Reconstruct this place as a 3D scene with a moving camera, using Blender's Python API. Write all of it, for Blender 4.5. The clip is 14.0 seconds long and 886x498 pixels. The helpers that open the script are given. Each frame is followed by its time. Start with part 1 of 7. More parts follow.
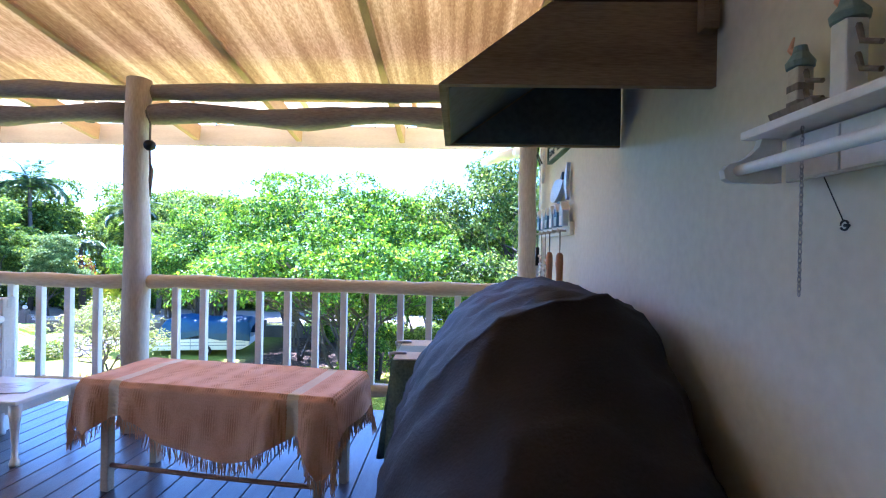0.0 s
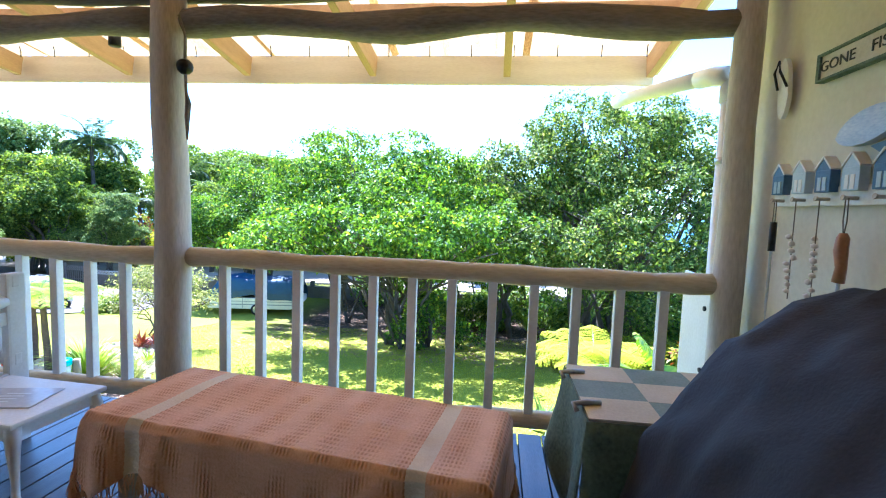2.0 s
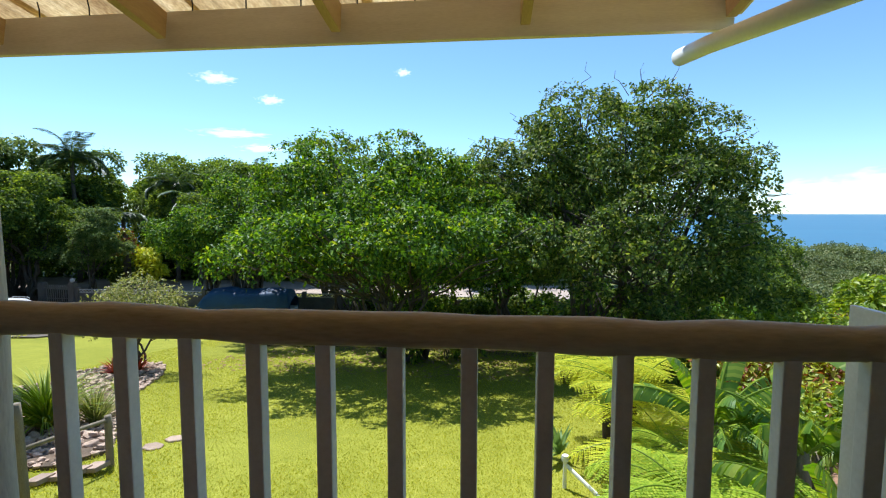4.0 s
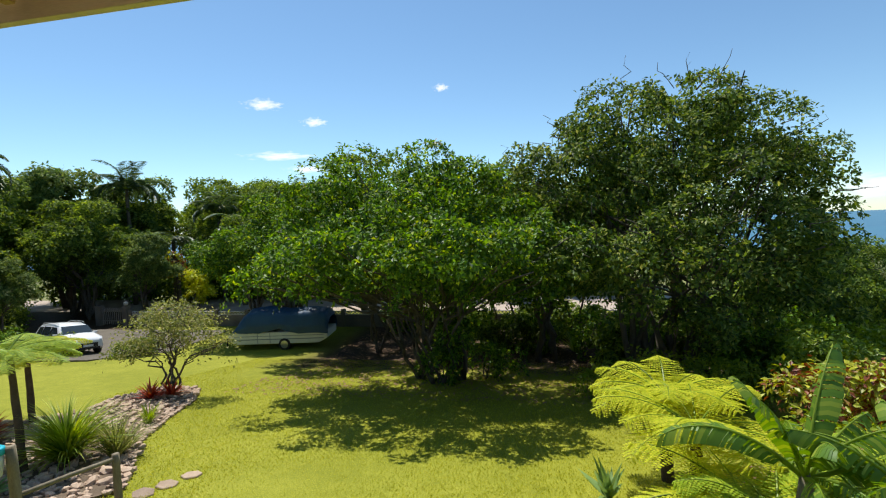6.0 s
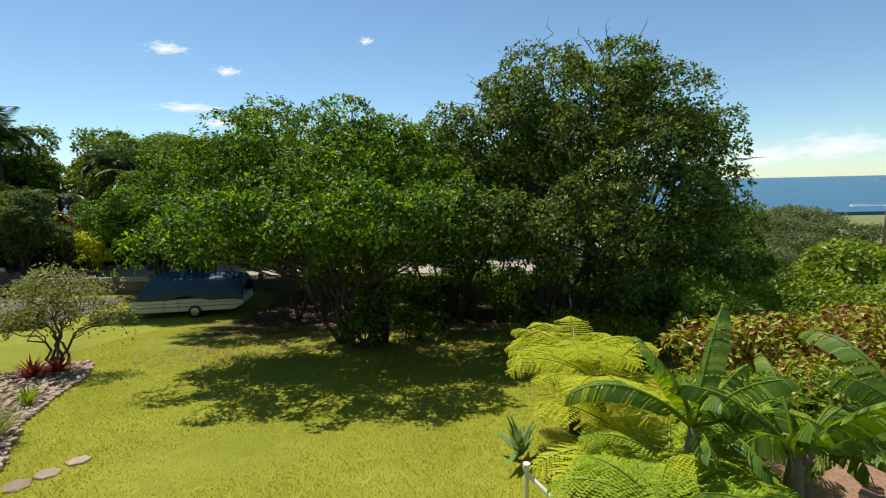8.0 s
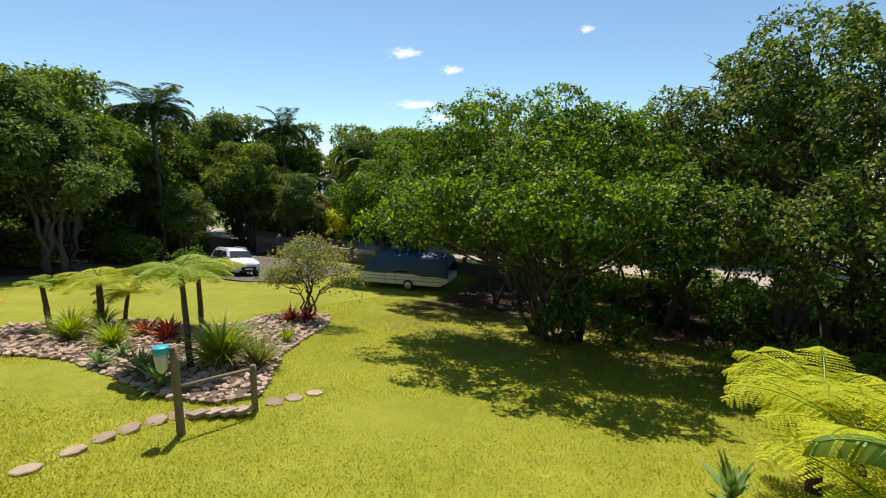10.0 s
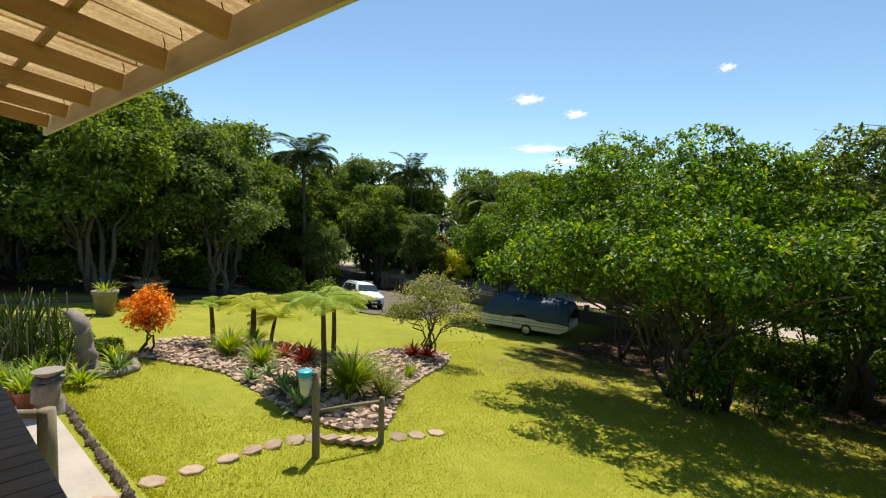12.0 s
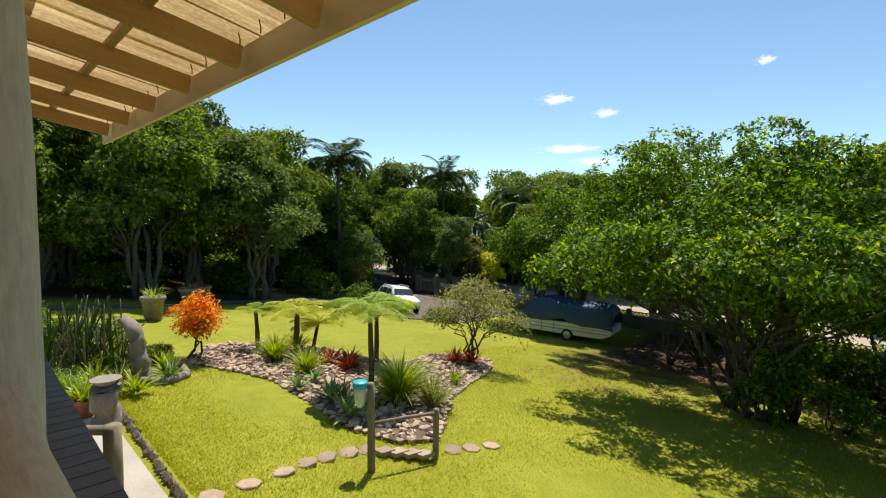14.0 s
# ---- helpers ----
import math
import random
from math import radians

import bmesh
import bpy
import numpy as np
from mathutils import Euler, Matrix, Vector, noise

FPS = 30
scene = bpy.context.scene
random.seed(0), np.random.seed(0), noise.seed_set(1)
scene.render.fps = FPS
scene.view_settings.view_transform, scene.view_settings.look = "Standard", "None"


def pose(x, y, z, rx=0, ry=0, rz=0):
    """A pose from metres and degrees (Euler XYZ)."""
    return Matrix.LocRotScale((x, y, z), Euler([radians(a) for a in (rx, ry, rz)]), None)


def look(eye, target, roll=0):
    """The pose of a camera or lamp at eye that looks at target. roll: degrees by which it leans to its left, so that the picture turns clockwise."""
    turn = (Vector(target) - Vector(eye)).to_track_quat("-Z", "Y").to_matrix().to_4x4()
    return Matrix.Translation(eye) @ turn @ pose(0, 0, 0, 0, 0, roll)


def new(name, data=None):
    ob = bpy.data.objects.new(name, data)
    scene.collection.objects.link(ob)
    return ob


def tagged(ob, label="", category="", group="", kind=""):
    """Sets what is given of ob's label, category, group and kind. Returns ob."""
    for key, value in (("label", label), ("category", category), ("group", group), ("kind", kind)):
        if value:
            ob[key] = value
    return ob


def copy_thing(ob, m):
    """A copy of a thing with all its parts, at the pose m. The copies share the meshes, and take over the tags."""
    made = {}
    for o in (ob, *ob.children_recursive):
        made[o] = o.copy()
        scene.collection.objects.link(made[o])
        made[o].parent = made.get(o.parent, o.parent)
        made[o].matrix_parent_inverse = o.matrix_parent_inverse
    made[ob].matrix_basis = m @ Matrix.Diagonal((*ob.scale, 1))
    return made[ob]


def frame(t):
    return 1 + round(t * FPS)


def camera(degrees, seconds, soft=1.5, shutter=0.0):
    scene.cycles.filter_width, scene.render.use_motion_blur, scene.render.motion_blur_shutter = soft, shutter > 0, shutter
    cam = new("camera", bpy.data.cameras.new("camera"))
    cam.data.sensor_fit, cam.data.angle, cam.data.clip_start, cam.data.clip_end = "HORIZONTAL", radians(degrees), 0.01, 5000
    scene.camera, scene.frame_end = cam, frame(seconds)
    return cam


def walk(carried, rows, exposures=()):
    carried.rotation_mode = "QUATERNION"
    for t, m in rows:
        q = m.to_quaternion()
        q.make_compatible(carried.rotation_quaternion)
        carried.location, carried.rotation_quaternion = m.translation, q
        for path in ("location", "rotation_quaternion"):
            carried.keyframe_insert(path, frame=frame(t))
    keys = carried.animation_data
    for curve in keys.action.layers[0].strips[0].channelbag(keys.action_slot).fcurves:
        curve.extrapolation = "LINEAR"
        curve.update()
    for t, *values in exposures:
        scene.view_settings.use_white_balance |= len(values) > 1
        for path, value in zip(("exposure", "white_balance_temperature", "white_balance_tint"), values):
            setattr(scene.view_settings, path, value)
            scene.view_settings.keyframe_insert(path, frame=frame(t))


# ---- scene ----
cam = camera(86.6, 14.0, 1.15)
PATH = [
    (0, (-0.128, 0.537, 1.268), (-0.184, 2.536, 1.258), 1.1),
    (0.5, (-0.271, 0.699, 1.264), (-0.418, 2.691, 1.169), 0.5),
    (1, (-0.405, 0.941, 1.268), (-0.649, 2.921, 1.124), 0.8),
    (1.5, (-0.517, 1.22, 1.271), (-0.764, 3.199, 1.121), 2.6),
    (2, (-0.672, 1.476, 1.278), (-0.898, 3.456, 1.109), 2.1),
    (2.5, (-0.794, 1.725, 1.263), (-0.994, 3.709, 1.103), 2.1),
    (3, (-0.917, 1.983, 1.292), (-1.109, 3.968, 1.132), 1.1),
    (5.5, (-0.605, 3.19, 1.293), (-0.892, 5.166, 1.176), -2.5),
    (6, (-0.592, 3.40, 1.291), (-0.976, 5.361, 1.191), -2.2),
    (6.5, (-0.556, 3.527, 1.281), (-0.817, 5.506, 1.159), -2.1),
    (7, (-0.518, 3.595, 1.302), (-0.451, 5.585, 1.123), -1.8),
    (9.5, (-0.442, 3.826, 1.265), (-1.094, 5.687, 0.93), -0.1),
    (10, (-0.509, 3.803, 1.24), (-1.393, 5.573, 0.945), 0.4),
    (10.5, (-0.54, 3.781, 1.233), (-1.653, 5.43, 1.034), 0.8),
    (11, (-0.571, 3.767, 1.246), (-1.801, 5.337, 1.093), 1.6),
    (11.5, (-0.672, 3.727, 1.250), (-10.269, 15.235, 0.282), 2.3),
    (12, (-0.810, 3.69, 1.245), (-10.574, 15.081, 0.285), 1.8),
    (12.5, (-0.958, 3.66, 1.239), (-11.060, 14.782, 0.294), 1.9),
    (13, (-1.145, 3.665, 1.239), (-11.518, 14.528, 0.294), 1.3),
    (13.5, (-1.280, 3.668, 1.253), (-11.753, 14.433, 0.330), 1.0),
    (14, (-1.390, 3.648, 1.255), (-11.864, 14.434, 0.355), 1.0),
]
EXPOSURE = [(0, 3.5, 4450, 31), (0.5, 3.55, 4450, 28), (1, 3.6, 4450, 24), (1.5, 3.4, 4600, 25), (2, 2.95, 4750, 18), (2.5, 2.3, 4900, 12), (3, 1.5, 4900, 22), (4, 0.85, 5600, 11), (5.3, 0.65, 6300, 8), (6.3, 0.42, 6300, 8), (7.2, 0.25, 6300, 8), (9.3, 0.40, 6550, 10), (12, 0.60, 6750, 10), (14, 0.60, 6750, 10)]
walk(cam, [(t, look(e, g, r)) for t, e, g, r in PATH], EXPOSURE)

# world and sun
SUN_TO = Vector((-0.62, 0.78, 2.0)).normalized()
SUN_EL = math.asin(SUN_TO.z)
world = bpy.data.worlds.new("sky")
scene.world = world
world.use_nodes = True
wn = world.node_tree
sky = wn.nodes.new("ShaderNodeTexSky")
sky.sky_type = "NISHITA"
sky.sun_disc = False
sky.sun_elevation = SUN_EL
sky.sun_rotation = math.atan2(SUN_TO.x, SUN_TO.y)
sky.air_density, sky.dust_density, sky.ozone_density = 0.88, 0.10, 2.0
wn.nodes["Background"].inputs["Strength"].default_value = 0.11
tint = wn.nodes.new("ShaderNodeMix")
tint.data_type, tint.blend_type = "RGBA", "MULTIPLY"
tint.inputs["Factor"].default_value = 1.0
tint.inputs["B"].default_value = (0.875, 0.985, 0.965, 1)
wn.links.new(sky.outputs["Color"], tint.inputs["A"])
wn.links.new(tint.outputs["Result"], wn.nodes["Background"].inputs["Color"])
sun = new("sun", bpy.data.lights.new("sun", "SUN"))
sun.data.energy, sun.data.angle, sun.data.color = 4.2, radians(0.53), (1.0, 0.95, 0.87)
sun.matrix_world = look(SUN_TO * 60, (0, 0, 0))


# ---- materials ----
def nodes_of(name):
    m = bpy.data.materials.new(name)
    m.use_nodes = True
    return m, m.node_tree.nodes, m.node_tree.links, m.node_tree.nodes["Principled BSDF"]


def ramp(nd, stops):
    r = nd.new("ShaderNodeValToRGB")
    while len(r.color_ramp.elements) < len(stops):
        r.color_ramp.elements.new(0.5)
    for e, (p, c) in zip(r.color_ramp.elements, stops):
        e.position, e.color = p, (*c, 1)
    return r


def mat(name, dark, light, rough=0.7, scale=5.0, fine=80.0, bump=0.15, stretch=(1, 1, 1), metal=0.0, rnd=0.0, spec=0.4, depth=0.01):
    """Two scales of colour noise, a bump, and a tone that differs from piece to piece."""
    m, nd, ln, bs = nodes_of(name)
    tc = nd.new("ShaderNodeTexCoord")
    mp = nd.new("ShaderNodeMapping")
    mp.inputs["Scale"].default_value = stretch
    ln.new(tc.outputs["Object"], mp.inputs["Vector"])
    vec = mp.outputs["Vector"]
    info = nd.new("ShaderNodeObjectInfo")
    if rnd:
        add = nd.new("ShaderNodeVectorMath")
        mul = nd.new("ShaderNodeMath")
        mul.operation = "MULTIPLY"
        mul.inputs[1].default_value = 37.0
        ln.new(info.outputs["Random"], mul.inputs[0])
        ln.new(vec, add.inputs[0])
        ln.new(mul.outputs[0], add.inputs[1])
        vec = add.outputs[0]
    a, b = nd.new("ShaderNodeTexNoise"), nd.new("ShaderNodeTexNoise")
    for n, s, d in ((a, scale, 4), (b, fine, 3)):
        n.inputs["Scale"].default_value, n.inputs["Detail"].default_value = s, d
        ln.new(vec, n.inputs["Vector"])
    mid = tuple((x + y) / 2 for x, y in zip(dark, light))
    r = ramp(nd, [(0.28, dark), (0.5, mid), (0.74, light)])
    mix = nd.new("ShaderNodeMath")
    mix.operation = "MULTIPLY_ADD"
    mix.inputs[1].default_value = 0.45
    ln.new(b.outputs["Fac"], mix.inputs[0])
    half = nd.new("ShaderNodeMath")
    half.operation = "MULTIPLY"
    half.inputs[1].default_value = 0.55
    ln.new(a.outputs["Fac"], half.inputs[0])
    ln.new(half.outputs[0], mix.inputs[2])
    ln.new(mix.outputs[0], r.inputs["Fac"])
    col = r.outputs["Color"]
    if rnd:
        hsv = nd.new("ShaderNodeHueSaturation")
        mr = nd.new("ShaderNodeMapRange")
        mr.inputs["To Min"].default_value, mr.inputs["To Max"].default_value = 1 - rnd, 1 + rnd
        ln.new(info.outputs["Random"], mr.inputs["Value"])
        ln.new(mr.outputs["Result"], hsv.inputs["Value"])
        ln.new(col, hsv.inputs["Color"])
        col = hsv.outputs["Color"]
    ln.new(col, bs.inputs["Base Color"])
    bs.inputs["Roughness"].default_value, bs.inputs["Metallic"].default_value = rough, metal
    bs.inputs["Specular IOR Level"].default_value = spec
    if bump:
        bp = nd.new("ShaderNodeBump")
        bp.inputs["Strength"].default_value, bp.inputs["Distance"].default_value = bump, depth
        ln.new(mix.outputs[0], bp.inputs["Height"])
        ln.new(bp.outputs["Normal"], bs.inputs["Normal"])
    return m


def leafmat(name, stops, rough=0.45, trans=0.35, spec=0.4):
    """Leaves: a tone for each leaf, part of the light passing through."""
    m, nd, ln, bs = nodes_of(name)
    geo = nd.new("ShaderNodeNewGeometry")
    r = ramp(nd, stops)
    ln.new(geo.outputs["Random Per Island"], r.inputs["Fac"])
    ln.new(r.outputs["Color"], bs.inputs["Base Color"])
    bs.inputs["Roughness"].default_value = rough
    bs.inputs["Specular IOR Level"].default_value = spec
    tr = nd.new("ShaderNodeBsdfTranslucent")
    br = nd.new("ShaderNodeHueSaturation")
    br.inputs["Value"].default_value, br.inputs["Saturation"].default_value = 1.5, 1.15
    br.inputs["Hue"].default_value = 0.485
    ln.new(r.outputs["Color"], br.inputs["Color"])
    ln.new(br.outputs["Color"], tr.inputs["Color"])
    mx = nd.new("ShaderNodeMixShader")
    mx.inputs[0].default_value = trans
    ln.new(bs.outputs[0], mx.inputs[1])
    ln.new(tr.outputs[0], mx.inputs[2])
    ln.new(mx.outputs[0], nd["Material Output"].inputs["Surface"])
    return m


def sheetmat(name="fibreglass_sheet", stops=((0.3, (0.26, 0.155, 0.065)), (0.5, (0.50, 0.345, 0.16)), (0.7, (0.80, 0.63, 0.34))), trans=0.47, streak=0.0):
    """Aged fibreglass roof sheet that lets sunlight through."""
    m, nd, ln, bs = nodes_of(name)
    tc = nd.new("ShaderNodeTexCoord")
    mp = nd.new("ShaderNodeMapping")
    mp.inputs["Scale"].default_value = (1, 0.25, 1)
    ln.new(tc.outputs["Object"], mp.inputs["Vector"])
    n1, n2 = nd.new("ShaderNodeTexNoise"), nd.new("ShaderNodeTexNoise")
    for n, s in ((n1, 3), (n2, 110)):
        n.inputs["Scale"].default_value, n.inputs["Detail"].default_value = s, 4
        ln.new(mp.outputs["Vector"], n.inputs["Vector"])
    ad = nd.new("ShaderNodeMath")
    ad.operation = "MULTIPLY_ADD"
    ad.inputs[1].default_value = 0.5
    ln.new(n1.outputs["Fac"], ad.inputs[0])
    hf = nd.new("ShaderNodeMath")
    hf.operation = "MULTIPLY"
    hf.inputs[1].default_value = 0.5
    ln.new(n2.outputs["Fac"], hf.inputs[0])
    ln.new(hf.outputs[0], ad.inputs[2])
    n3, mp3 = nd.new("ShaderNodeTexNoise"), nd.new("ShaderNodeMapping")
    mp3.inputs["Scale"].default_value = (14, 0.35, 1)
    n3.inputs["Scale"].default_value, n3.inputs["Detail"].default_value = 1.0, 3
    ln.new(tc.outputs["Object"], mp3.inputs["Vector"])
    ln.new(mp3.outputs["Vector"], n3.inputs["Vector"])
    st = nd.new("ShaderNodeMath")
    st.operation = "SUBTRACT"
    st.inputs[1].default_value = 0.5
    ln.new(n3.outputs["Fac"], st.inputs[0])
    st2 = nd.new("ShaderNodeMath")
    st2.operation = "MULTIPLY_ADD"
    st2.inputs[1].default_value = streak
    ln.new(st.outputs[0], st2.inputs[0])
    ln.new(ad.outputs[0], st2.inputs[2])
    r = ramp(nd, list(stops))
    ln.new(st2.outputs[0], r.inputs["Fac"])
    ln.new(r.outputs["Color"], bs.inputs["Base Color"])
    bs.inputs["Roughness"].default_value = 0.5
    tr = nd.new("ShaderNodeBsdfTranslucent")
    ln.new(r.outputs["Color"], tr.inputs["Color"])
    mx = nd.new("ShaderNodeMixShader")
    mx.inputs[0].default_value = trans
    ln.new(bs.outputs[0], mx.inputs[1])
    ln.new(tr.outputs[0], mx.inputs[2])
    ln.new(mx.outputs[0], nd["Material Output"].inputs["Surface"])
    return m


def glassmat(name, tint=(0.03, 0.04, 0.045)):
    m, nd, ln, bs = nodes_of(name)
    bs.inputs["Base Color"].default_value = (*tint, 1)
    bs.inputs["Roughness"].default_value = 0.05
    bs.inputs["Specular IOR Level"].default_value = 0.7
    return m


def groundmat():
    """Mown lawn that gives way to leaf litter under the trees and to rough ground far off."""
    m, nd, ln, bs = nodes_of("lawn_ground")
    tc = nd.new("ShaderNodeTexCoord")
    ob = tc.outputs["Object"]

    def noise_(s, d=4):
        n = nd.new("ShaderNodeTexNoise")
        n.inputs["Scale"].default_value, n.inputs["Detail"].default_value = s, d
        ln.new(ob, n.inputs["Vector"])
        return n.outputs["Fac"]

    big, mid, fine = noise_(0.35), noise_(3.0), noise_(55, 5)
    grass = ramp(nd, [(0.32, (0.125, 0.140, 0.010)), (0.48, (0.228, 0.238, 0.020)), (0.62, (0.352, 0.345, 0.042)), (0.72, (0.58, 0.53, 0.19))])
    s1 = nd.new("ShaderNodeMath")
    s1.operation = "MULTIPLY_ADD"
    s1.inputs[1].default_value = 0.20
    ln.new(big, s1.inputs[0])
    s2 = nd.new("ShaderNodeMath")
    s2.operation = "MULTIPLY_ADD"
    s2.inputs[1].default_value = 0.17
    ln.new(mid, s2.inputs[0])
    s3 = nd.new("ShaderNodeMath")
    s3.operation = "MULTIPLY"
    s3.inputs[1].default_value = 0.63
    ln.new(fine, s3.inputs[0])
    ln.new(s3.outputs[0], s2.inputs[2])
    ln.new(s2.outputs[0], s1.inputs[2])
    ln.new(s1.outputs[0], grass.inputs["Fac"])
    litter = ramp(nd, [(0.35, (0.035, 0.022, 0.013)), (0.5, (0.11, 0.07, 0.04)), (0.65, (0.24, 0.17, 0.11))])
    ln.new(s2.outputs[0], litter.inputs["Fac"])
    sep = nd.new("ShaderNodeSeparateXYZ")
    ln.new(ob, sep.inputs[0])
    # litter grows from y about 20 to 25 in front of the wall, x beyond -13
    wob = nd.new("ShaderNodeMath")
    wob.operation = "MULTIPLY_ADD"
    wob.inputs[1].default_value = 7.0
    ln.new(noise_(0.9, 5), wob.inputs[0])
    ln.new(sep.outputs["Y"], wob.inputs[2])
    my = nd.new("ShaderNodeMapRange")
    my.inputs["From Min"].default_value, my.inputs["From Max"].default_value = 25.0, 27.0
    ln.new(wob.outputs[0], my.inputs["Value"])
    far = nd.new("ShaderNodeMapRange")
    far.inputs["From Min"].default_value, far.inputs["From Max"].default_value = 33.2, 33.6
    far.inputs["To Min"].default_value, far.inputs["To Max"].default_value = 1.0, 0.0
    ln.new(sep.outputs["Y"], far.inputs["Value"])
    mxx = nd.new("ShaderNodeMapRange")
    mxx.inputs["From Min"].default_value, mxx.inputs["From Max"].default_value = -13.5, -11.0
    ln.new(sep.outputs["X"], mxx.inputs["Value"])
    left = nd.new("ShaderNodeMapRange")
    left.inputs["From Min"].default_value, left.inputs["From Max"].default_value = -29.5, -27.0
    left.inputs["To Min"].default_value, left.inputs["To Max"].default_value = 1.0, 0.0
    ln.new(sep.outputs["X"], left.inputs["Value"])
    p1 = nd.new("ShaderNodeMath")
    p1.operation = "MULTIPLY"
    ln.new(my.outputs[0], p1.inputs[0])
    ln.new(far.outputs[0], p1.inputs[1])
    p2 = nd.new("ShaderNodeMath")
    p2.operation = "MULTIPLY"
    ln.new(p1.outputs[0], p2.inputs[0])
    ln.new(mxx.outputs[0], p2.inputs[1])
    p3 = nd.new("ShaderNodeMath")
    p3.operation = "MAXIMUM"
    ln.new(p2.outputs[0], p3.inputs[0])
    ln.new(left.outputs[0], p3.inputs[1])
    mixc = nd.new("ShaderNodeMix")
    mixc.data_type = "RGBA"
    ln.new(p3.outputs[0], mixc.inputs["Factor"])
    ln.new(grass.outputs["Color"], mixc.inputs["A"])
    ln.new(litter.outputs["Color"], mixc.inputs["B"])
    rough = ramp(nd, [(0.35, (0.10, 0.12, 0.03)), (0.5, (0.19, 0.20, 0.065)), (0.66, (0.36, 0.32, 0.17))])
    ln.new(s1.outputs[0], rough.inputs["Fac"])
    away = nd.new("ShaderNodeMapRange")
    away.inputs["From Min"].default_value, away.inputs["From Max"].default_value = 36.0, 48.0
    ln.new(sep.outputs["Y"], away.inputs["Value"])
    mixr = nd.new("ShaderNodeMix")
    mixr.data_type = "RGBA"
    ln.new(away.outputs[0], mixr.inputs["Factor"])
    ln.new(mixc.outputs["Result"], mixr.inputs["A"])
    ln.new(rough.outputs["Color"], mixr.inputs["B"])
    ln.new(mixr.outputs["Result"], bs.inputs["Base Color"])
    bs.inputs["Roughness"].default_value = 0.85
    bs.inputs["Specular IOR Level"].default_value = 0.15
    bp = nd.new("ShaderNodeBump")
    bp.inputs["Strength"].default_value, bp.inputs["Distance"].default_value = 0.5, 0.04
    ln.new(s2.outputs[0], bp.inputs["Height"])
    ln.new(bp.outputs["Normal"], bs.inputs["Normal"])
    return m


M_GROUND = groundmat()
M_SHEET = sheetmat(streak=0.5)
M_DECK = mat("deck_plank", (0.038, 0.030, 0.028), (0.122, 0.100, 0.094), 0.34, 3, 60, 0.2, (6, 0.6, 1), rnd=0.22)
M_POLE = mat("treated_pole", (0.35, 0.31, 0.25), (0.63, 0.58, 0.50), 0.75, 3, 40, 0.35, (3, 3, 0.6))
M_LOGX = mat("treated_rail_log", (0.40, 0.325, 0.205), (0.70, 0.60, 0.42), 0.75, 3, 40, 0.35, (0.6, 3, 3))
# beam logs: weathered grey, with the shade under the roof in the tone
M_BEAM = mat("weathered_shaded_beam_log", (0.13, 0.115, 0.10), (0.34, 0.30, 0.26), 0.85, 3, 40, 0.4, (0.6, 3, 3))
# streak paints into the cloth the light stripes from the corrugated sheets above
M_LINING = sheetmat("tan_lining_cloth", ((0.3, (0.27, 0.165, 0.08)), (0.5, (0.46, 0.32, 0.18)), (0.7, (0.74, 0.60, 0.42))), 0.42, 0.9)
M_RAFT = mat("pine_rafter", (0.31, 0.185, 0.095), (0.54, 0.355, 0.20), 0.65, 4, 60, 0.12, (4, 0.5, 4))
M_FASC = mat("fascia_board", (0.56, 0.47, 0.36), (0.75, 0.66, 0.54), 0.6, 4, 60, 0.1, (0.5, 4, 4))
M_WALL = mat("cream_plaster_wall", (0.56, 0.52, 0.40), (0.70, 0.66, 0.53), 0.85, 1.2, 45, 0.12)
M_WHITE = mat("white_paint", (0.66, 0.65, 0.61), (0.84, 0.83, 0.80), 0.5, 4, 70, 0.08, rnd=0.04)
M_PVC = mat("white_pvc", (0.72, 0.72, 0.70), (0.82, 0.82, 0.80), 0.35, 5, 60, 0.03)
M_HOOD = mat("hood_plank", (0.12, 0.068, 0.034), (0.36, 0.235, 0.135), 0.6, 3, 60, 0.25, (0.6, 6, 6), rnd=0.2)
M_HOODIN = mat("hood_metal_inside", (0.05, 0.06, 0.062), (0.13, 0.15, 0.155), 0.55, 4, 60, 0.05, metal=0.2)
M_COVER = mat("charcoal_cover_cloth", (0.0075, 0.0055, 0.0065), (0.021, 0.0155, 0.018), 0.75, 5, 130, 0.3)


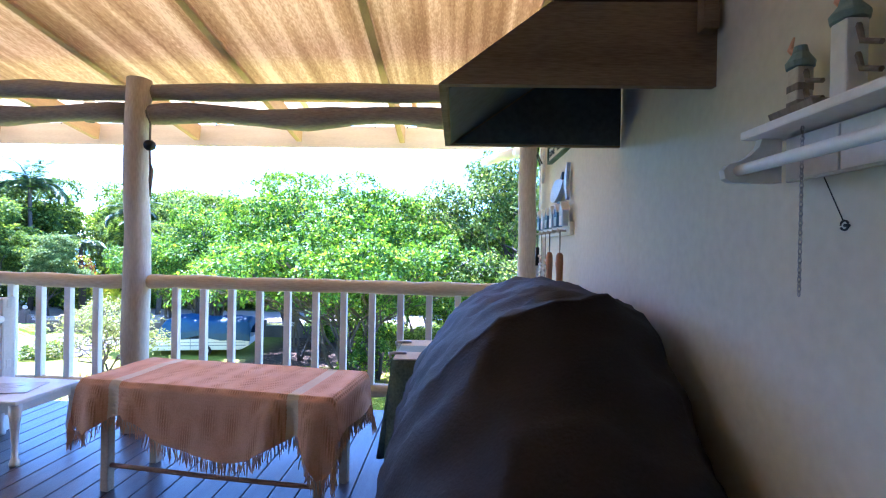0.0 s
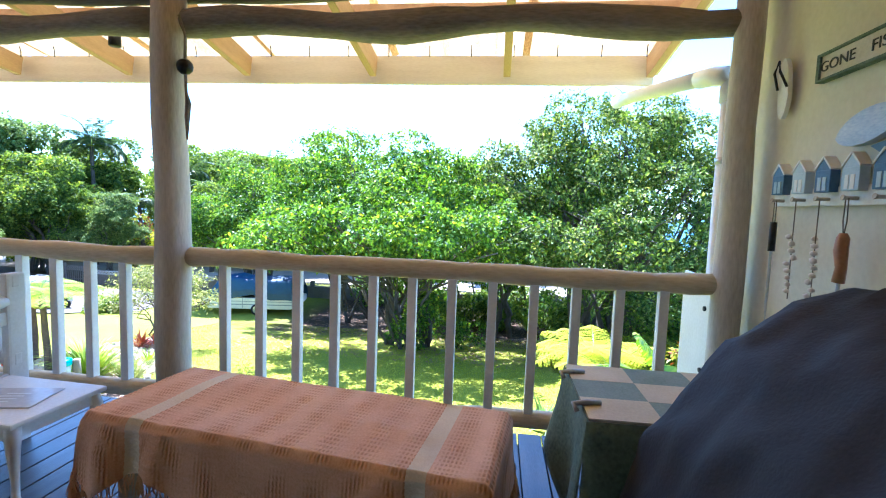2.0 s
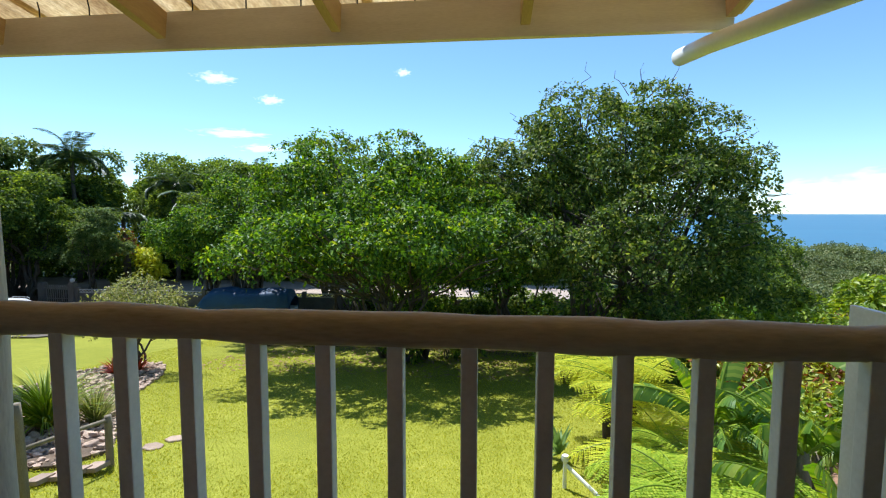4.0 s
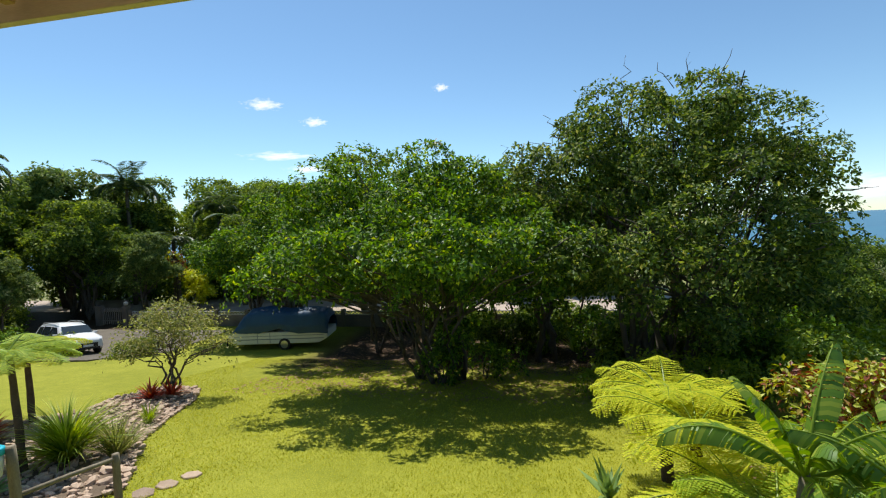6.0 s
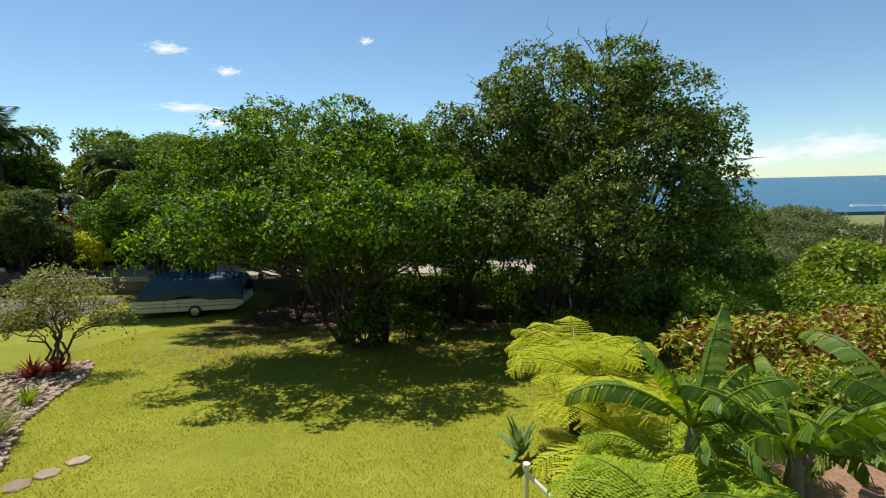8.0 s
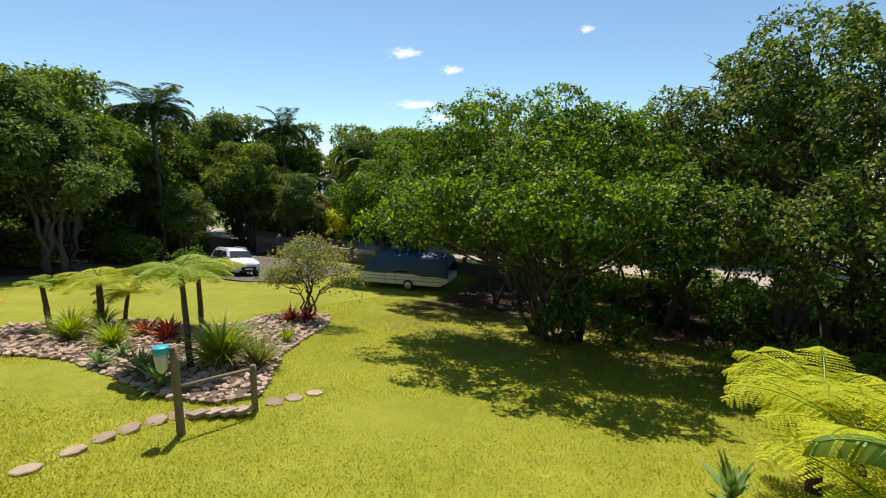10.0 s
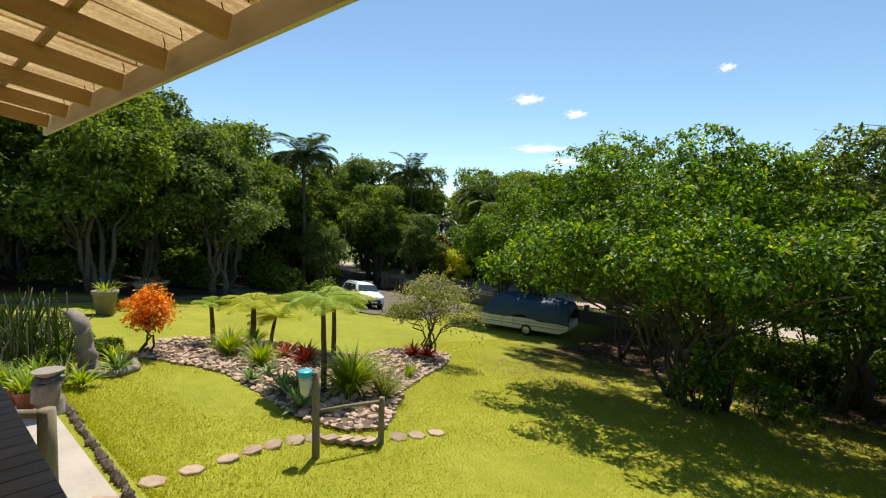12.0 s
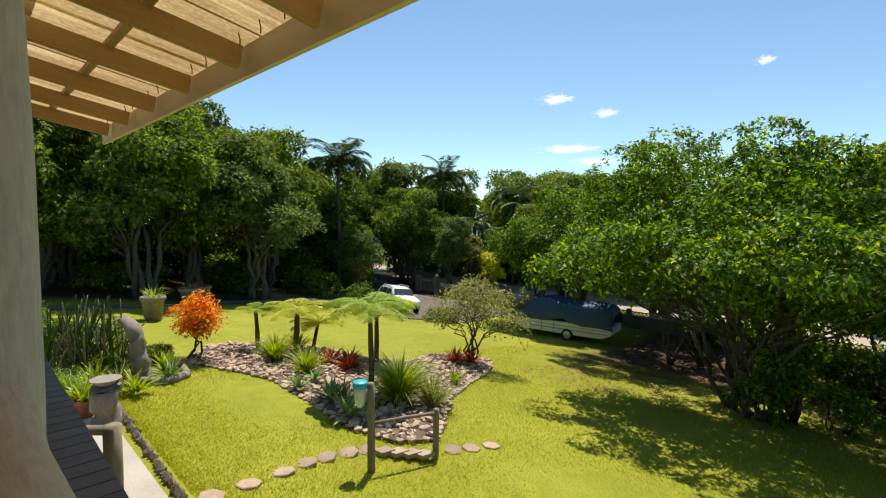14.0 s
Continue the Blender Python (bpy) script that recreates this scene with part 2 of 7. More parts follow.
def throwmat():
    """Woven cotton: bands of waffle between plain stripes, fine ribs across."""
    m = mat("orange_waffle_cotton", (0.56, 0.29, 0.17), (0.84, 0.54, 0.37), 0.92, 6, 160, 0.0)
    nd, ln, bs = m.node_tree.nodes, m.node_tree.links, m.node_tree.nodes["Principled BSDF"]
    tc = nd.new("ShaderNodeTexCoord")
    wide, rib = nd.new("ShaderNodeTexWave"), nd.new("ShaderNodeTexWave")
    wide.wave_type = rib.wave_type = "BANDS"
    wide.bands_direction, rib.bands_direction = "X", "X"
    wide.inputs["Scale"].default_value, rib.inputs["Scale"].default_value = 2.6, 26.0
    wide.inputs["Distortion"].default_value, rib.inputs["Distortion"].default_value = 0.6, 1.2
    rib.inputs["Detail Scale"].default_value = 3.0
    cross = nd.new("ShaderNodeTexWave")
    cross.wave_type, cross.bands_direction = "BANDS", "Y"
    cross.inputs["Scale"].default_value = 14.0
    for w in (wide, rib, cross):
        ln.new(tc.outputs["Object"], w.inputs["Vector"])
    mul = nd.new("ShaderNodeMath")
    mul.operation = "MULTIPLY"
    ln.new(rib.outputs["Fac"], mul.inputs[0])
    ln.new(cross.outputs["Fac"], mul.inputs[1])
    mask = nd.new("ShaderNodeMath")
    mask.operation = "MULTIPLY"
    ln.new(mul.outputs[0], mask.inputs[0])
    ln.new(wide.outputs["Fac"], mask.inputs[1])
    old = bs.inputs["Base Color"].links[0].from_socket
    mx = nd.new("ShaderNodeMix")
    mx.data_type = "RGBA"
    mx.inputs["B"].default_value = (0.42, 0.18, 0.085, 1)
    sc = nd.new("ShaderNodeMath")
    sc.operation = "MULTIPLY"
    sc.inputs[1].default_value = 0.85
    ln.new(mask.outputs[0], sc.inputs[0])
    ln.new(sc.outputs[0], mx.inputs["Factor"])
    ln.new(old, mx.inputs["A"])
    ln.new(mx.outputs["Result"], bs.inputs["Base Color"])
    bp = nd.new("ShaderNodeBump")
    bp.invert = True
    bp.inputs["Strength"].default_value, bp.inputs["Distance"].default_value = 0.6, 0.006
    ln.new(mask.outputs[0], bp.inputs["Height"])
    ln.new(bp.outputs["Normal"], bs.inputs["Normal"])
    return m


M_THROW = throwmat()
M_CREAM = mat("cream_woven_band", (0.62, 0.50, 0.36), (0.80, 0.70, 0.55), 0.9, 8, 160, 0.4)
M_FRINGE = mat("orange_fringe", (0.56, 0.30, 0.15), (0.80, 0.56, 0.36), 0.9, 20, 160, 0.2)
M_BENCHLEG = mat("pale_timber_leg", (0.36, 0.28, 0.19), (0.62, 0.53, 0.40), 0.6, 4, 60, 0.15)
M_CLOTHG = mat("green_leaf_cloth", (0.03, 0.06, 0.055), (0.20, 0.26, 0.20), 0.9, 9, 90, 0.2)
M_CLOTHC = mat("cream_check_cloth", (0.50, 0.45, 0.35), (0.68, 0.63, 0.52), 0.9, 7, 120, 0.2)
M_CLOTHB = mat("faded_teal_check_cloth", (0.16, 0.23, 0.22), (0.30, 0.38, 0.36), 0.9, 7, 120, 0.2)
M_DARKMETAL = mat("black_iron", (0.012, 0.012, 0.013), (0.04, 0.04, 0.042), 0.45, 8, 80, 0.1, metal=0.7)
M_STEEL = mat("galvanised_steel", (0.35, 0.36, 0.37), (0.55, 0.56, 0.57), 0.4, 8, 80, 0.05, metal=0.9)
M_BLUEHUT = mat("navy_hut_paint", (0.05, 0.11, 0.20), (0.10, 0.19, 0.31), 0.6, 9, 90, 0.1)
M_PALEHUT = mat("pale_blue_hut_paint", (0.36, 0.47, 0.55), (0.52, 0.62, 0.68), 0.6, 9, 90, 0.1)
M_WOODH = mat("knife_handle_wood", (0.26, 0.11, 0.05), (0.42, 0.21, 0.10), 0.5, 6, 80, 0.1)
M_SHELL = mat("seashell", (0.52, 0.42, 0.35), (0.76, 0.68, 0.60), 0.5, 9, 80, 0.2)
M_INK = mat("dark_lettering", (0.03, 0.035, 0.035), (0.05, 0.055, 0.055), 0.7, 9, 80, 0)
M_FISH = mat("painted_fish_wood", (0.22, 0.30, 0.46), (0.62, 0.66, 0.68), 0.45, 5, 60, 0.05, (1, 1, 3))
M_ROPE = mat("weathered_rope", (0.10, 0.085, 0.07), (0.26, 0.22, 0.17), 0.9, 20, 120, 0.3)
M_CUSH = mat("tan_cushion_cloth", (0.36, 0.25, 0.16), (0.52, 0.39, 0.27), 0.9, 6, 140, 0.2)
M_MATT = mat("printed_placemat", (0.42, 0.38, 0.34), (0.66, 0.62, 0.58), 0.35, 7, 40, 0.0)
M_CONC = mat("concrete_paving", (0.30, 0.26, 0.21), (0.46, 0.41, 0.34), 0.85, 1.5, 40, 0.2, rnd=0.1)
M_KERB = mat("kerb_stone", (0.10, 0.075, 0.05), (0.28, 0.22, 0.16), 0.9, 6, 50, 0.5, rnd=0.25)
M_ROCK = mat("garden_rock", (0.36, 0.235, 0.155), (0.74, 0.555, 0.405), 0.85, 7, 50, 0.5, rnd=0.3)
M_PAVER = mat("hexagon_paver", (0.24, 0.165, 0.11), (0.46, 0.345, 0.25), 0.9, 5, 50, 0.3, rnd=0.2)
M_SOIL = mat("bed_soil", (0.05, 0.035, 0.022), (0.20, 0.14, 0.09), 0.95, 4, 30, 0.6, depth=0.03)
M_MULCH = mat("bark_mulch", (0.16, 0.08, 0.04), (0.42, 0.25, 0.15), 0.9, 14, 40, 0.7, depth=0.03)
# dark brown tone carries the tree shade lying on the worn drive
M_ROAD = mat("worn_shaded_driveway", (0.075, 0.061, 0.045), (0.165, 0.140, 0.108), 0.9, 1.2, 30, 0.3)
M_ASPH = mat("sandy_road", (0.32, 0.25, 0.19), (0.48, 0.39, 0.31), 0.9, 0.8, 20, 0.2)
M_BWALL = mat("weathered_boundary_wall", (0.10, 0.085, 0.065), (0.24, 0.20, 0.16), 0.9, 1.2, 20, 0.3)
M_PLAST = mat("retaining_wall_plaster", (0.42, 0.37, 0.31), (0.62, 0.57, 0.50), 0.9, 1.5, 30, 0.2)
M_BARK = mat("grey_bark", (0.05, 0.04, 0.03), (0.17, 0.14, 0.105), 0.95, 5, 40, 0.6, (3, 3, 0.7), depth=0.02)
M_FERNBARK = mat("tree_fern_trunk", (0.055, 0.038, 0.026), (0.17, 0.12, 0.08), 0.95, 8, 60, 0.8, depth=0.02)
M_STUMP = mat("grey_driftwood", (0.14, 0.11, 0.085), (0.36, 0.30, 0.24), 0.9, 4, 40, 0.5, (3, 3, 0.6))
M_POST = mat("weathered_garden_post", (0.13, 0.105, 0.065), (0.30, 0.25, 0.17), 0.9, 5, 50, 0.4, (3, 3, 0.6))
M_TERRA = mat("terracotta", (0.30, 0.10, 0.05), (0.46, 0.20, 0.11), 0.8, 5, 60, 0.15)
M_POTG = mat("cement_planter", (0.17, 0.145, 0.115), (0.36, 0.32, 0.26), 0.9, 4, 50, 0.3)
M_TEAL = mat("teal_feeder_plastic", (0.02, 0.36, 0.44), (0.04, 0.46, 0.55), 0.4, 5, 60, 0.02)
M_CLEARP = mat("milky_feeder_plastic", (0.50, 0.54, 0.53), (0.64, 0.68, 0.67), 0.25, 5, 60, 0.02)
M_CARP = mat("white_car_paint", (0.74, 0.74, 0.73), (0.80, 0.80, 0.79), 0.18, 3, 60, 0.0, spec=0.6)
M_CARD = mat("dark_car_trim", (0.012, 0.012, 0.013), (0.03, 0.03, 0.032), 0.5, 5, 60, 0.05)
M_TYRE = mat("tyre_rubber", (0.015, 0.015, 0.015), (0.03, 0.03, 0.03), 0.8, 8, 60, 0.1)
M_RIM = mat("alloy_rim", (0.38, 0.38, 0.39), (0.55, 0.55, 0.56), 0.3, 8, 60, 0.0, metal=0.8)
M_LAMP = mat("headlight_lens", (0.55, 0.57, 0.6), (0.7, 0.72, 0.75), 0.1, 5, 60, 0.0)
M_CARAV = mat("ivory_caravan_panel", (0.55, 0.53, 0.45), (0.70, 0.68, 0.60), 0.5, 2, 60, 0.05)
M_STRIPE = mat("grey_stripe", (0.16, 0.18, 0.19), (0.24, 0.26, 0.27), 0.5, 5, 60, 0.0)
M_TARP = mat("blue_tarpaulin", (0.008, 0.035, 0.085), (0.020, 0.070, 0.14), 0.5, 2, 25, 0.5, depth=0.05)
M_SEA = mat("sea_water", (0.010, 0.085, 0.16), (0.020, 0.13, 0.20), 0.35, 0.02, 0.3, 0.1, (0.3, 1, 1))
M_SURF = mat("surf_foam", (0.7, 0.75, 0.76), (0.85, 0.88, 0.88), 0.8, 0.2, 2, 0.1)
M_GLASS = glassmat("dark_car_glass")

G_TREE = leafmat("glossy_tree_leaf", [(0, (0.030, 0.058, 0.010)), (0.5, (0.080, 0.168, 0.018)), (0.85, (0.185, 0.33, 0.032)), (1, (0.42, 0.48, 0.045))], 0.5, 0.42, 0.3)
G_BIG = leafmat("olive_tree_leaf", [(0, (0.030, 0.054, 0.012)), (0.5, (0.090, 0.150, 0.024)), (0.85, (0.20, 0.265, 0.045)), (1, (0.42, 0.42, 0.11))], 0.55, 0.38, 0.25)
G_BACK = leafmat("woodland_leaf", [(0, (0.045, 0.082, 0.016)), (0.6, (0.125, 0.195, 0.032)), (1, (0.30, 0.37, 0.058))], 0.6, 0.42, 0.2)
G_BACKY = leafmat("light_woodland_leaf", [(0, (0.064, 0.112, 0.026)), (0.6, (0.136, 0.200, 0.048)), (1, (0.256, 0.304, 0.080))], 0.6, 0.35, 0.2)
G_PALM = leafmat("palm_leaflet", [(0, (0.033, 0.068, 0.027)), (0.6, (0.075, 0.128, 0.045)), (1, (0.195, 0.225, 0.075))], 0.4, 0.25)
G_FERNY = leafmat("sunlit_fern_leaflet", [(0, (0.36, 0.42, 0.012)), (0.6, (0.51, 0.55, 0.020)), (1, (0.64, 0.61, 0.05))], 0.5, 0.45)
G_FERN = leafmat("green_fern_leaflet", [(0, (0.20, 0.31, 0.012)), (0.6, (0.33, 0.44, 0.022)), (1, (0.46, 0.52, 0.04))], 0.5, 0.42)
G_BAN = leafmat("banana_leaf_blade", [(0, (0.08, 0.17, 0.018)), (0.6, (0.15, 0.25, 0.028)), (1, (0.30, 0.36, 0.05))], 0.46, 0.38, 0.4)
G_STRAP = leafmat("strap_leaf", [(0, (0.14, 0.22, 0.018)), (0.6, (0.28, 0.38, 0.03)), (1, (0.48, 0.52, 0.07))], 0.45, 0.4)
G_AGAVE = leafmat("agave_leaf", [(0, (0.12, 0.22, 0.06)), (1, (0.26, 0.37, 0.12))], 0.5, 0.2)
G_RED = leafmat("red_bromeliad_leaf", [(0, (0.26, 0.04, 0.015)), (0.6, (0.46, 0.10, 0.03)), (1, (0.34, 0.20, 0.05))], 0.45, 0.25)
G_ORANGE = leafmat("orange_croton_leaf", [(0, (0.55, 0.17, 0.008)), (0.6, (0.74, 0.29, 0.014)), (1, (0.82, 0.46, 0.03))], 0.5, 0.45)
G_CROTON = leafmat("mixed_croton_leaf", [(0, (0.17, 0.05, 0.02)), (0.28, (0.30, 0.11, 0.04)), (0.48, (0.26, 0.31, 0.03)), (1, (0.52, 0.52, 0.04))], 0.45, 0.3)
G_SHRUB = leafmat("speckled_shrub_leaf", [(0, (0.12, 0.15, 0.03)), (0.6, (0.25, 0.27, 0.07)), (1, (0.44, 0.41, 0.18))], 0.5, 0.4)
G_HEDGE = leafmat("hedge_leaf", [(0, (0.11, 0.19, 0.014)), (0.6, (0.22, 0.31, 0.024)), (1, (0.38, 0.44, 0.04))], 0.45, 0.38)
G_DUNE = leafmat("dune_scrub_leaf", [(0, (0.075, 0.105, 0.025)), (0.6, (0.14, 0.18, 0.045)), (1, (0.26, 0.27, 0.10))], 0.6, 0.2)
G_GRASS = leafmat("grass_blade", [(0, (0.24, 0.27, 0.014)), (0.6, (0.36, 0.38, 0.024)), (1, (0.56, 0.53, 0.12))], 0.6, 0.5)


# ---- mesh helpers ----
def part(name, bm, material, parent=None, label="", smooth=False):
    me = bpy.data.meshes.new(name)
    bm.to_mesh(me)
    bm.free()
    me.materials.append(material)
    if smooth:
        me.shade_smooth()
    ob = new(name, me)
    ob.parent = parent
    if label:
        ob["label"] = label
    return ob


def raw(name, verts, faces, material, parent=None, label="", smooth=False):
    me = bpy.data.meshes.new(name)
    me.from_pydata(np.asarray(verts).tolist(), [], np.asarray(faces).tolist() if not isinstance(faces, list) else faces)
    me.materials.append(material)
    if smooth:
        me.shade_smooth()
    ob = new(name, me)
    ob.parent = parent
    if label:
        ob["label"] = label
    return ob


def shared(name, me, parent, m):
    ob = new(name, me)
    ob.parent = parent
    ob.matrix_basis = m
    return ob


def thing(name, m, label, category, group="", kind=""):
    ob = new(name)
    ob.empty_display_size = 0.1
    ob.matrix_world = m
    return tagged(ob, label, category, group, kind)


def box(bm, size, at=(0, 0, 0), turn=None, bevel=0.0):
    m = Matrix.Translation(at)
    if turn:
        m = m @ Euler([radians(a) for a in turn]).to_matrix().to_4x4()
    r = bmesh.ops.create_cube(bm, size=1, matrix=m @ Matrix.Diagonal((*size, 1)))
    if bevel:
        es = list({e for v in r["verts"] for e in v.link_edges})
        bmesh.ops.bevel(bm, geom=es, offset=bevel, segments=2, affect="EDGES", profile=0.6)
    return bm


def span(bm, lo, hi, bevel=0.0):
    return box(bm, [b - a for a, b in zip(lo, hi)], [(a + b) / 2 for a, b in zip(lo, hi)], None, bevel)


def tube(bm, pts, radii, seg=10, rough=0.0, cap=True):
    """A round, tapering, possibly knobbly tube along points."""
    pts = [Vector(p) for p in pts]
    if not isinstance(radii, (list, tuple)):
        radii = [radii] * len(pts)
    rings = []
    for i, (p, r) in enumerate(zip(pts, radii)):
        d = (pts[min(i + 1, len(pts) - 1)] - pts[max(i - 1, 0)]).normalized()
        u = d.orthogonal().normalized() if abs(d.z) > 0.9 else d.cross(Vector((0, 0, 1))).normalized()
        if abs(d.z) > 0.9:
            u = Vector((1, 0, 0)) - d * d.x
            u.normalize()
        w = d.cross(u)
        ring = []
        for k in range(seg):
            a = 2 * math.pi * k / seg
            v = u * math.cos(a) + w * math.sin(a)
            rr = r * (1 + rough * noise.noise((p + v * r) * 4.0))
            ring.append(bm.verts.new(p + v * rr))
        rings.append(ring)
    for a, b in zip(rings, rings[1:]):
        for k in range(seg):
            bm.faces.new((a[k], a[(k + 1) % seg], b[(k + 1) % seg], b[k]))
    if cap:
        bm.faces.new(list(reversed(rings[0])))
        bm.faces.new(rings[-1])
    return bm


def log_pts(a, b, n, wob):
    a, b = Vector(a), Vector(b)
    return [a.lerp(b, i / n) + Vector(noise.noise_vector(a.lerp(b, i / n) * 1.3)) * wob for i in range(n + 1)]


def lathe(bm, prof, seg=20, at=(0, 0, 0)):
    rings = [[bm.verts.new((at[0] + r * math.cos(2 * math.pi * k / seg), at[1] + r * math.sin(2 * math.pi * k / seg), at[2] + z)) for k in range(seg)] for r, z in prof]
    for a, b in zip(rings, rings[1:]):
        for k in range(seg):
            bm.faces.new((a[k], a[(k + 1) % seg], b[(k + 1) % seg], b[k]))
    bm.faces.new(list(reversed(rings[0])))
    bm.faces.new(rings[-1])
    return bm


def prism(bm, outline, axis_lo, axis_hi, m=None):
    """Extrudes an outline of (x, z) along y."""
    lo = [bm.verts.new((x, axis_lo, z)) for x, z in outline]
    hi = [bm.verts.new((x, axis_hi, z)) for x, z in outline]
    n = len(outline)
    bm.faces.new(lo)
    bm.faces.new(list(reversed(hi)))
    for i in range(n):
        bm.faces.new((lo[(i + 1) % n], lo[i], hi[i], hi[(i + 1) % n]))
    if m:
        bmesh.ops.transform(bm, matrix=m, verts=lo + hi)
    bmesh.ops.recalc_face_normals(bm, faces=bm.faces)
    return bm


def gz(x, y):
    """Height of the garden: falls away from the house, level from the caravan on, then down to the shore."""
    z = -1.62 - 0.14 * y if y < 26 else -5.26
    if y < 5.5:
        z = -2.39
    if y > 60:
        z -= (y - 60) * 0.055
    return z


# ---- leaves ----
def rhombs(base, d, side, length, width, fold=0.12):
    """Leaf blades as folded rhombs: base points, directions, side vectors."""
    n = len(base)
    up = np.cross(side, d)
    length, width = np.broadcast_to(np.asarray(length, float).reshape(-1, 1), (n, 1)), np.broadcast_to(np.asarray(width, float).reshape(-1, 1), (n, 1))
    v = np.empty((n, 4, 3))
    v[:, 0] = base
    v[:, 1] = base + d * length * 0.5 + side * width * 0.5 + up * length * fold
    v[:, 2] = base + d * length
    v[:, 3] = base + d * length * 0.5 - side * width * 0.5 + up * length * fold
    return v.reshape(-1, 3), np.arange(n * 4).reshape(n, 4)


def unit(a):
    return a / np.maximum(np.linalg.norm(a, axis=1, keepdims=True), 1e-9)


def crown(blobs, n, size, seed, per=110, clump=0.7, shell=0.6, flat=0.5, gaps=0.0, lobed=0):
    """Leaves laid in domed pads over lobes (x, y, z, rx, ry, rz), with an uneven outline and gaps."""
    rg = np.random.default_rng(seed)
    blobs = np.array(blobs, float)
    if lobed:
        many = []
        for b in blobs:
            for k in range(lobed):
                d = unit(rg.normal(size=(1, 3)) + np.array([0, 0, 0.35]))[0]
                q = rg.uniform(0.36, 0.56)
                many.append(np.concatenate([b[:3] + d * b[3:] * (1.02 - 0.8 * q), b[3:] * q * np.array([1.05, 1.05, 0.95])]))
        blobs = np.array(many)
    area = (blobs[:, 3] * blobs[:, 4] + blobs[:, 3] * blobs[:, 5] + blobs[:, 4] * blobs[:, 5])
    nc = max(3, n // per)
    which = rg.choice(len(blobs), nc, p=area / area.sum())
    b = blobs[which]
    dirs = unit(rg.normal(size=(nc, 3)) + np.array([0, 0, 0.25]))
    rad = shell + (1.05 - shell) * rg.random((nc, 1)) ** 0.5
    cen = b[:, :3] + dirs * rad * b[:, 3:]
    axis = unit(dirs * 0.55 + np.array([0, 0, flat]) + rg.normal(size=(nc, 3)) * 0.25)
    ref = unit(np.cross(axis, rg.normal(size=(nc, 3))))
    ref2 = np.cross(axis, ref)
    pr = clump * (0.55 + 0.75 * rg.random(nc))
    idx = np.repeat(np.arange(nc), per)
    m = len(idx)
    th, rr = rg.random(m) * 2 * np.pi, np.sqrt(rg.random(m)) * (1 + 0.12 * rg.normal(size=m))
    wavy = 1 + 0.25 * np.sin(th * 3 + idx * 1.7)
    lat = ref[idx] * np.cos(th)[:, None] + ref2[idx] * np.sin(th)[:, None]
    p_ = pr[idx][:, None]
    base = cen[idx] + lat * p_ * (rr * wavy)[:, None] + axis[idx] * p_ * (0.5 * (1 - rr ** 2) + 0.16 * rg.normal(size=m))[:, None]
    outw = unit(lat * 0.9 + rg.normal(size=(m, 3)) * 0.55 + np.array([0, 0, -0.3]))
    nor = unit(axis[idx] + lat * 0.35 + rg.normal(size=(m, 3)) * 0.45)
    side = unit(np.cross(outw, nor))
    L = size * (0.65 + 0.6 * rg.random(m))
    return rhombs(base, outw, side, L, L * 0.55)


def limb(bm, p0, p1, r0, r1, seed, n=5, wob=0.25, seg=7):
    rg = random.Random(seed)
    p0, p1 = Vector(p0), Vector(p1)
    pts, rr = [], []
    for i in range(n + 1):
        t = i / n
        w = wob * math.sin(math.pi * t)
        pts.append(p0.lerp(p1, t) + Vector((rg.uniform(-w, w), rg.uniform(-w, w), rg.uniform(-w, w) * 0.5)))
        rr.append(r0 + (r1 - r0) * t)
    tube(bm, pts, rr, seg, 0.25)
    return pts


def tree(name, m, blobs, n, size, material, seed, trunk, label, category="tree", group="", per=110, clump=0.75, shell=0.6, gaps=0.0, twigs=0, rtr=0.2, lobed=0):
    """trunk: the foot points; limbs reach into the lobes."""
    ob = thing(name, m, label, category, group)
    bm = bmesh.new()
    rg = random.Random(seed)
    for k, (x, y, z) in enumerate(trunk):
        for j, b in enumerate(blobs):
            if j % len(trunk) == k:
                mid = Vector((x + (b[0] - x) * 0.30, y + (b[1] - y) * 0.30, z + (b[2] - z) * 0.58))
                limb(bm, (x, y, z - 0.2), mid, rtr, rtr * 0.6, seed + j)
                limb(bm, mid, b[:3], rtr * 0.55, rtr * 0.15, seed + j + 50)
                for q in range(3):
                    e = Vector(b[:3]) + Vector((rg.uniform(-1, 1) * b[3], rg.uniform(-1, 1) * b[4], rg.uniform(-0.5, 0.9) * b[5])) * 0.8
                    limb(bm, mid, e, rtr * 0.3, 0.02, seed + j * 7 + q, 5, 0.3, 5)
    for q in range(twigs):
        b = blobs[rg.randrange(len(blobs))]
        d = Vector((rg.gauss(0, 1), rg.gauss(0, 1), abs(rg.gauss(0.8, 0.6)))).normalized()
        a = Vector(b[:3]) + Vector((d.x * b[3], d.y * b[4], d.z * b[5])) * 0.75
        limb(bm, a, a + d * rg.uniform(0.45, 1.1), 0.018, 0.007, seed + q * 3, 4, 0.22, 4)
    part("trunk", bm, M_BARK, ob, "grey branching trunk", True)
    v, f = crown(blobs, n, size, seed, per, clump, shell, gaps=gaps, lobed=lobed)
    raw("crown", v, f, material, ob)
    return ob


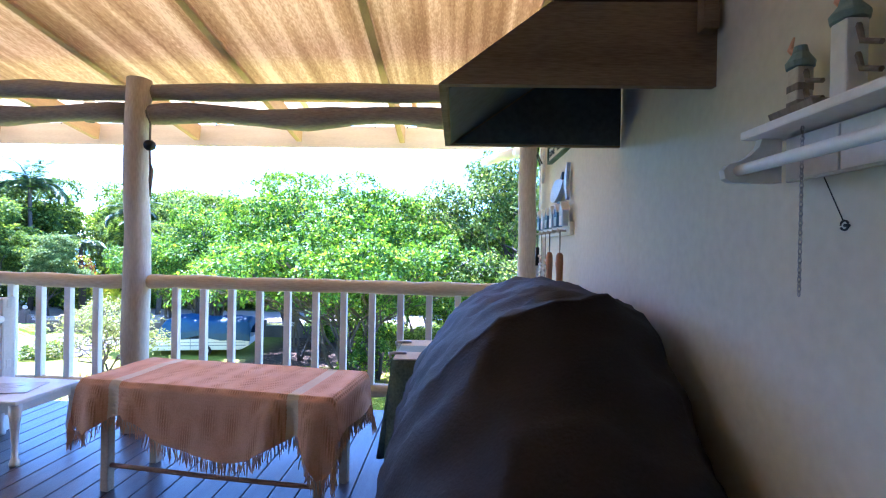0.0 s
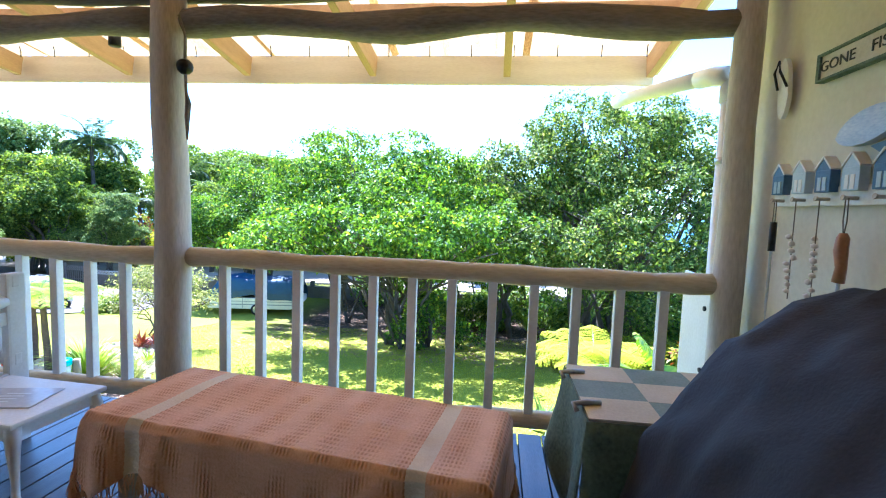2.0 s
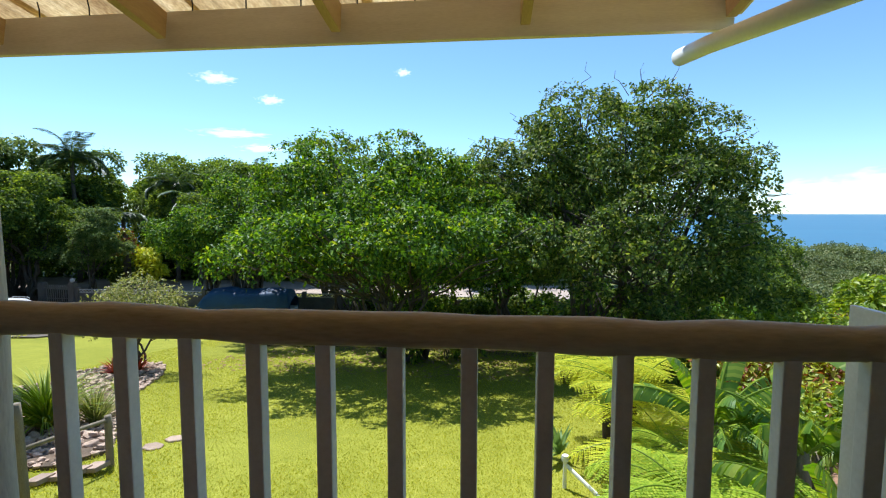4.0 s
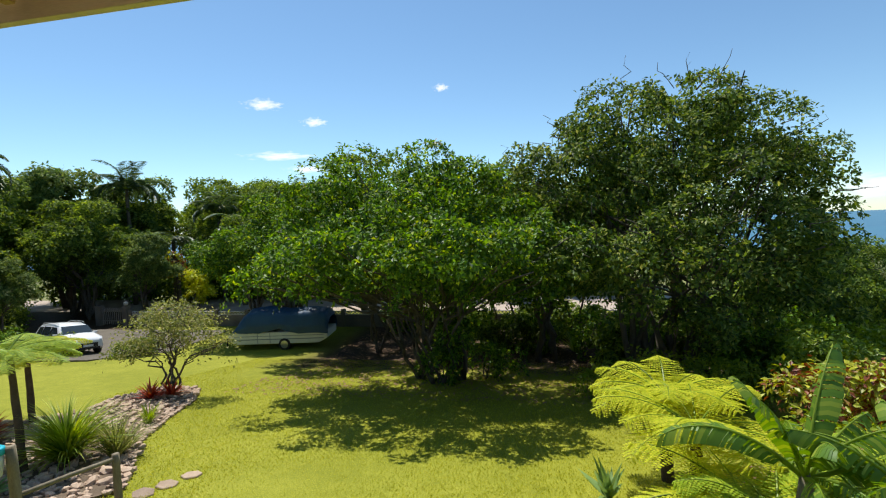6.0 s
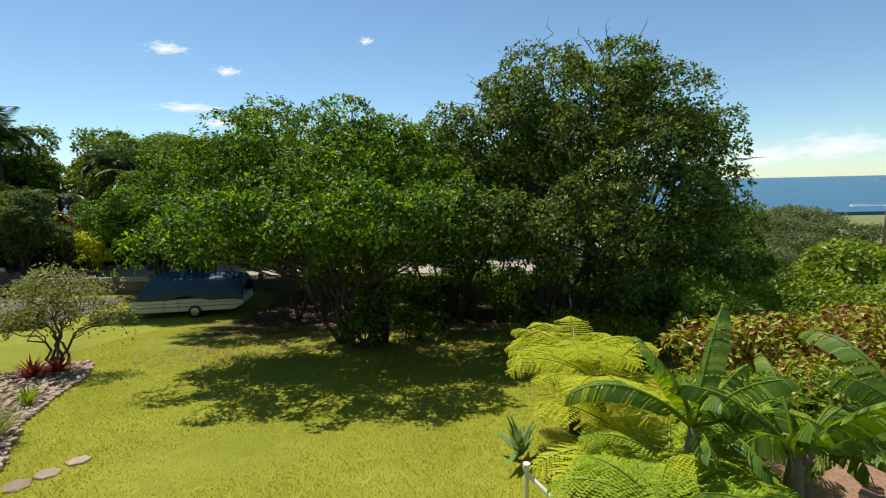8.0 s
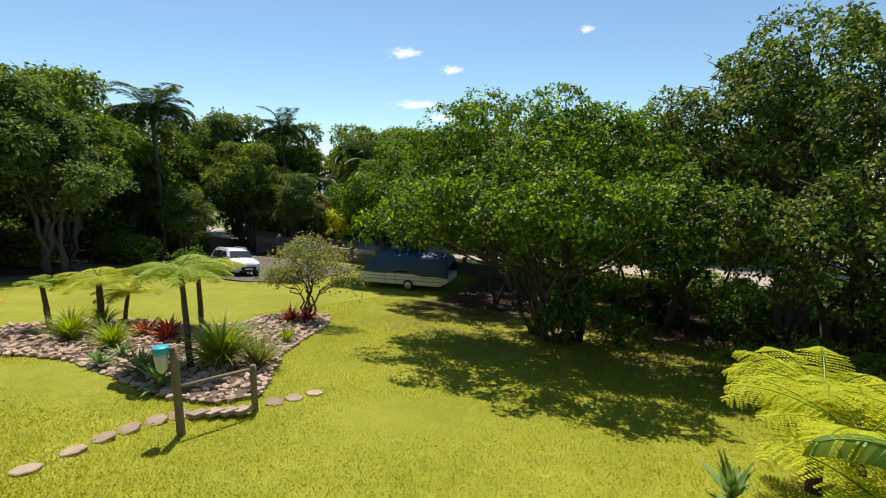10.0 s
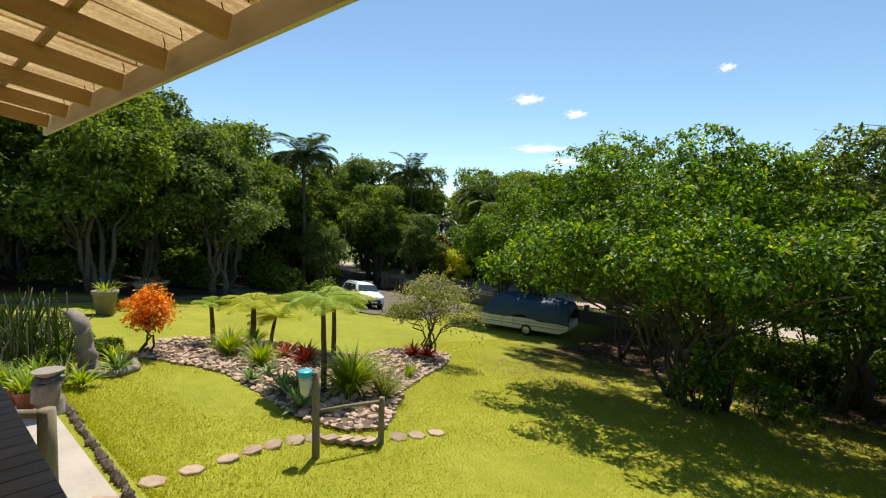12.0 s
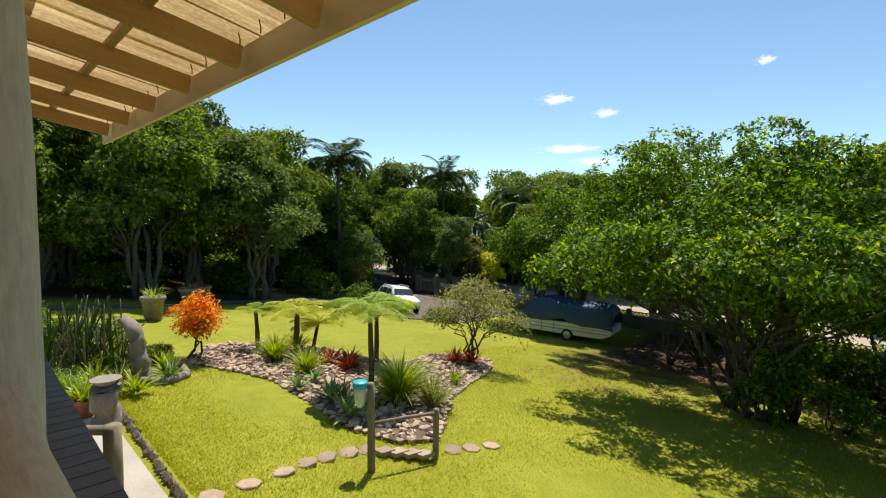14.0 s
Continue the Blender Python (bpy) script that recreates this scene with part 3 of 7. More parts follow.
def fronds(count, length, seed, pairs=26, leaf=0.5, width=0.05, lift=0.9, droop=1.3, sub=0, spread=1.0, start=0.15):
    """Feathered fronds round one head. sub: small leaflets along each leaflet."""
    rg = np.random.default_rng(seed)
    V, F, off = [], [], 0
    spine = bmesh.new()
    for k in range(count):
        az = 2 * math.pi * (k + rg.uniform(-0.3, 0.3)) / count
        el = lift * rg.uniform(0.35, 1.15)
        L = length * rg.uniform(0.8, 1.1)
        n = 16
        p, e = np.zeros(3), el
        path = [p]
        for i in range(n):
            e -= droop * (0.4 + 1.2 * i / n) / n
            d = np.array([math.cos(az) * math.cos(e) * spread, math.sin(az) * math.cos(e) * spread, math.sin(e)])
            p = p + d * L / n
            path.append(p)
        path = np.array(path)
        tube(spine, path, [0.018 * length / 1.5 * (1 - 0.85 * i / n) for i in range(n + 1)], 5)
        t = np.linspace(start, 0.995, pairs)
        at = np.array([[np.interp(q * n, np.arange(n + 1), path[:, c]) for c in range(3)] for q in t])
        tan = unit(np.array([[np.interp(min(q * n + 0.5, n), np.arange(n + 1), path[:, c]) - np.interp(max(q * n - 0.5, 0), np.arange(n + 1), path[:, c]) for c in range(3)] for q in t]))
        sd = unit(np.cross(tan, np.array([0, 0, 1.0])))
        env = np.sin(np.pi * np.clip(0.12 + 0.86 * t, 0, 1)) ** 0.6
        for s in (-1, 1):
            dr = unit(tan * 0.45 + sd * s + np.array([0, 0, -0.22]) + rg.normal(size=(pairs, 3)) * 0.07)
            ln = leaf * env
            if not sub:
                v, f = rhombs(at, dr, unit(np.cross(dr, np.array([0, 0, 1.0]))), ln, width * (0.5 + env), 0.03)
                V.append(v)
                F.append(f + off)
                off += len(v)
            else:
                for j in range(sub):
                    q = (j + 0.6) / sub
                    base = at + dr * (ln * q)[:, None] + np.array([0, 0, -0.10]) * leaf * q * q
                    for s2 in (-1, 1):
                        d2 = unit(dr * 0.35 + s2 * unit(np.cross(dr, np.array([0, 0, 1.0]))) + np.array([0, 0, -0.05]))
                        w2 = length / pairs * (0.66 if sub > 8 else 1.25) * (1 - 0.6 * q) * (0.5 + 0.5 * env)
                        v, f = rhombs(base, d2, unit(np.cross(d2, np.array([0, 0, 1.0]))), w2, np.full(pairs, leaf / sub * (1.05 if sub > 8 else 1.3)), 0.02)
                        V.append(v)
                        F.append(f + off)
                        off += len(v)
    return np.concatenate(V), np.concatenate(F), spine


def blades(count, length, width, seed, lift=(0.5, 1.4), droop=1.0, n=5, radius=0.05):
    """Strap leaves from one root, each a bent tapering strip."""
    rg = np.random.default_rng(seed)
    V, F, off = [], [], 0
    for k in range(count):
        az, e = rg.uniform(0, 2 * math.pi), rg.uniform(*lift)
        L, w = length * rg.uniform(0.7, 1.1), width * rg.uniform(0.8, 1.1)
        r0 = radius * rg.random()
        p = np.array([math.cos(az) * r0, math.sin(az) * r0, 0.0])
        sd = np.array([-math.sin(az), math.cos(az), 0])
        rows = []
        for i in range(n + 1):
            t = i / n
            ww = w * (0.55 + 0.9 * t if t < 0.4 else 0.91 * (1 - t) / 0.6) + 0.001
            up = np.array([-math.cos(az) * math.sin(e), -math.sin(az) * math.sin(e), math.cos(e)])
            rows += [p - sd * ww / 2 + up * ww * 0.2, p, p + sd * ww / 2 + up * ww * 0.2]
            p = p + np.array([math.cos(az) * math.cos(e), math.sin(az) * math.cos(e), math.sin(e)]) * L / n
            e -= droop * (0.4 + t) / n
        V.append(np.array(rows))
        for i in range(n):
            a = off + i * 3
            F += [[a, a + 1, a + 4, a + 3], [a + 1, a + 2, a + 5, a + 4]]
        off += len(rows)
    return np.concatenate(V), F


# ---- setting ----
def ground():
    xs = np.concatenate([np.linspace(-900, -60, 8), np.linspace(-50, 30, 81), np.linspace(40, 900, 10)])
    ys = np.concatenate([[-200, -60, -20], np.linspace(-5, 45, 101), np.linspace(50, 130, 17), [200, 500, 2000, 4500]])
    V = [(x, y, gz(x, y) + 0.05 * noise.noise(Vector((x * 0.3, y * 0.3, 0))) * (1 if y > 7 else 0)) for y in ys for x in xs]
    w = len(xs)
    F = [(j * w + i, j * w + i + 1, (j + 1) * w + i + 1, (j + 1) * w + i) for j in range(len(ys) - 1) for i in range(w - 1)]
    tagged(raw("ground", V, F, M_GROUND, None, "", True), "sunlit mown lawn falling away from the house", "ground", kind="structure")


ground()
tagged(part("water", span(bmesh.new(), (-600, 130, -9.5), (4800, 4700, -8.2)), M_SEA), "blue-green sea reaching the horizon", "sea", kind="structure")
bm = bmesh.new()
for k in range(2):
    tube(bm, [(118 + i * 9, 140 + k * 9 + 3 * math.sin(i * 1.3 + k), -8.2) for i in range(12)], [0.25 + 0.55 * abs(math.sin(i * 0.9 + k * 2)) for i in range(12)], 6)
tagged(part("surf", bm, M_SURF), "white lines of surf near the beach", "surf", kind="structure")

WALLX = 0.44


def wx(y):
    """Inner face of the right-hand wall, which stands a little askew."""
    return 0.38 + 0.025 * (y - 1.5)


def wall_skew():
    bm = bmesh.new()
    q = [(wx(-1.9), -1.9), (0.70, -1.9), (0.70, 3.74), (wx(3.74), 3.74)]
    lo = [bm.verts.new((x, y, -2.6)) for x, y in q]
    hi = [bm.verts.new((x, y, 3.6)) for x, y in q]
    bm.faces.new(lo)
    bm.faces.new(hi)
    for i in range(4):
        bm.faces.new((lo[i], lo[(i + 1) % 4], hi[(i + 1) % 4], hi[i]))
    bmesh.ops.recalc_face_normals(bm, faces=bm.faces)
    return bm


# right-hand house wall, back wall
tagged(part("wall_east", wall_skew(), M_WALL), "cream plastered veranda wall with faint stains", "wall", kind="structure")
tagged(part("wall_south", span(bmesh.new(), (-10.6, -2.1, -2.6), (WALLX + 0.22, -1.9, 3.6)), M_WALL), "cream plastered house wall behind the veranda", "wall", kind="structure")
tagged(part("wall_below", span(bmesh.new(), (-10.6, 2.2, -2.6), (WALLX, 2.4, -0.2)), M_WALL), "cream plastered wall below the deck", "wall", kind="structure")

# deck
deck = thing("floor", pose(0, 0, 0), "dark-stained timber veranda deck with narrow gaps", "deck", kind="structure")
PL = 0.135
bm = bmesh.new()
box(bm, (PL - 0.007, 6.08, 0.032), (0, 0, 0), None, 0.004)
plank = bpy.data.meshes.new("plank")
bm.to_mesh(plank)
bm.free()
plank.materials.append(M_DECK)
x = WALLX - PL / 2
while x > -10.6:
    shared("plank", plank, deck, pose(x, 1.10, -0.016))
    x -= PL
# the third span is a dark sheet added so the plank gaps look unlit
tagged(part("deck_frame", span(span(span(bmesh.new(), (-10.6, 3.86, -0.22), (WALLX, 3.92, -0.062)), (-10.6, 1.2, -0.22), (WALLX, 1.26, -0.062)), (-10.6, -1.88, -0.06), (WALLX, 4.08, -0.036)), M_DECK), "dark deck bearers and an added dark sheet closing the plank gaps", "deck frame", kind="structure")

# veranda roof
RX = [0.33 - 0.985 * k for k in range(10)]


def roof_z(y):
    return 2.40 + (5.03 - y) * 0.165


roof = thing("veranda_roof", pose(0, 0, 0), "lean-to roof of yellowed fibreglass on pine rafters", "roof", kind="structure")
slope = math.degrees(math.atan(0.165))
for x in RX:
    bm = bmesh.new()
    box(bm, (0.05, 7.0, 0.15), (0, 0, 0), None, 0.004)
    r = part("rafter", bm, M_RAFT, roof)
    r.matrix_basis = pose(x, 1.53, roof_z(1.53) - 0.095, -slope)
for k, y in enumerate((4.45, 3.35, 2.25, 1.15, 0.05, -1.05)):
    r = part("purlin", span(bmesh.new(), (-9.0, -0.025, -0.03), (0.45, 0.025, 0.03), 0.003), M_RAFT, roof)
    r.matrix_basis = pose(0, y, roof_z(y) + 0.0, -slope)
r = part("fascia", span(bmesh.new(), (-9.12, 5.02, 2.20), (0.37, 5.06, 2.405), 0.004), M_FASC, roof)
r = part("verge_board", span(bmesh.new(), (0, -3.5, -0.10), (0.025, 3.5, 0.10), 0.003), M_FASC, roof)
r.matrix_basis = pose(0.36, 1.55, roof_z(1.55) - 0.05, -slope)
# corrugated sheets, each a wavy strip with thickness
SHEETW = 0.985
for k in range(10):
    x0 = 0.47 - SHEETW * (k + 1)
    nx, V, F = 78, [], []
    for j, y in enumerate(np.linspace(1.3, 5.14, 5)):
        for i in range(nx + 1):
            xx = x0 - 0.03 + (SHEETW + 0.05) * i / nx
            V.append((xx, y, roof_z(y) + 0.052 + 0.012 * math.sin(2 * math.pi * xx / 0.152) + 0.002 * (k % 2)))
    for j in range(4):
        for i in range(nx):
            a = j * (nx + 1) + i
            F.append((a, a + 1, a + nx + 2, a + nx + 1))
    raw("roof_sheet", V, F, M_SHEET, roof, "", True)
# unseen opaque ceiling, added to cut the daylight over the inner veranda
bm = bmesh.new()
prism(bm, [(0.0, 0.0), (0.0, 0.03), (3.3, 0.03), (3.3, 0.0)], -9.2, 0.45, Matrix(((0, 1, 0, 0), (1, 0, 0, -1.95), (0, 0, 1, 0), (0, 0, 0, 1))))
bmesh.ops.transform(bm, matrix=Matrix.Translation((0, 0, roof_z(-1.95) + 0.04)) @ Matrix(((1, 0, 0, 0), (0, 1, 0, 0), (0, -0.165, 1, -0.165 * 1.95), (0, 0, 0, 1))), verts=bm.verts)
tagged(part("ceiling", bm, M_FASC), "unseen pale ceiling added to darken the inner veranda", "ceiling", kind="structure")
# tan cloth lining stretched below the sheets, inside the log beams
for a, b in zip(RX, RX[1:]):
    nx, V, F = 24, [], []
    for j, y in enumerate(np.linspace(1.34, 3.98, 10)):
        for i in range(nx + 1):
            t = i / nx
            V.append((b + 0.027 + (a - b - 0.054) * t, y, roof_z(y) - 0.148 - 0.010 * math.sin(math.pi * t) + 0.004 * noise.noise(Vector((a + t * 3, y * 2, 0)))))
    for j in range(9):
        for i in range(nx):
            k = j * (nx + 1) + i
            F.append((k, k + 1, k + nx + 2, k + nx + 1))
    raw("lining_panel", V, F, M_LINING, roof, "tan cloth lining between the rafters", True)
# fixing hooks along the eave
for i in range(32):
    xx = 0.3 - i * 0.152 * 2
    if xx > -9:
        bm = bmesh.new()
        tube(bm, [(xx, 4.97, 2.38), (xx, 4.97, 2.42), (xx, 4.96, 2.46)], 0.004, 5)
        part("roof_hook", bm, M_DARKMETAL, roof)

# posts and log beams
def post(x, r, low=-2.45, high=2.36):
    bm = bmesh.new()
    tube(bm, log_pts((x, 3.64, low), (x, 3.64, high), 14, 0.02), [r * (1 - 0.012 * i + 0.02 * math.sin(i * 2.1)) for i in range(15)], 18, 0.08)
    return tagged(part("veranda_post", bm, M_POLE, None, "", True), "round peeled-log veranda post, pale and weathered", "post", "veranda posts", "structure")


post(-2.28, 0.092)
post(0.335, 0.068)
post(-5.2, 0.09)
post(-8.1, 0.09)
bm = bmesh.new()
tube(bm, log_pts((-9.0, 3.68, 2.29), (0.40, 3.68, 2.29), 30, 0.03), [0.058 + 0.006 * math.sin(i * 1.7) for i in range(31)], 14, 0.15)
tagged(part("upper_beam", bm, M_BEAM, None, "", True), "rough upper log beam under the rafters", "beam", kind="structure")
for a, b, s in ((-2.29, 0.34, 0), (-5.2, -2.32, 3), (-8.1, -5.2, 5)):
    bm = bmesh.new()
    tube(bm, [(a + (b - a) * i / 16, 3.67, 2.12 + 0.018 * math.sin(i * 0.75 + s)) for i in range(17)], [0.064 + 0.010 * math.sin(i * 1.1 + s) for i in range(17)], 14, 0.15)
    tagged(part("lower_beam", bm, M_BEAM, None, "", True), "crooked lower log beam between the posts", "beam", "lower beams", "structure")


def railing(x0, x1, bal):
    ob = thing("railing", pose(0, 0, 0), "log railing with pale square balusters", "railing", "veranda railings", "structure")
    bm = bmesh.new()
    tube(bm, log_pts((x0, 3.66, 0.99), (x1, 3.66, 0.99), 18, 0.012), [0.046 + 0.004 * math.sin(i * 2.3) for i in range(19)], 14, 0.12)
    part("top_rail", bm, M_LOGX, ob, "rounded log handrail", True)
    bm = bmesh.new()
    tube(bm, log_pts((x0, 3.66, 0.30), (x1, 3.66, 0.30), 18, 0.012), [0.045 + 0.004 * math.sin(i * 1.9) for i in range(19)], 12, 0.12)
    part("bottom_rail", bm, M_LOGX, ob, "", True)
    for x in bal:
        part("baluster", box(bmesh.new(), (0.042, 0.042, 0.70), (x, 3.66, 0.65), None, 0.004), M_WHITE, ob)


railing(-2.31, 0.33, [-2.01 + 0.190 * k for k in range(12)])
railing(-5.15, -2.31, [-2.553 - 0.197 * k for k in range(13)])
railing(-8.05, -5.25, [-5.45 - 0.21 * k for k in range(12)])

# rainwater pipes and the white screen board outside the end post
pipe = thing("downpipe", pose(0, 0, 0), "white plastic rainwater pipe with an elbow", "downpipe")
bm = bmesh.new()
tube(bm, [(0.15, 5.12, 2.10), (0.20, 4.9, 2.09), (0.33, 4.05, 1.985)], 0.043, 12)
part("gutter_pipe", bm, M_PVC, pipe, "", True)
bm = bmesh.new()
tube(bm, [(0.325, 4.08, 1.987), (0.34, 3.97, 1.97), (0.368, 3.88, 1.95), (0.375, 3.85, 1.90), (0.375, 3.85, 1.82)], 0.048, 12)
part("elbow", bm, M_PVC, pipe, "pipe elbow", True)
bm = bmesh.new()
tube(bm, [(0.375, 3.85, 1.84), (0.375, 3.85, -2.4)], 0.040, 12)
part("standpipe", bm, M_PVC, pipe, "", True)
for z in (1.55, 0.15, -1.2):
    bm = bmesh.new()
    tube(bm, [(0.375, 3.85, z - 0.015), (0.375, 3.85, z + 0.015)], 0.045, 12)
    part("pipe_clip", bm, M_STEEL, pipe, "", True)
scr = thing("screen_board", pose(0.33, 3.96, 0), "white painted board bolted beside the end post", "board")
part("panel", span(bmesh.new(), (0, -0.20, -0.3), (0.02, 0.14, 1.0), 0.003), M_WHITE, scr)
for z in (0.3, 0.55, 0.85):
    bm = bmesh.new()
    tube(bm, [(-0.008, -0.14, z), (0.0, -0.14, z)], 0.012, 8)
    part("bolt", bm, M_DARKMETAL, scr)
bm = bmesh.new()
tube(bm, [(0.44, 3.76, -0.2), (0.445, 3.76, 1.2), (0.44, 3.76, 2.3)], 0.012, 8)
tagged(part("conduit", bm, M_STEEL, None, "", True), "thin grey conduit down the wall corner", "conduit")

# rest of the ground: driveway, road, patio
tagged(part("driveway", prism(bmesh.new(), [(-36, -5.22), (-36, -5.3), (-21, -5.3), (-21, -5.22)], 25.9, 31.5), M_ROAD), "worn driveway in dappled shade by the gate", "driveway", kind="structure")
bm = bmesh.new()
vs = [bm.verts.new((x, y, gz(x, y) + 0.075)) for x, y in ((-40, -2), (-25.5, -2), (-24.5, 5.5), (-27, 12), (-29.5, 18), (-26.5, 22), (-22.6, 22.6), (-21.5, 25.95), (-40, 25.95))]
bm.faces.new(vs)
r = bmesh.ops.extrude_face_region(bm, geom=bm.faces[:])
bmesh.ops.translate(bm, verts=[g for g in r["geom"] if isinstance(g, bmesh.types.BMVert)], vec=(0, 0, -0.06))
bmesh.ops.triangulate(bm, faces=bm.faces[:])
bmesh.ops.recalc_face_normals(bm, faces=bm.faces[:])
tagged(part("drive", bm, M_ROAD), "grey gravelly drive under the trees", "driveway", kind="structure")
tagged(part("road", span(bmesh.new(), (-120, 38.5, -5.4), (16, 45, -5.23)), M_ASPH), "pale sandy road behind the boundary wall", "road", kind="structure")
bm = bmesh.new()
span(bm, (-24.4, 2.4, -2.5), (-6.0, 5.42, -2.36), 0.01)
tagged(part("pavement", bm, M_CONC), "pale concrete path along the house", "path", kind="structure")


# ---- things on the veranda ----
def cloth_height(u, v):
    return 0.006 * noise.noise(Vector((u * 9, v * 9, 3)))


def draped_bench():
    """Low bench under an orange woven throw with cream bands and a fringe."""
    ob = thing("bench", pose(-1.29, 2.95, 0, 0, 0, -8), "pale timber bench standing on the deck under a throw", "bench")
    W, D, H = 1.30, 0.44, 0.57
    part("top", box(bmesh.new(), (W - 0.04, D - 0.04, 0.03), (0, 0, H - 0.02), None, 0.008), M_BENCHLEG, ob)
    for sx in (-1, 1):
        for sy in (-1, 1):
            part("leg", box(bmesh.new(), (0.045, 0.045, H - 0.036), (sx * (W / 2 - 0.08), sy * (D / 2 - 0.06), (H - 0.036) / 2), None, 0.006), M_BENCHLEG, ob)
    bm = bmesh.new()
    tube(bm, [(-W / 2 + 0.10, -D / 2 + 0.06, 0.13), (0, -D / 2 + 0.06, 0.125), (W / 2 - 0.10, -D / 2 + 0.06, 0.13)], 0.012, 8)
    part("stretcher", bm, M_WOODH, ob, "thin brown stretcher bar")
    th = thing("throw", pose(-1.29, 2.95, 0, 0, 0, -8), "orange waffle-woven throw with cream bands and fringe, over the bench", "throw")
    nu, nv = 150, 104
    hang_f, hang_b, hang_s = 0.31, 0.22, 0.20
    V, F = [], []

    def at(u, v):
        """u along the bench, v across, both in cloth metres from the middle."""
        r = 0.035
        x, z = u, H + 0.012
        over = abs(u) - W / 2
        dz = 0.0
        if over > 0:
            s = math.copysign(1, u)
            x = s * (W / 2 + min(over, r) * 0.75 + 0.10 * max(0, over - r) * (1 + 0.5 * math.sin(v * 17)))
            dz += max(0, over - 0.01) * 0.97
        y = v
        ov = abs(v) - D / 2
        if ov > 0:
            s = math.copysign(1, v)
            near = min(abs(u + 0.46), abs(u - 0.47))
            fold = 0.006 * math.sin(u * 9 + 1.2 * s) + 0.004 * math.sin(u * 23 + 0.5) - 0.030 * math.exp(-(near / 0.045) ** 2) + 0.030 * math.exp(-((near - 0.10) / 0.05) ** 2)
            y = s * (D / 2 + min(ov, r) * 0.75 + max(0, ov - r) * 0.09) + s * fold * min(1, max(0, ov) / 0.12)
            dz += max(0, ov - 0.01) * (0.97 - min(0.42, 4 * max(0, over)))
        rib = 0.0022 * math.sin(u * 2 * math.pi / 0.012) * math.sin(v * 2 * math.pi / 0.02)
        sag = 0.012 * noise.noise(Vector((u * 3, v * 4, 0)))
        return x, y + (rib if ov > 0 else 0), max(0.012, z - dz + sag * (1 if ov <= 0 and over <= 0 else 0.3) + (rib if ov <= 0 else 0))

    us = np.linspace(-W / 2 - hang_s, W / 2 + hang_s, nu + 1)
    vs_ = np.linspace(-D / 2 - hang_f, D / 2 + hang_b, nv + 1)
    ids = {}
    for i, u in enumerate(us):
        low = float(np.interp(i / nu, (0, 0.15, 0.22, 0.27, 0.36, 0.5, 0.66, 0.74, 0.79, 0.86, 1), (-0.12, -0.02, -0.13, -0.15, -0.05, 0.03, 0.02, -0.07, -0.12, 0.08, 0.02))) + 0.010 * math.sin(i * 0.23)
        for j, v in enumerate(vs_):
            vv = v - (low * max(0, (-v - D / 2) / hang_f) if v < -D / 2 else 0)
            ids[i, j] = len(V)
            V.append(at(u, vv))
    groups = {False: [], True: []}
    for i in range(nu):
        um = (us[i] + us[i + 1]) / 2
        cream = abs(um + 0.46) < 0.030 or abs(um - 0.47) < 0.030
        for j in range(nv):
            groups[cream].append((ids[i, j], ids[i + 1, j], ids[i + 1, j + 1], ids[i, j + 1]))
    me = bpy.data.meshes.new("cloth")
    me.from_pydata(V, [], groups[False] + groups[True])
    me.materials.append(M_THROW)
    me.materials.append(M_CREAM)
    for k, p in enumerate(me.polygons):
        p.material_index = 0 if k < len(groups[False]) else 1
    me.shade_smooth()
    c = new("cloth", me)
    c.parent = th
    bm = bmesh.new()
    rg = random.Random(7)
    edge = [V[ids[i, 0]] for i in range(nu + 1)] + [V[ids[0, j]] for j in range(nv + 1)] + [V[ids[nu, j]] for j in range(nv + 1)]
    for p in edge:
        for q in range(2):
            a = Vector(p) + Vector((rg.uniform(-0.006, 0.006), rg.uniform(-0.006, 0.006), 0))
            L = rg.uniform(0.035, 0.075)
            e = Vector((a.x + rg.uniform(-0.012, 0.012), a.y + rg.uniform(-0.012, 0.012), max(0.004, a.z - L)))
            tube(bm, [a, a.lerp(e, 0.5) + Vector((rg.uniform(-0.004, 0.004), 0, 0)), e], [0.0025, 0.003, 0.0015], 4, 0, False)
    part("fringe", bm, M_FRINGE, th, "knotted pale orange fringe")


draped_bench()


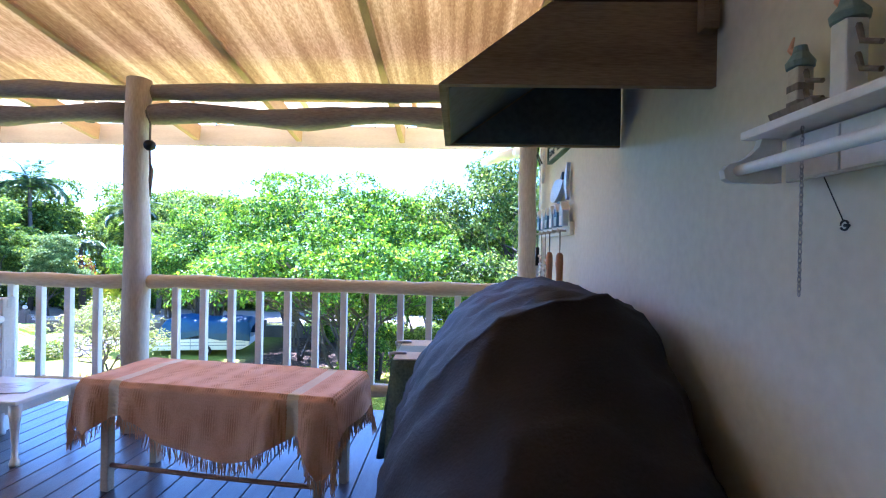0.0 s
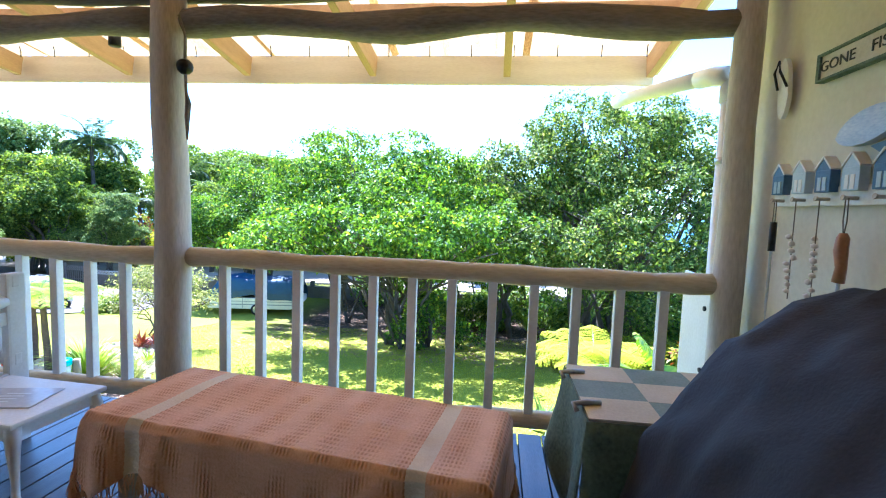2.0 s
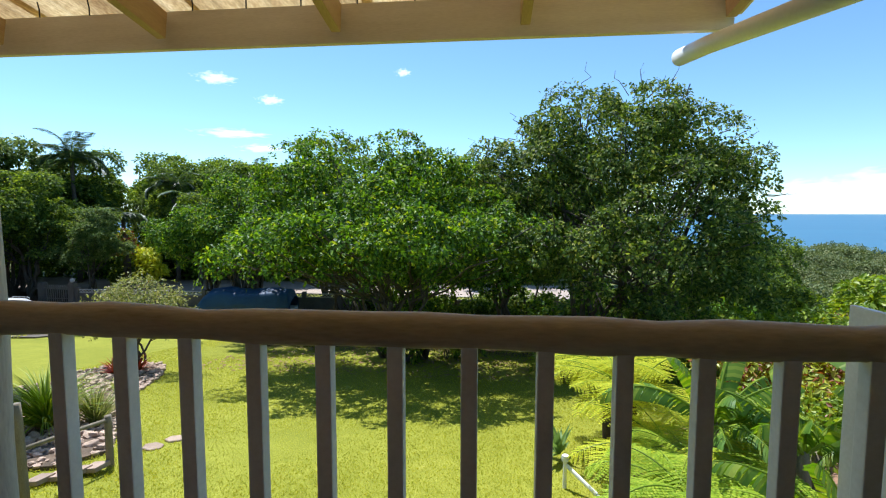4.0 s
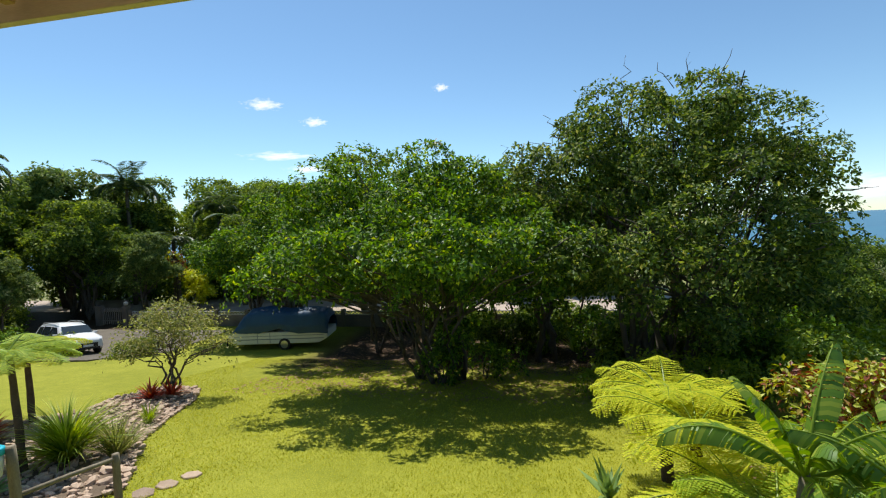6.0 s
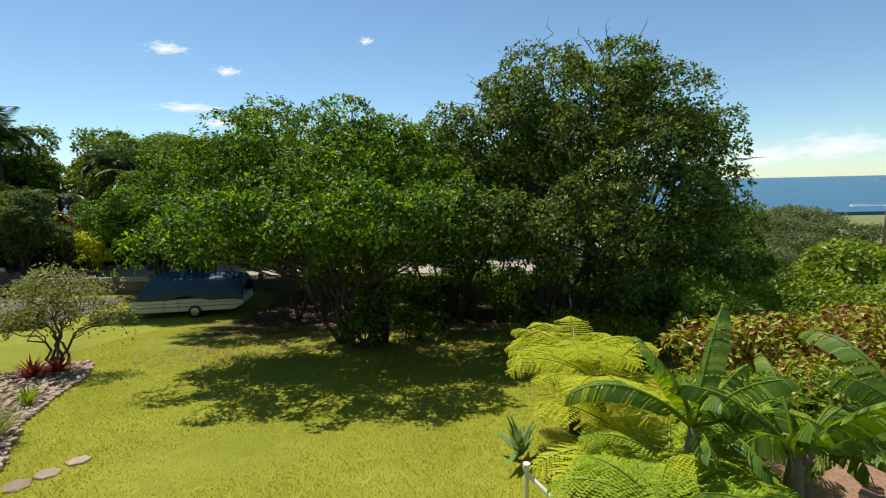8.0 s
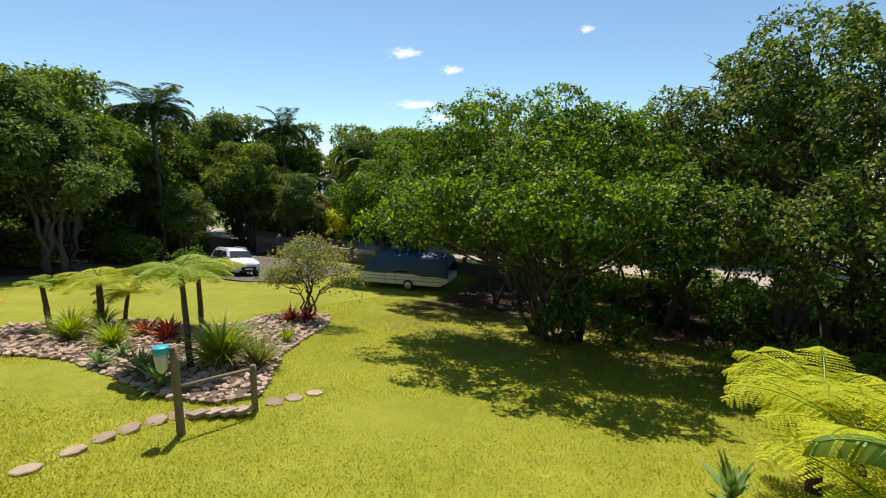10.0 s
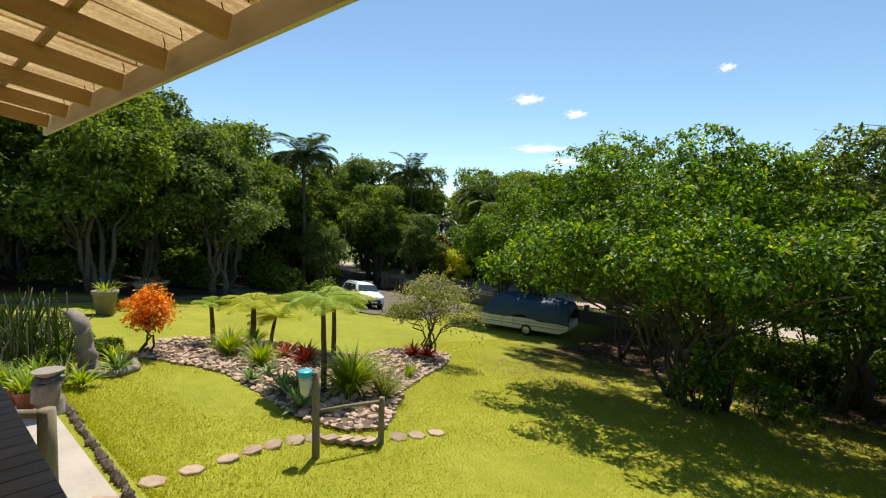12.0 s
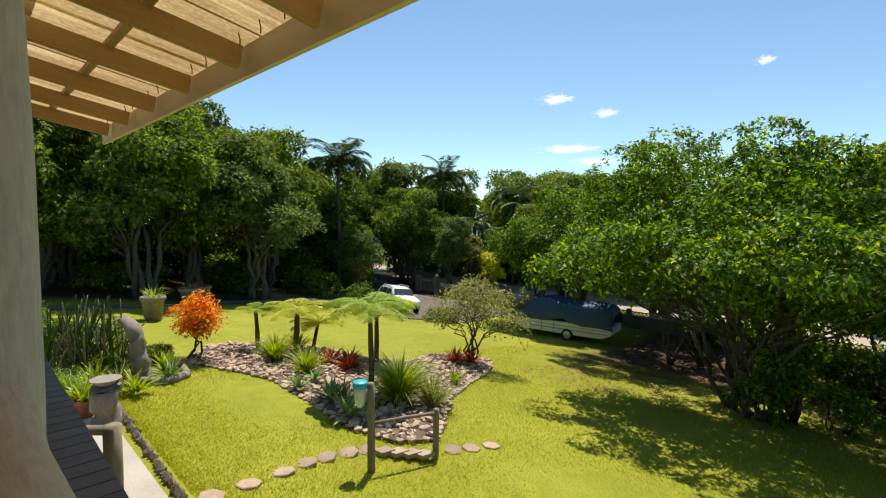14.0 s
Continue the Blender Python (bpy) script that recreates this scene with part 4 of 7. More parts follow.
def side_table():
    """Low white table with curved legs and a shaped apron."""
    ob = thing("side_table", pose(-2.80, 3.28, 0, 0, 0, -3), "low white painted side table with curved legs on the deck", "table")
    W, D, H = 0.56, 0.44, 0.37
    bm = bmesh.new()
    box(bm, (W, D, 0.024), (0, 0, H - 0.012), None, 0.009)
    part("tabletop", bm, M_WHITE, ob, "worn cream-white tabletop")
    bm = bmesh.new()
    for s in (-1, 1):
        n = 14
        for k in range(n):
            a, b = -W / 2 + 0.05 + (W - 0.10) * k / n, -W / 2 + 0.05 + (W - 0.10) * (k + 1) / n
            d = 0.045 + 0.014 * math.cos(2 * math.pi * (k + 0.5) / n * 2)
            span(bm, (a, s * (D / 2 - 0.03) - 0.008, H - 0.025 - d), (b, s * (D / 2 - 0.03) + 0.008, H - 0.025))
        span(bm, (s * (W / 2 - 0.03) - 0.008, -D / 2 + 0.05, H - 0.075), (s * (W / 2 - 0.03) + 0.008, D / 2 - 0.05, H - 0.025))
    part("apron", bm, M_WHITE, ob)
    for sx in (-1, 1):
        for sy in (-1, 1):
            bm = bmesh.new()
            x, y = sx * (W / 2 - 0.045), sy * (D / 2 - 0.045)
            pr = [(0.0, 0.030, 0.35), (0.012, 0.030, 0.30), (0.014, 0.025, 0.25), (0.004, 0.019, 0.17), (-0.004, 0.015, 0.09), (0.004, 0.016, 0.045), (0.016, 0.026, 0.022), (0.018, 0.022, 0.0)]
            tube(bm, [(x + sx * o, y + sy * o, z) for o, r, z in pr], [r for o, r, z in pr], 10)
            part("leg", bm, M_WHITE, ob, "", True)
    pm = tagged(part("placemat", box(bmesh.new(), (0.30, 0.22, 0.005), (0, 0, 0.0025), None, 0.002), M_MATT), "printed grey and white placemat lying on the side table", "placemat")
    pm.matrix_world = pose(-2.78, 3.27, H + 0.0005, 0, 0, 12)
    bars = bmesh.new()
    for k in range(4):
        box(bars, (0.10, 0.012, 0.001), (-0.03 + 0.01 * k, -0.05 + 0.03 * k, 0.0056))
    part("print", bars, M_WHITE, pm)


side_table()


def settle():
    """White slatted settle beside the rail; only its end shows."""
    ob = thing("settle", pose(-3.55, 3.32, 0), "white painted slatted settle with tan cushion by the railing", "settle")
    for x in (-0.55, 0.46):
        part("front_leg", box(bmesh.new(), (0.06, 0.07, 0.70), (x, -0.28, 0.35), None, 0.006), M_WHITE, ob)
        bm = bmesh.new()
        box(bm, (0.045, 0.10, 0.88), (x, 0.24, 0.44), None, 0.012)
        part("back_post", bm, M_WHITE, ob, "broad white corner post")
        bm = bmesh.new()
        tube(bm, [(x, -0.34, 0.70), (x, -0.1, 0.715), (x, 0.12, 0.735), (x, 0.20, 0.74)], [0.030, 0.034, 0.034, 0.028], 10)
        part("arm", bm, M_WHITE, ob, "rounded armrest", True)
        part("upper_end_rail", box(bmesh.new(), (0.028, 0.46, 0.07), (x, -0.03, 0.655), None, 0.006), M_WHITE, ob)
        part("lower_end_rail", box(bmesh.new(), (0.028, 0.46, 0.09), (x, -0.03, 0.33), None, 0.006), M_WHITE, ob)
        for y in (-0.17, 0.13):
            part("end_slat", box(bmesh.new(), (0.02, 0.045, 0.25), (x, y, 0.498), None, 0.003), M_WHITE, ob)
        bm = bmesh.new()
        rim, hole = [], []
        for k in range(20):
            a = 2 * math.pi * k / 20
            w = 0.055 + 0.012 * math.cos(4 * a)
            rim.append((max(-0.062, min(0.062, w * 1.25 * math.cos(a))), 0.125 * max(-1, min(1, 1.35 * math.sin(a)))))
            hole.append((0.020 * math.cos(a), 0.048 * math.sin(a)))
        for xx in (-0.009, 0.009):
            r_ = [bm.verts.new((x + xx, -0.02 + a, 0.498 + b)) for a, b in rim]
            h_ = [bm.verts.new((x + xx, -0.02 + a, 0.498 + b)) for a, b in hole]
            for k in range(20):
                bm.faces.new((r_[k], r_[(k + 1) % 20], h_[(k + 1) % 20], h_[k]))
        bm.verts.ensure_lookup_table()
        for o0 in (0, 20):
            for k in range(20):
                bm.faces.new((bm.verts[o0 + k], bm.verts[o0 + (k + 1) % 20], bm.verts[40 + o0 + (k + 1) % 20], bm.verts[40 + o0 + k]))
        bmesh.ops.recalc_face_normals(bm, faces=bm.faces[:])
        part("pierced_splat", bm, M_WHITE, ob, "shaped splat with an oval hole")
    part("seat_board", box(bmesh.new(), (0.96, 0.42, 0.03), (-0.045, 0.0, 0.36), None, 0.006), M_WHITE, ob)
    for z in (0.44, 0.84):
        part("back_rail", box(bmesh.new(), (1.06, 0.035, 0.06), (-0.045, 0.235, z), None, 0.005), M_WHITE, ob)
    for k in range(7):
        part("back_slat", box(bmesh.new(), (0.045, 0.018, 0.34), (-0.45 + 0.135 * k, 0.235, 0.64), None, 0.003), M_WHITE, ob)
    bm = bmesh.new()
    box(bm, (0.90, 0.36, 0.09), (-0.045, -0.01, 0.422), None, 0.035)
    c = tagged(part("seat_cushion", bm, M_CUSH, None, "", True), "tan cushion lying on the white settle", "cushion")
    c.location = (-3.55, 3.32, 0)


settle()


def covered_grill():
    """Gas grill under a fitted charcoal cover: high at the wall, curving down to its front."""
    ob = thing("covered_grill", pose(0, 0, 0), "barbecue under a creased charcoal fabric cover against the wall", "barbecue")
    prof = [(0.385, 0.0), (0.385, 0.30), (0.385, 0.62), (0.38, 0.92), (0.378, 1.04), (0.345, 1.095), (0.25, 1.125), (0.12, 1.12), (-0.02, 1.065), (-0.12, 0.985), (-0.20, 0.89), (-0.265, 0.78), (-0.305, 0.66), (-0.33, 0.50), (-0.345, 0.32), (-0.36, 0.16), (-0.37, 0.03)]
    P = []
    for a, b in zip(prof, prof[1:]):
        for k in range(4):
            P.append((a[0] + (b[0] - a[0]) * k / 4, a[1] + (b[1] - a[1]) * k / 4))
    P.append(prof[-1])
    V, rows = [], []
    nP = len(P)
    stations = [(1.12, 0.0), (1.125, 0.25), (1.13, 0.5), (1.14, 0.68), (1.17, 0.745)] + [(1.17 + 0.49 * k / 20, 0.745 + 0.255 * k / 20) for k in range(1, 20)] + [(1.645, 0.995), (1.652, 1.0)] + [(1.66 + 0.97 * k / 36, 1.0 - 0.02 * (k / 36)) for k in range(0, 37)] + [(2.64, 0.94), (2.652, 0.6), (2.66, 0.3), (2.665, 0.0)]
    for y, k in stations:
        row = []
        for x, z in P:
            zz = z * k * 1.015
            slack = min(1.0, max(0.0, (1.0 - k) / 0.255)) if y < 1.7 else 0.0
            xx = x - (0.05 * (1 - k) if x < 0 and k > 0.5 else 0) - ((0.045 * slack + 0.034 * min(1.0, max(0.0, (2.3 - y) / 0.6))) * min(1.0, z / 0.9) * min(1.0, max(0.0, x / 0.34)))
            w = noise.noise(Vector((xx * 3, y * 3, zz * 2.2))) * 0.010 + abs(noise.noise(Vector((xx * 6 + 5, y * 5, zz * 3)))) * 0.018 + 0.010 * (1 - abs(noise.noise(Vector((xx * 11 + y * 7, y * 9 - zz * 6, 7.0))))) ** 5 + 0.016 * (1 - abs(noise.noise(Vector((xx * 5 - y * 3, zz * 4 + y * 5, 2.0))))) ** 6
            n = Vector((x - 0.05, 0, z - 0.45)).normalized()
            V.append((min(xx + n.x * w, wx(y) - 0.004), y + 0.3 * w, max(0.02, zz + (n.z * w if zz > 0.2 else 0))))
            row.append(len(V) - 1)
        rows.append(row)
    F = [(a[i], a[i + 1], b[i + 1], b[i]) for a, b in zip(rows, rows[1:]) for i in range(nP - 1)]
    raw("cover", V, F, M_COVER, ob, "creased charcoal weatherproof cover", True)
    bm = bmesh.new()
    span(bm, (-0.24, 2.02, 0.10), (0.36, 2.56, 0.78), 0.02)
    part("firebox", bm, M_DARKMETAL, ob)
    for x in (-0.24, 0.36):
        for y in (2.07, 2.54):
            bm = bmesh.new()
            lathe(bm, [(0.028, 0), (0.03, 0.02), (0.03, 0.09), (0.02, 0.105)], 10, (x, y, 0))
            part("foot", bm, M_DARKMETAL, ob)


covered_grill()


def cloth_table():
    """Small trolley under a patchwork cloth with a leaf-printed hanging side."""
    ob = thing("trolley_table", pose(0.0, 0, 0), "small trolley beside the covered barbecue", "trolley")
    part("top", span(bmesh.new(), (-0.40, 2.72, 0.705), (0.37, 3.14, 0.735), 0.005), M_BENCHLEG, ob)
    for x in (-0.37, 0.34):
        for y in (2.75, 3.11):
            part("leg", span(bmesh.new(), (x - 0.02, y - 0.02, 0), (x + 0.02, y + 0.02, 0.70), 0.003), M_BENCHLEG, ob)
    th = thing("tablecloth", pose(0, 0, 0), "faded patchwork tablecloth with green leaf border on the trolley", "tablecloth")
    for i in range(4):
        for j in range(3):
            odd = (i + j) % 2
            part("patch", span(bmesh.new(), (-0.41 + 0.195 * i, 2.71 + 0.148 * j, 0.738), (-0.41 + 0.195 * (i + 1), 2.71 + 0.148 * (j + 1), 0.744 - 0.001 * odd)), M_CLOTHB if odd else M_CLOTHC, th, "faded teal patch" if odd else "cream check patch")
    V, F = [], []
    n, h = 26, 12
    for j in range(h + 1):
        q = j / h
        for i in range(n + 1):
            t = i / n
            y = 2.70 + 0.45 * t
            drop = 0.42 + 0.10 * math.sin(t * 5.0) - 0.10 * t
            V.append((-0.415 - 0.03 * q - 0.035 * q * math.sin(t * 9 + 0.6), y - 0.05 * q * (1 - t), 0.741 - drop * q))
    for j in range(h):
        for i in range(n):
            a = j * (n + 1) + i
            F.append((a, a + 1, a + n + 2, a + n + 1))
    s = raw("hanging_side", V, F, M_CLOTHG, th, "dark green leaf-printed hanging side", True)
    m = s.modifiers.new("thick", "SOLIDIFY")
    m.thickness = 0.003
    V, F = [], []
    for j in range(h + 1):
        q = j / h
        for i in range(n + 1):
            t = i / n
            V.append((-0.42 + 0.80 * t - 0.02 * q * (1 - t), 2.698 - 0.02 * q - 0.018 * q * (1 + math.sin(t * 17)), 0.741 - (0.46 + 0.05 * math.sin(t * 6 + 1)) * q))
    for j in range(h):
        for i in range(n):
            a = j * (n + 1) + i
            F.append((a, a + 1, a + n + 2, a + n + 1))
    s = raw("hanging_side", V, F, M_CLOTHG, th, "dark green leaf-printed hanging side", True)
    m = s.modifiers.new("thick", "SOLIDIFY")
    m.thickness = 0.003
    for y in (2.80, 3.06):
        bm = bmesh.new()
        tube(bm, [(-0.43, y - 0.03, 0.735), (-0.44, y - 0.02, 0.752), (-0.40, y, 0.752), (-0.36, y + 0.01, 0.748)], 0.008, 8)
        c = tagged(part("cloth_clip", bm, M_STEEL, None, "", True), "small metal tablecloth clip on the trolley edge", "clip", "tablecloth clips")


cloth_table()


def hood():
    """Timber-clad smoke hood on the wall, open below, its front leaning back."""
    ob = thing("smoke_hood", pose(0, 0, 0), "timber-clad smoke hood fixed to the wall above the barbecue", "hood")
    xw, z0 = wx(1.8), 1.595
    yn, yf = 1.50, 2.05
    # near and far cheeks of planks, leaning front
    def cheek(y, t, material, nplank):
        for k in range(nplank):
            za, zb = z0 + 0.17 * k, z0 + 0.17 * (k + 1) - 0.004
            xa, xb = -0.17 + (za - z0) * 1.337, -0.17 + (zb - z0) * 1.337
            if xa > xw - 0.06:
                break
            bm = bmesh.new()
            prism(bm, [(min(xa, xw), za), (xw, za), (xw, zb), (min(xb, xw - 0.02), zb)], y, y + t)
            part("cladding_plank", bm, material, ob)
    cheek(yn - 0.018, 0.018, M_HOOD, 4)
    cheek(yf, 0.018, M_HOOD, 4)
    bm = bmesh.new()
    prism(bm, [(-0.17, z0), (-0.155, z0), (xw, z0 + 0.395), (xw, z0 + 0.415)], yn, yf)
    part("front_panel", bm, M_HOOD, ob)
    bm = bmesh.new()
    prism(bm, [(-0.14, z0 + 0.004), (xw - 0.004, z0 + 0.004), (xw - 0.004, z0 + 0.37)], yf - 0.012, yf - 0.003)
    prism(bm, [(-0.14, z0 + 0.004), (xw - 0.004, z0 + 0.004), (xw - 0.004, z0 + 0.37)], yn + 0.003, yn + 0.012)
    prism(bm, [(-0.15, z0 + 0.002), (-0.147, z0 + 0.002), (xw - 0.003, z0 + 0.378), (xw - 0.003, z0 + 0.385)], yn + 0.012, yf - 0.012)
    part("lining", bm, M_HOODIN, ob, "dark grey sheet-metal lining")
    bm = bmesh.new()
    span(bm, (0.18, yn + 0.10, z0 + 0.25), (xw - 0.01, yf - 0.12, 2.95), 0.005)
    part("flue_casing", bm, M_HOOD, ob)
    part("bracket", span(bmesh.new(), (xw - 0.05, yn - 0.05, z0 + 0.10), (xw - 0.02, yn - 0.02, z0 + 0.17), 0.004), M_HOOD, ob)


hood()


def wall_shelf():
    X = wx(1.0) - 0.004
    ob = thing("wall_shelf", pose(0, 0, 0), "white painted wall shelf with a towel rod below", "shelf")
    xa = 0.298
    part("board", span(bmesh.new(), (xa, 0.56, 1.436), (X - 0.002, 1.262, 1.449), 0.003), M_WHITE, ob)
    bm = bmesh.new()
    span(bm, (X - 0.012, 0.58, 1.371), (X - 0.002, 1.24, 1.435), 0.002)
    panel = part("back_panel", bm, M_WHITE, ob, "pale boarded back panel")
    for k in range(7):
        part("board", span(bmesh.new(), (X - 0.016, 0.60 + 0.09 * k, 1.373), (X - 0.0125, 0.686 + 0.09 * k, 1.433), 0.001), M_WHITE, panel)
    for y in (0.60, 1.24):
        bm = bmesh.new()
        prism(bm, [(X - 0.017, 1.4355), (0.318, 1.4355), (0.314, 1.424), (0.302, 1.411), (0.288, 1.402), (0.271, 1.397), (0.263, 1.388), (0.266, 1.376), (0.275, 1.371), (X - 0.017, 1.371)], y, y + 0.014)
        part("bracket", bm, M_WHITE, ob, "shaped white end bracket")
    bm = bmesh.new()
    tube(bm, [(0.285, 0.60, 1.388), (0.285, 1.242, 1.388)], 0.0085, 12)
    part("towel_rod", bm, M_WHITE, ob, "", True)
    bm = bmesh.new()
    for k in range(36):
        z = 1.432 - 0.0062 * k
        a = math.pi / 2 * (k % 2)
        ring = [(0.325 + 0.0022 * math.cos(q) * math.cos(a), 1.17 + 0.0022 * math.cos(q) * math.sin(a), z + 0.0042 * math.sin(q)) for q in [math.pi * 2 * n / 8 for n in range(9)]]
        tube(bm, ring, 0.0008, 4)
    tagged(part("chain", bm, M_STEEL, None, "", True), "thin steel link chain hanging from the shelf", "chain")
    bm = bmesh.new()
    tube(bm, [(X - 0.004 + 0.0, 1.135, 1.304), (X - 0.010, 1.135, 1.304)], 0.0022, 6)
    tube(bm, [(X - 0.010, 1.135 + 0.006 * math.cos(q), 1.304 + 0.006 * math.sin(q)) for q in [math.pi * 2 * n / 12 for n in range(12)]], 0.0014, 5)
    tube(bm, [(X - 0.010, 1.137, 1.310), (X - 0.013, 1.165, 1.368)], 0.0008, 5)
    tagged(part("wall_hook", bm, M_DARKMETAL), "small dark ring hook with string on the wall", "hook")
    # ornaments: weathered mooring posts with gulls, rope between
    for y, h, r in ((1.195, 0.072, 0.011), (1.115, 0.098, 0.013), (1.03, 0.075, 0.012)):
        o = thing("mooring_post_ornament", pose(0.338, y, 1.4492), "small wooden mooring-post ornament with rope on the shelf", "ornament", "shelf ornaments")
        part("post", box(bmesh.new(), (r * 2, r * 2, h), (0, 0, h / 2), None, 0.003), M_WHITE if h > 0.09 else M_CLOTHC, o)
        if h < 0.09:
            for z in (0.3, 0.62):
                part("band", box(bmesh.new(), (r * 2.06, r * 2.06, h * 0.16), (0, 0, h * z), None, 0.002), M_STUMP, o, "dark painted band")
        bm = bmesh.new()
        lathe(bm, [(r * 1.5, 0), (r * 1.6, 0.008), (r * 0.9, 0.02), (r * 0.7, 0.03)], 12, (0, 0, h))
        part("cap", bm, M_CLOTHB, o, "grey-green cap")
        bm = bmesh.new()
        tube(bm, [(0.0, -r, h * 0.9), (-0.012, -r - 0.02, h * 0.62), (-0.012, -r - 0.045, h * 0.5)], 0.0035, 6)
        tube(bm, [(0.0, -r, h * 0.55), (-0.012, -r - 0.02, h * 0.3), (-0.012, -r - 0.045, h * 0.2)], 0.0035, 6)
        part("rope", bm, M_ROPE, o, "dark twisted rope")
        bm = bmesh.new()
        tube(bm, [(0, 0.004, h + 0.018), (-0.006, 0.012, h + 0.030), (-0.003, 0.009, h + 0.046)], [0.006, 0.004, 0.0015], 6)
        part("beak", bm, M_THROW, o, "small orange beak")
    bm = bmesh.new()
    prism(bm, [(-0.012, 0.0), (0.012, 0.0), (0.016, 0.010), (-0.016, 0.010)], -0.04, 0.04)
    b = tagged(part("toy_boat", bm, M_STUMP), "little grey wooden boat on the shelf", "ornament")
    b.location = (0.318, 1.165, 1.4494)


wall_shelf()


def text_mesh(body, size, material, parent, m, name="lettering"):
    cu = bpy.data.curves.new(name, "FONT")
    cu.body, cu.size, cu.extrude, cu.align_x, cu.align_y = body, size, 0.0012, "CENTER", "CENTER"
    tmp = bpy.data.objects.new(name, cu)
    scene.collection.objects.link(tmp)
    me = bpy.data.meshes.new_from_object(tmp.evaluated_get(bpy.context.evaluated_depsgraph_get()))
    bpy.data.objects.remove(tmp)
    me.materials.clear()
    me.materials.append(material)
    ob = new(name, me)
    ob.parent = parent
    ob.matrix_basis = m
    return ob


def wall_decor():
    X = wx(3.0) - 0.004
    # sign, seen from -x: its reading direction runs towards -y
    s = thing("wooden_sign", pose(X - 0.014, 3.03, 1.80, 0, 0, 0) @ Matrix.Diagonal((1, 1, 0.85, 1)), "cream wooden sign with dark green frame and lettering", "sign")
    part("board", span(bmesh.new(), (-0.004, -0.225, -0.045), (0.010, 0.225, 0.045)), M_CLOTHC, s)
    bm = bmesh.new()
    for z in (-0.055, 0.045):
        span(bm, (-0.012, -0.24, z), (0.016, 0.24, z + 0.010))
    for y in (-0.24, 0.225):
        span(bm, (-0.012, y, -0.045), (0.016, y + 0.015, 0.045))
    part("frame", bm, M_CLOTHG, s, "dark grey-green frame")
    for word, yy in (("GONE", 0.148), ("FISHING", -0.095)):
        text_mesh(word, 0.056, M_INK, s, Matrix.Translation((-0.0055, yy, 0)) @ Matrix(((0, 0, -1, 0), (-1, 0, 0, 0), (0, 1, 0, 0), (0, 0, 0, 1))))
    # fish
    f = thing("fish_ornament", pose(X - 0.02, 2.93, 1.535), "carved blue and white wooden fish hung on the wall", "ornament")
    bm = bmesh.new()
    n = 16
    up = [(0.20 - 0.30 * i / n, 0.052 * math.sin(math.pi * (i / n) ** 0.75) ** 0.8 + 0.010 + 0.05 * (i / n)) for i in range(n + 1)]
    lo = [(0.20 - 0.30 * i / n, -0.050 * math.sin(math.pi * (i / n) ** 0.8) ** 0.8 + 0.010 + 0.05 * (i / n)) for i in range(n, -1, -1)]
    out = up + lo[1:-1]
    prism(bm, out, -0.013, 0.013, Matrix(((0, 1, 0, 0), (1, 0, 0, 0), (0, 0, 1, 0), (0, 0, 0, 1))))
    part("body", bm, M_FISH, f, "blue-backed silver body")
    bm = bmesh.new()
    prism(bm, [(-0.095, 0.055), (-0.155, 0.145), (-0.170, 0.140), (-0.150, 0.06), (-0.170, -0.025), (-0.15, -0.035), (-0.10, 0.045)], -0.008, 0.008, Matrix(((0, 1, 0, 0), (1, 0, 0, 0), (0, 0, 1, 0), (0, 0, 0, 1))))
    part("tail", bm, M_FISH, f, "forked pale tail")
    bm = bmesh.new()
    prism(bm, [(0.02, 0.07), (-0.05, 0.115), (-0.045, 0.075)], -0.006, 0.006, Matrix(((0, 1, 0, 0), (1, 0, 0, 0), (0, 0, 1, 0), (0, 0, 0, 1))))
    part("fin", bm, M_BLUEHUT, f, "dark blue fin")
    bm = bmesh.new()
    prism(bm, [(0.06, -0.03), (0.0, -0.065), (0.0, -0.02)], -0.006, 0.006, Matrix(((0, 1, 0, 0), (1, 0, 0, 0), (0, 0, 1, 0), (0, 0, 0, 1))))
    part("fin", bm, M_BLUEHUT, f, "dark blue fin")
    # flip-flop shaped hanger
    o = thing("slipper_ornament", pose(X - 0.015, 3.46, 1.785), "white wooden slipper-shaped wall ornament with dark strap", "ornament")
    bm = bmesh.new()
    prism(bm, [(0.035 * math.cos(a) + (0.006 if math.sin(a) > 0 else 0), 0.115 * math.sin(a) * (1 + 0.1 * math.cos(a))) for a in [2 * math.pi * k / 20 for k in range(20)]], -0.008, 0.008, Matrix(((0, 1, 0, 0), (1, 0, 0, 0), (0, 0, 1, 0), (0, 0, 0, 1))))
    part("sole", bm, M_WHITE, o)
    bm = bmesh.new()
    tube(bm, [(-0.012, 0.03, 0.0), (-0.035, 0.018, 0.06), (-0.03, 0.0, 0.10), (-0.035, -0.018, 0.06), (-0.012, -0.03, 0.0)], 0.005, 6)
    part("strap", bm, M_DARKMETAL, o, "dark strap")
    # hook rack with six beach huts
    r = thing("hook_rack", pose(X - 0.012, 3.08, 1.36), "white hook rack with six painted beach huts", "hook rack")
    part("backboard", span(bmesh.new(), (-0.012, -0.375, -0.025), (0.010, 0.365, 0.035), 0.003), M_WHITE, r)
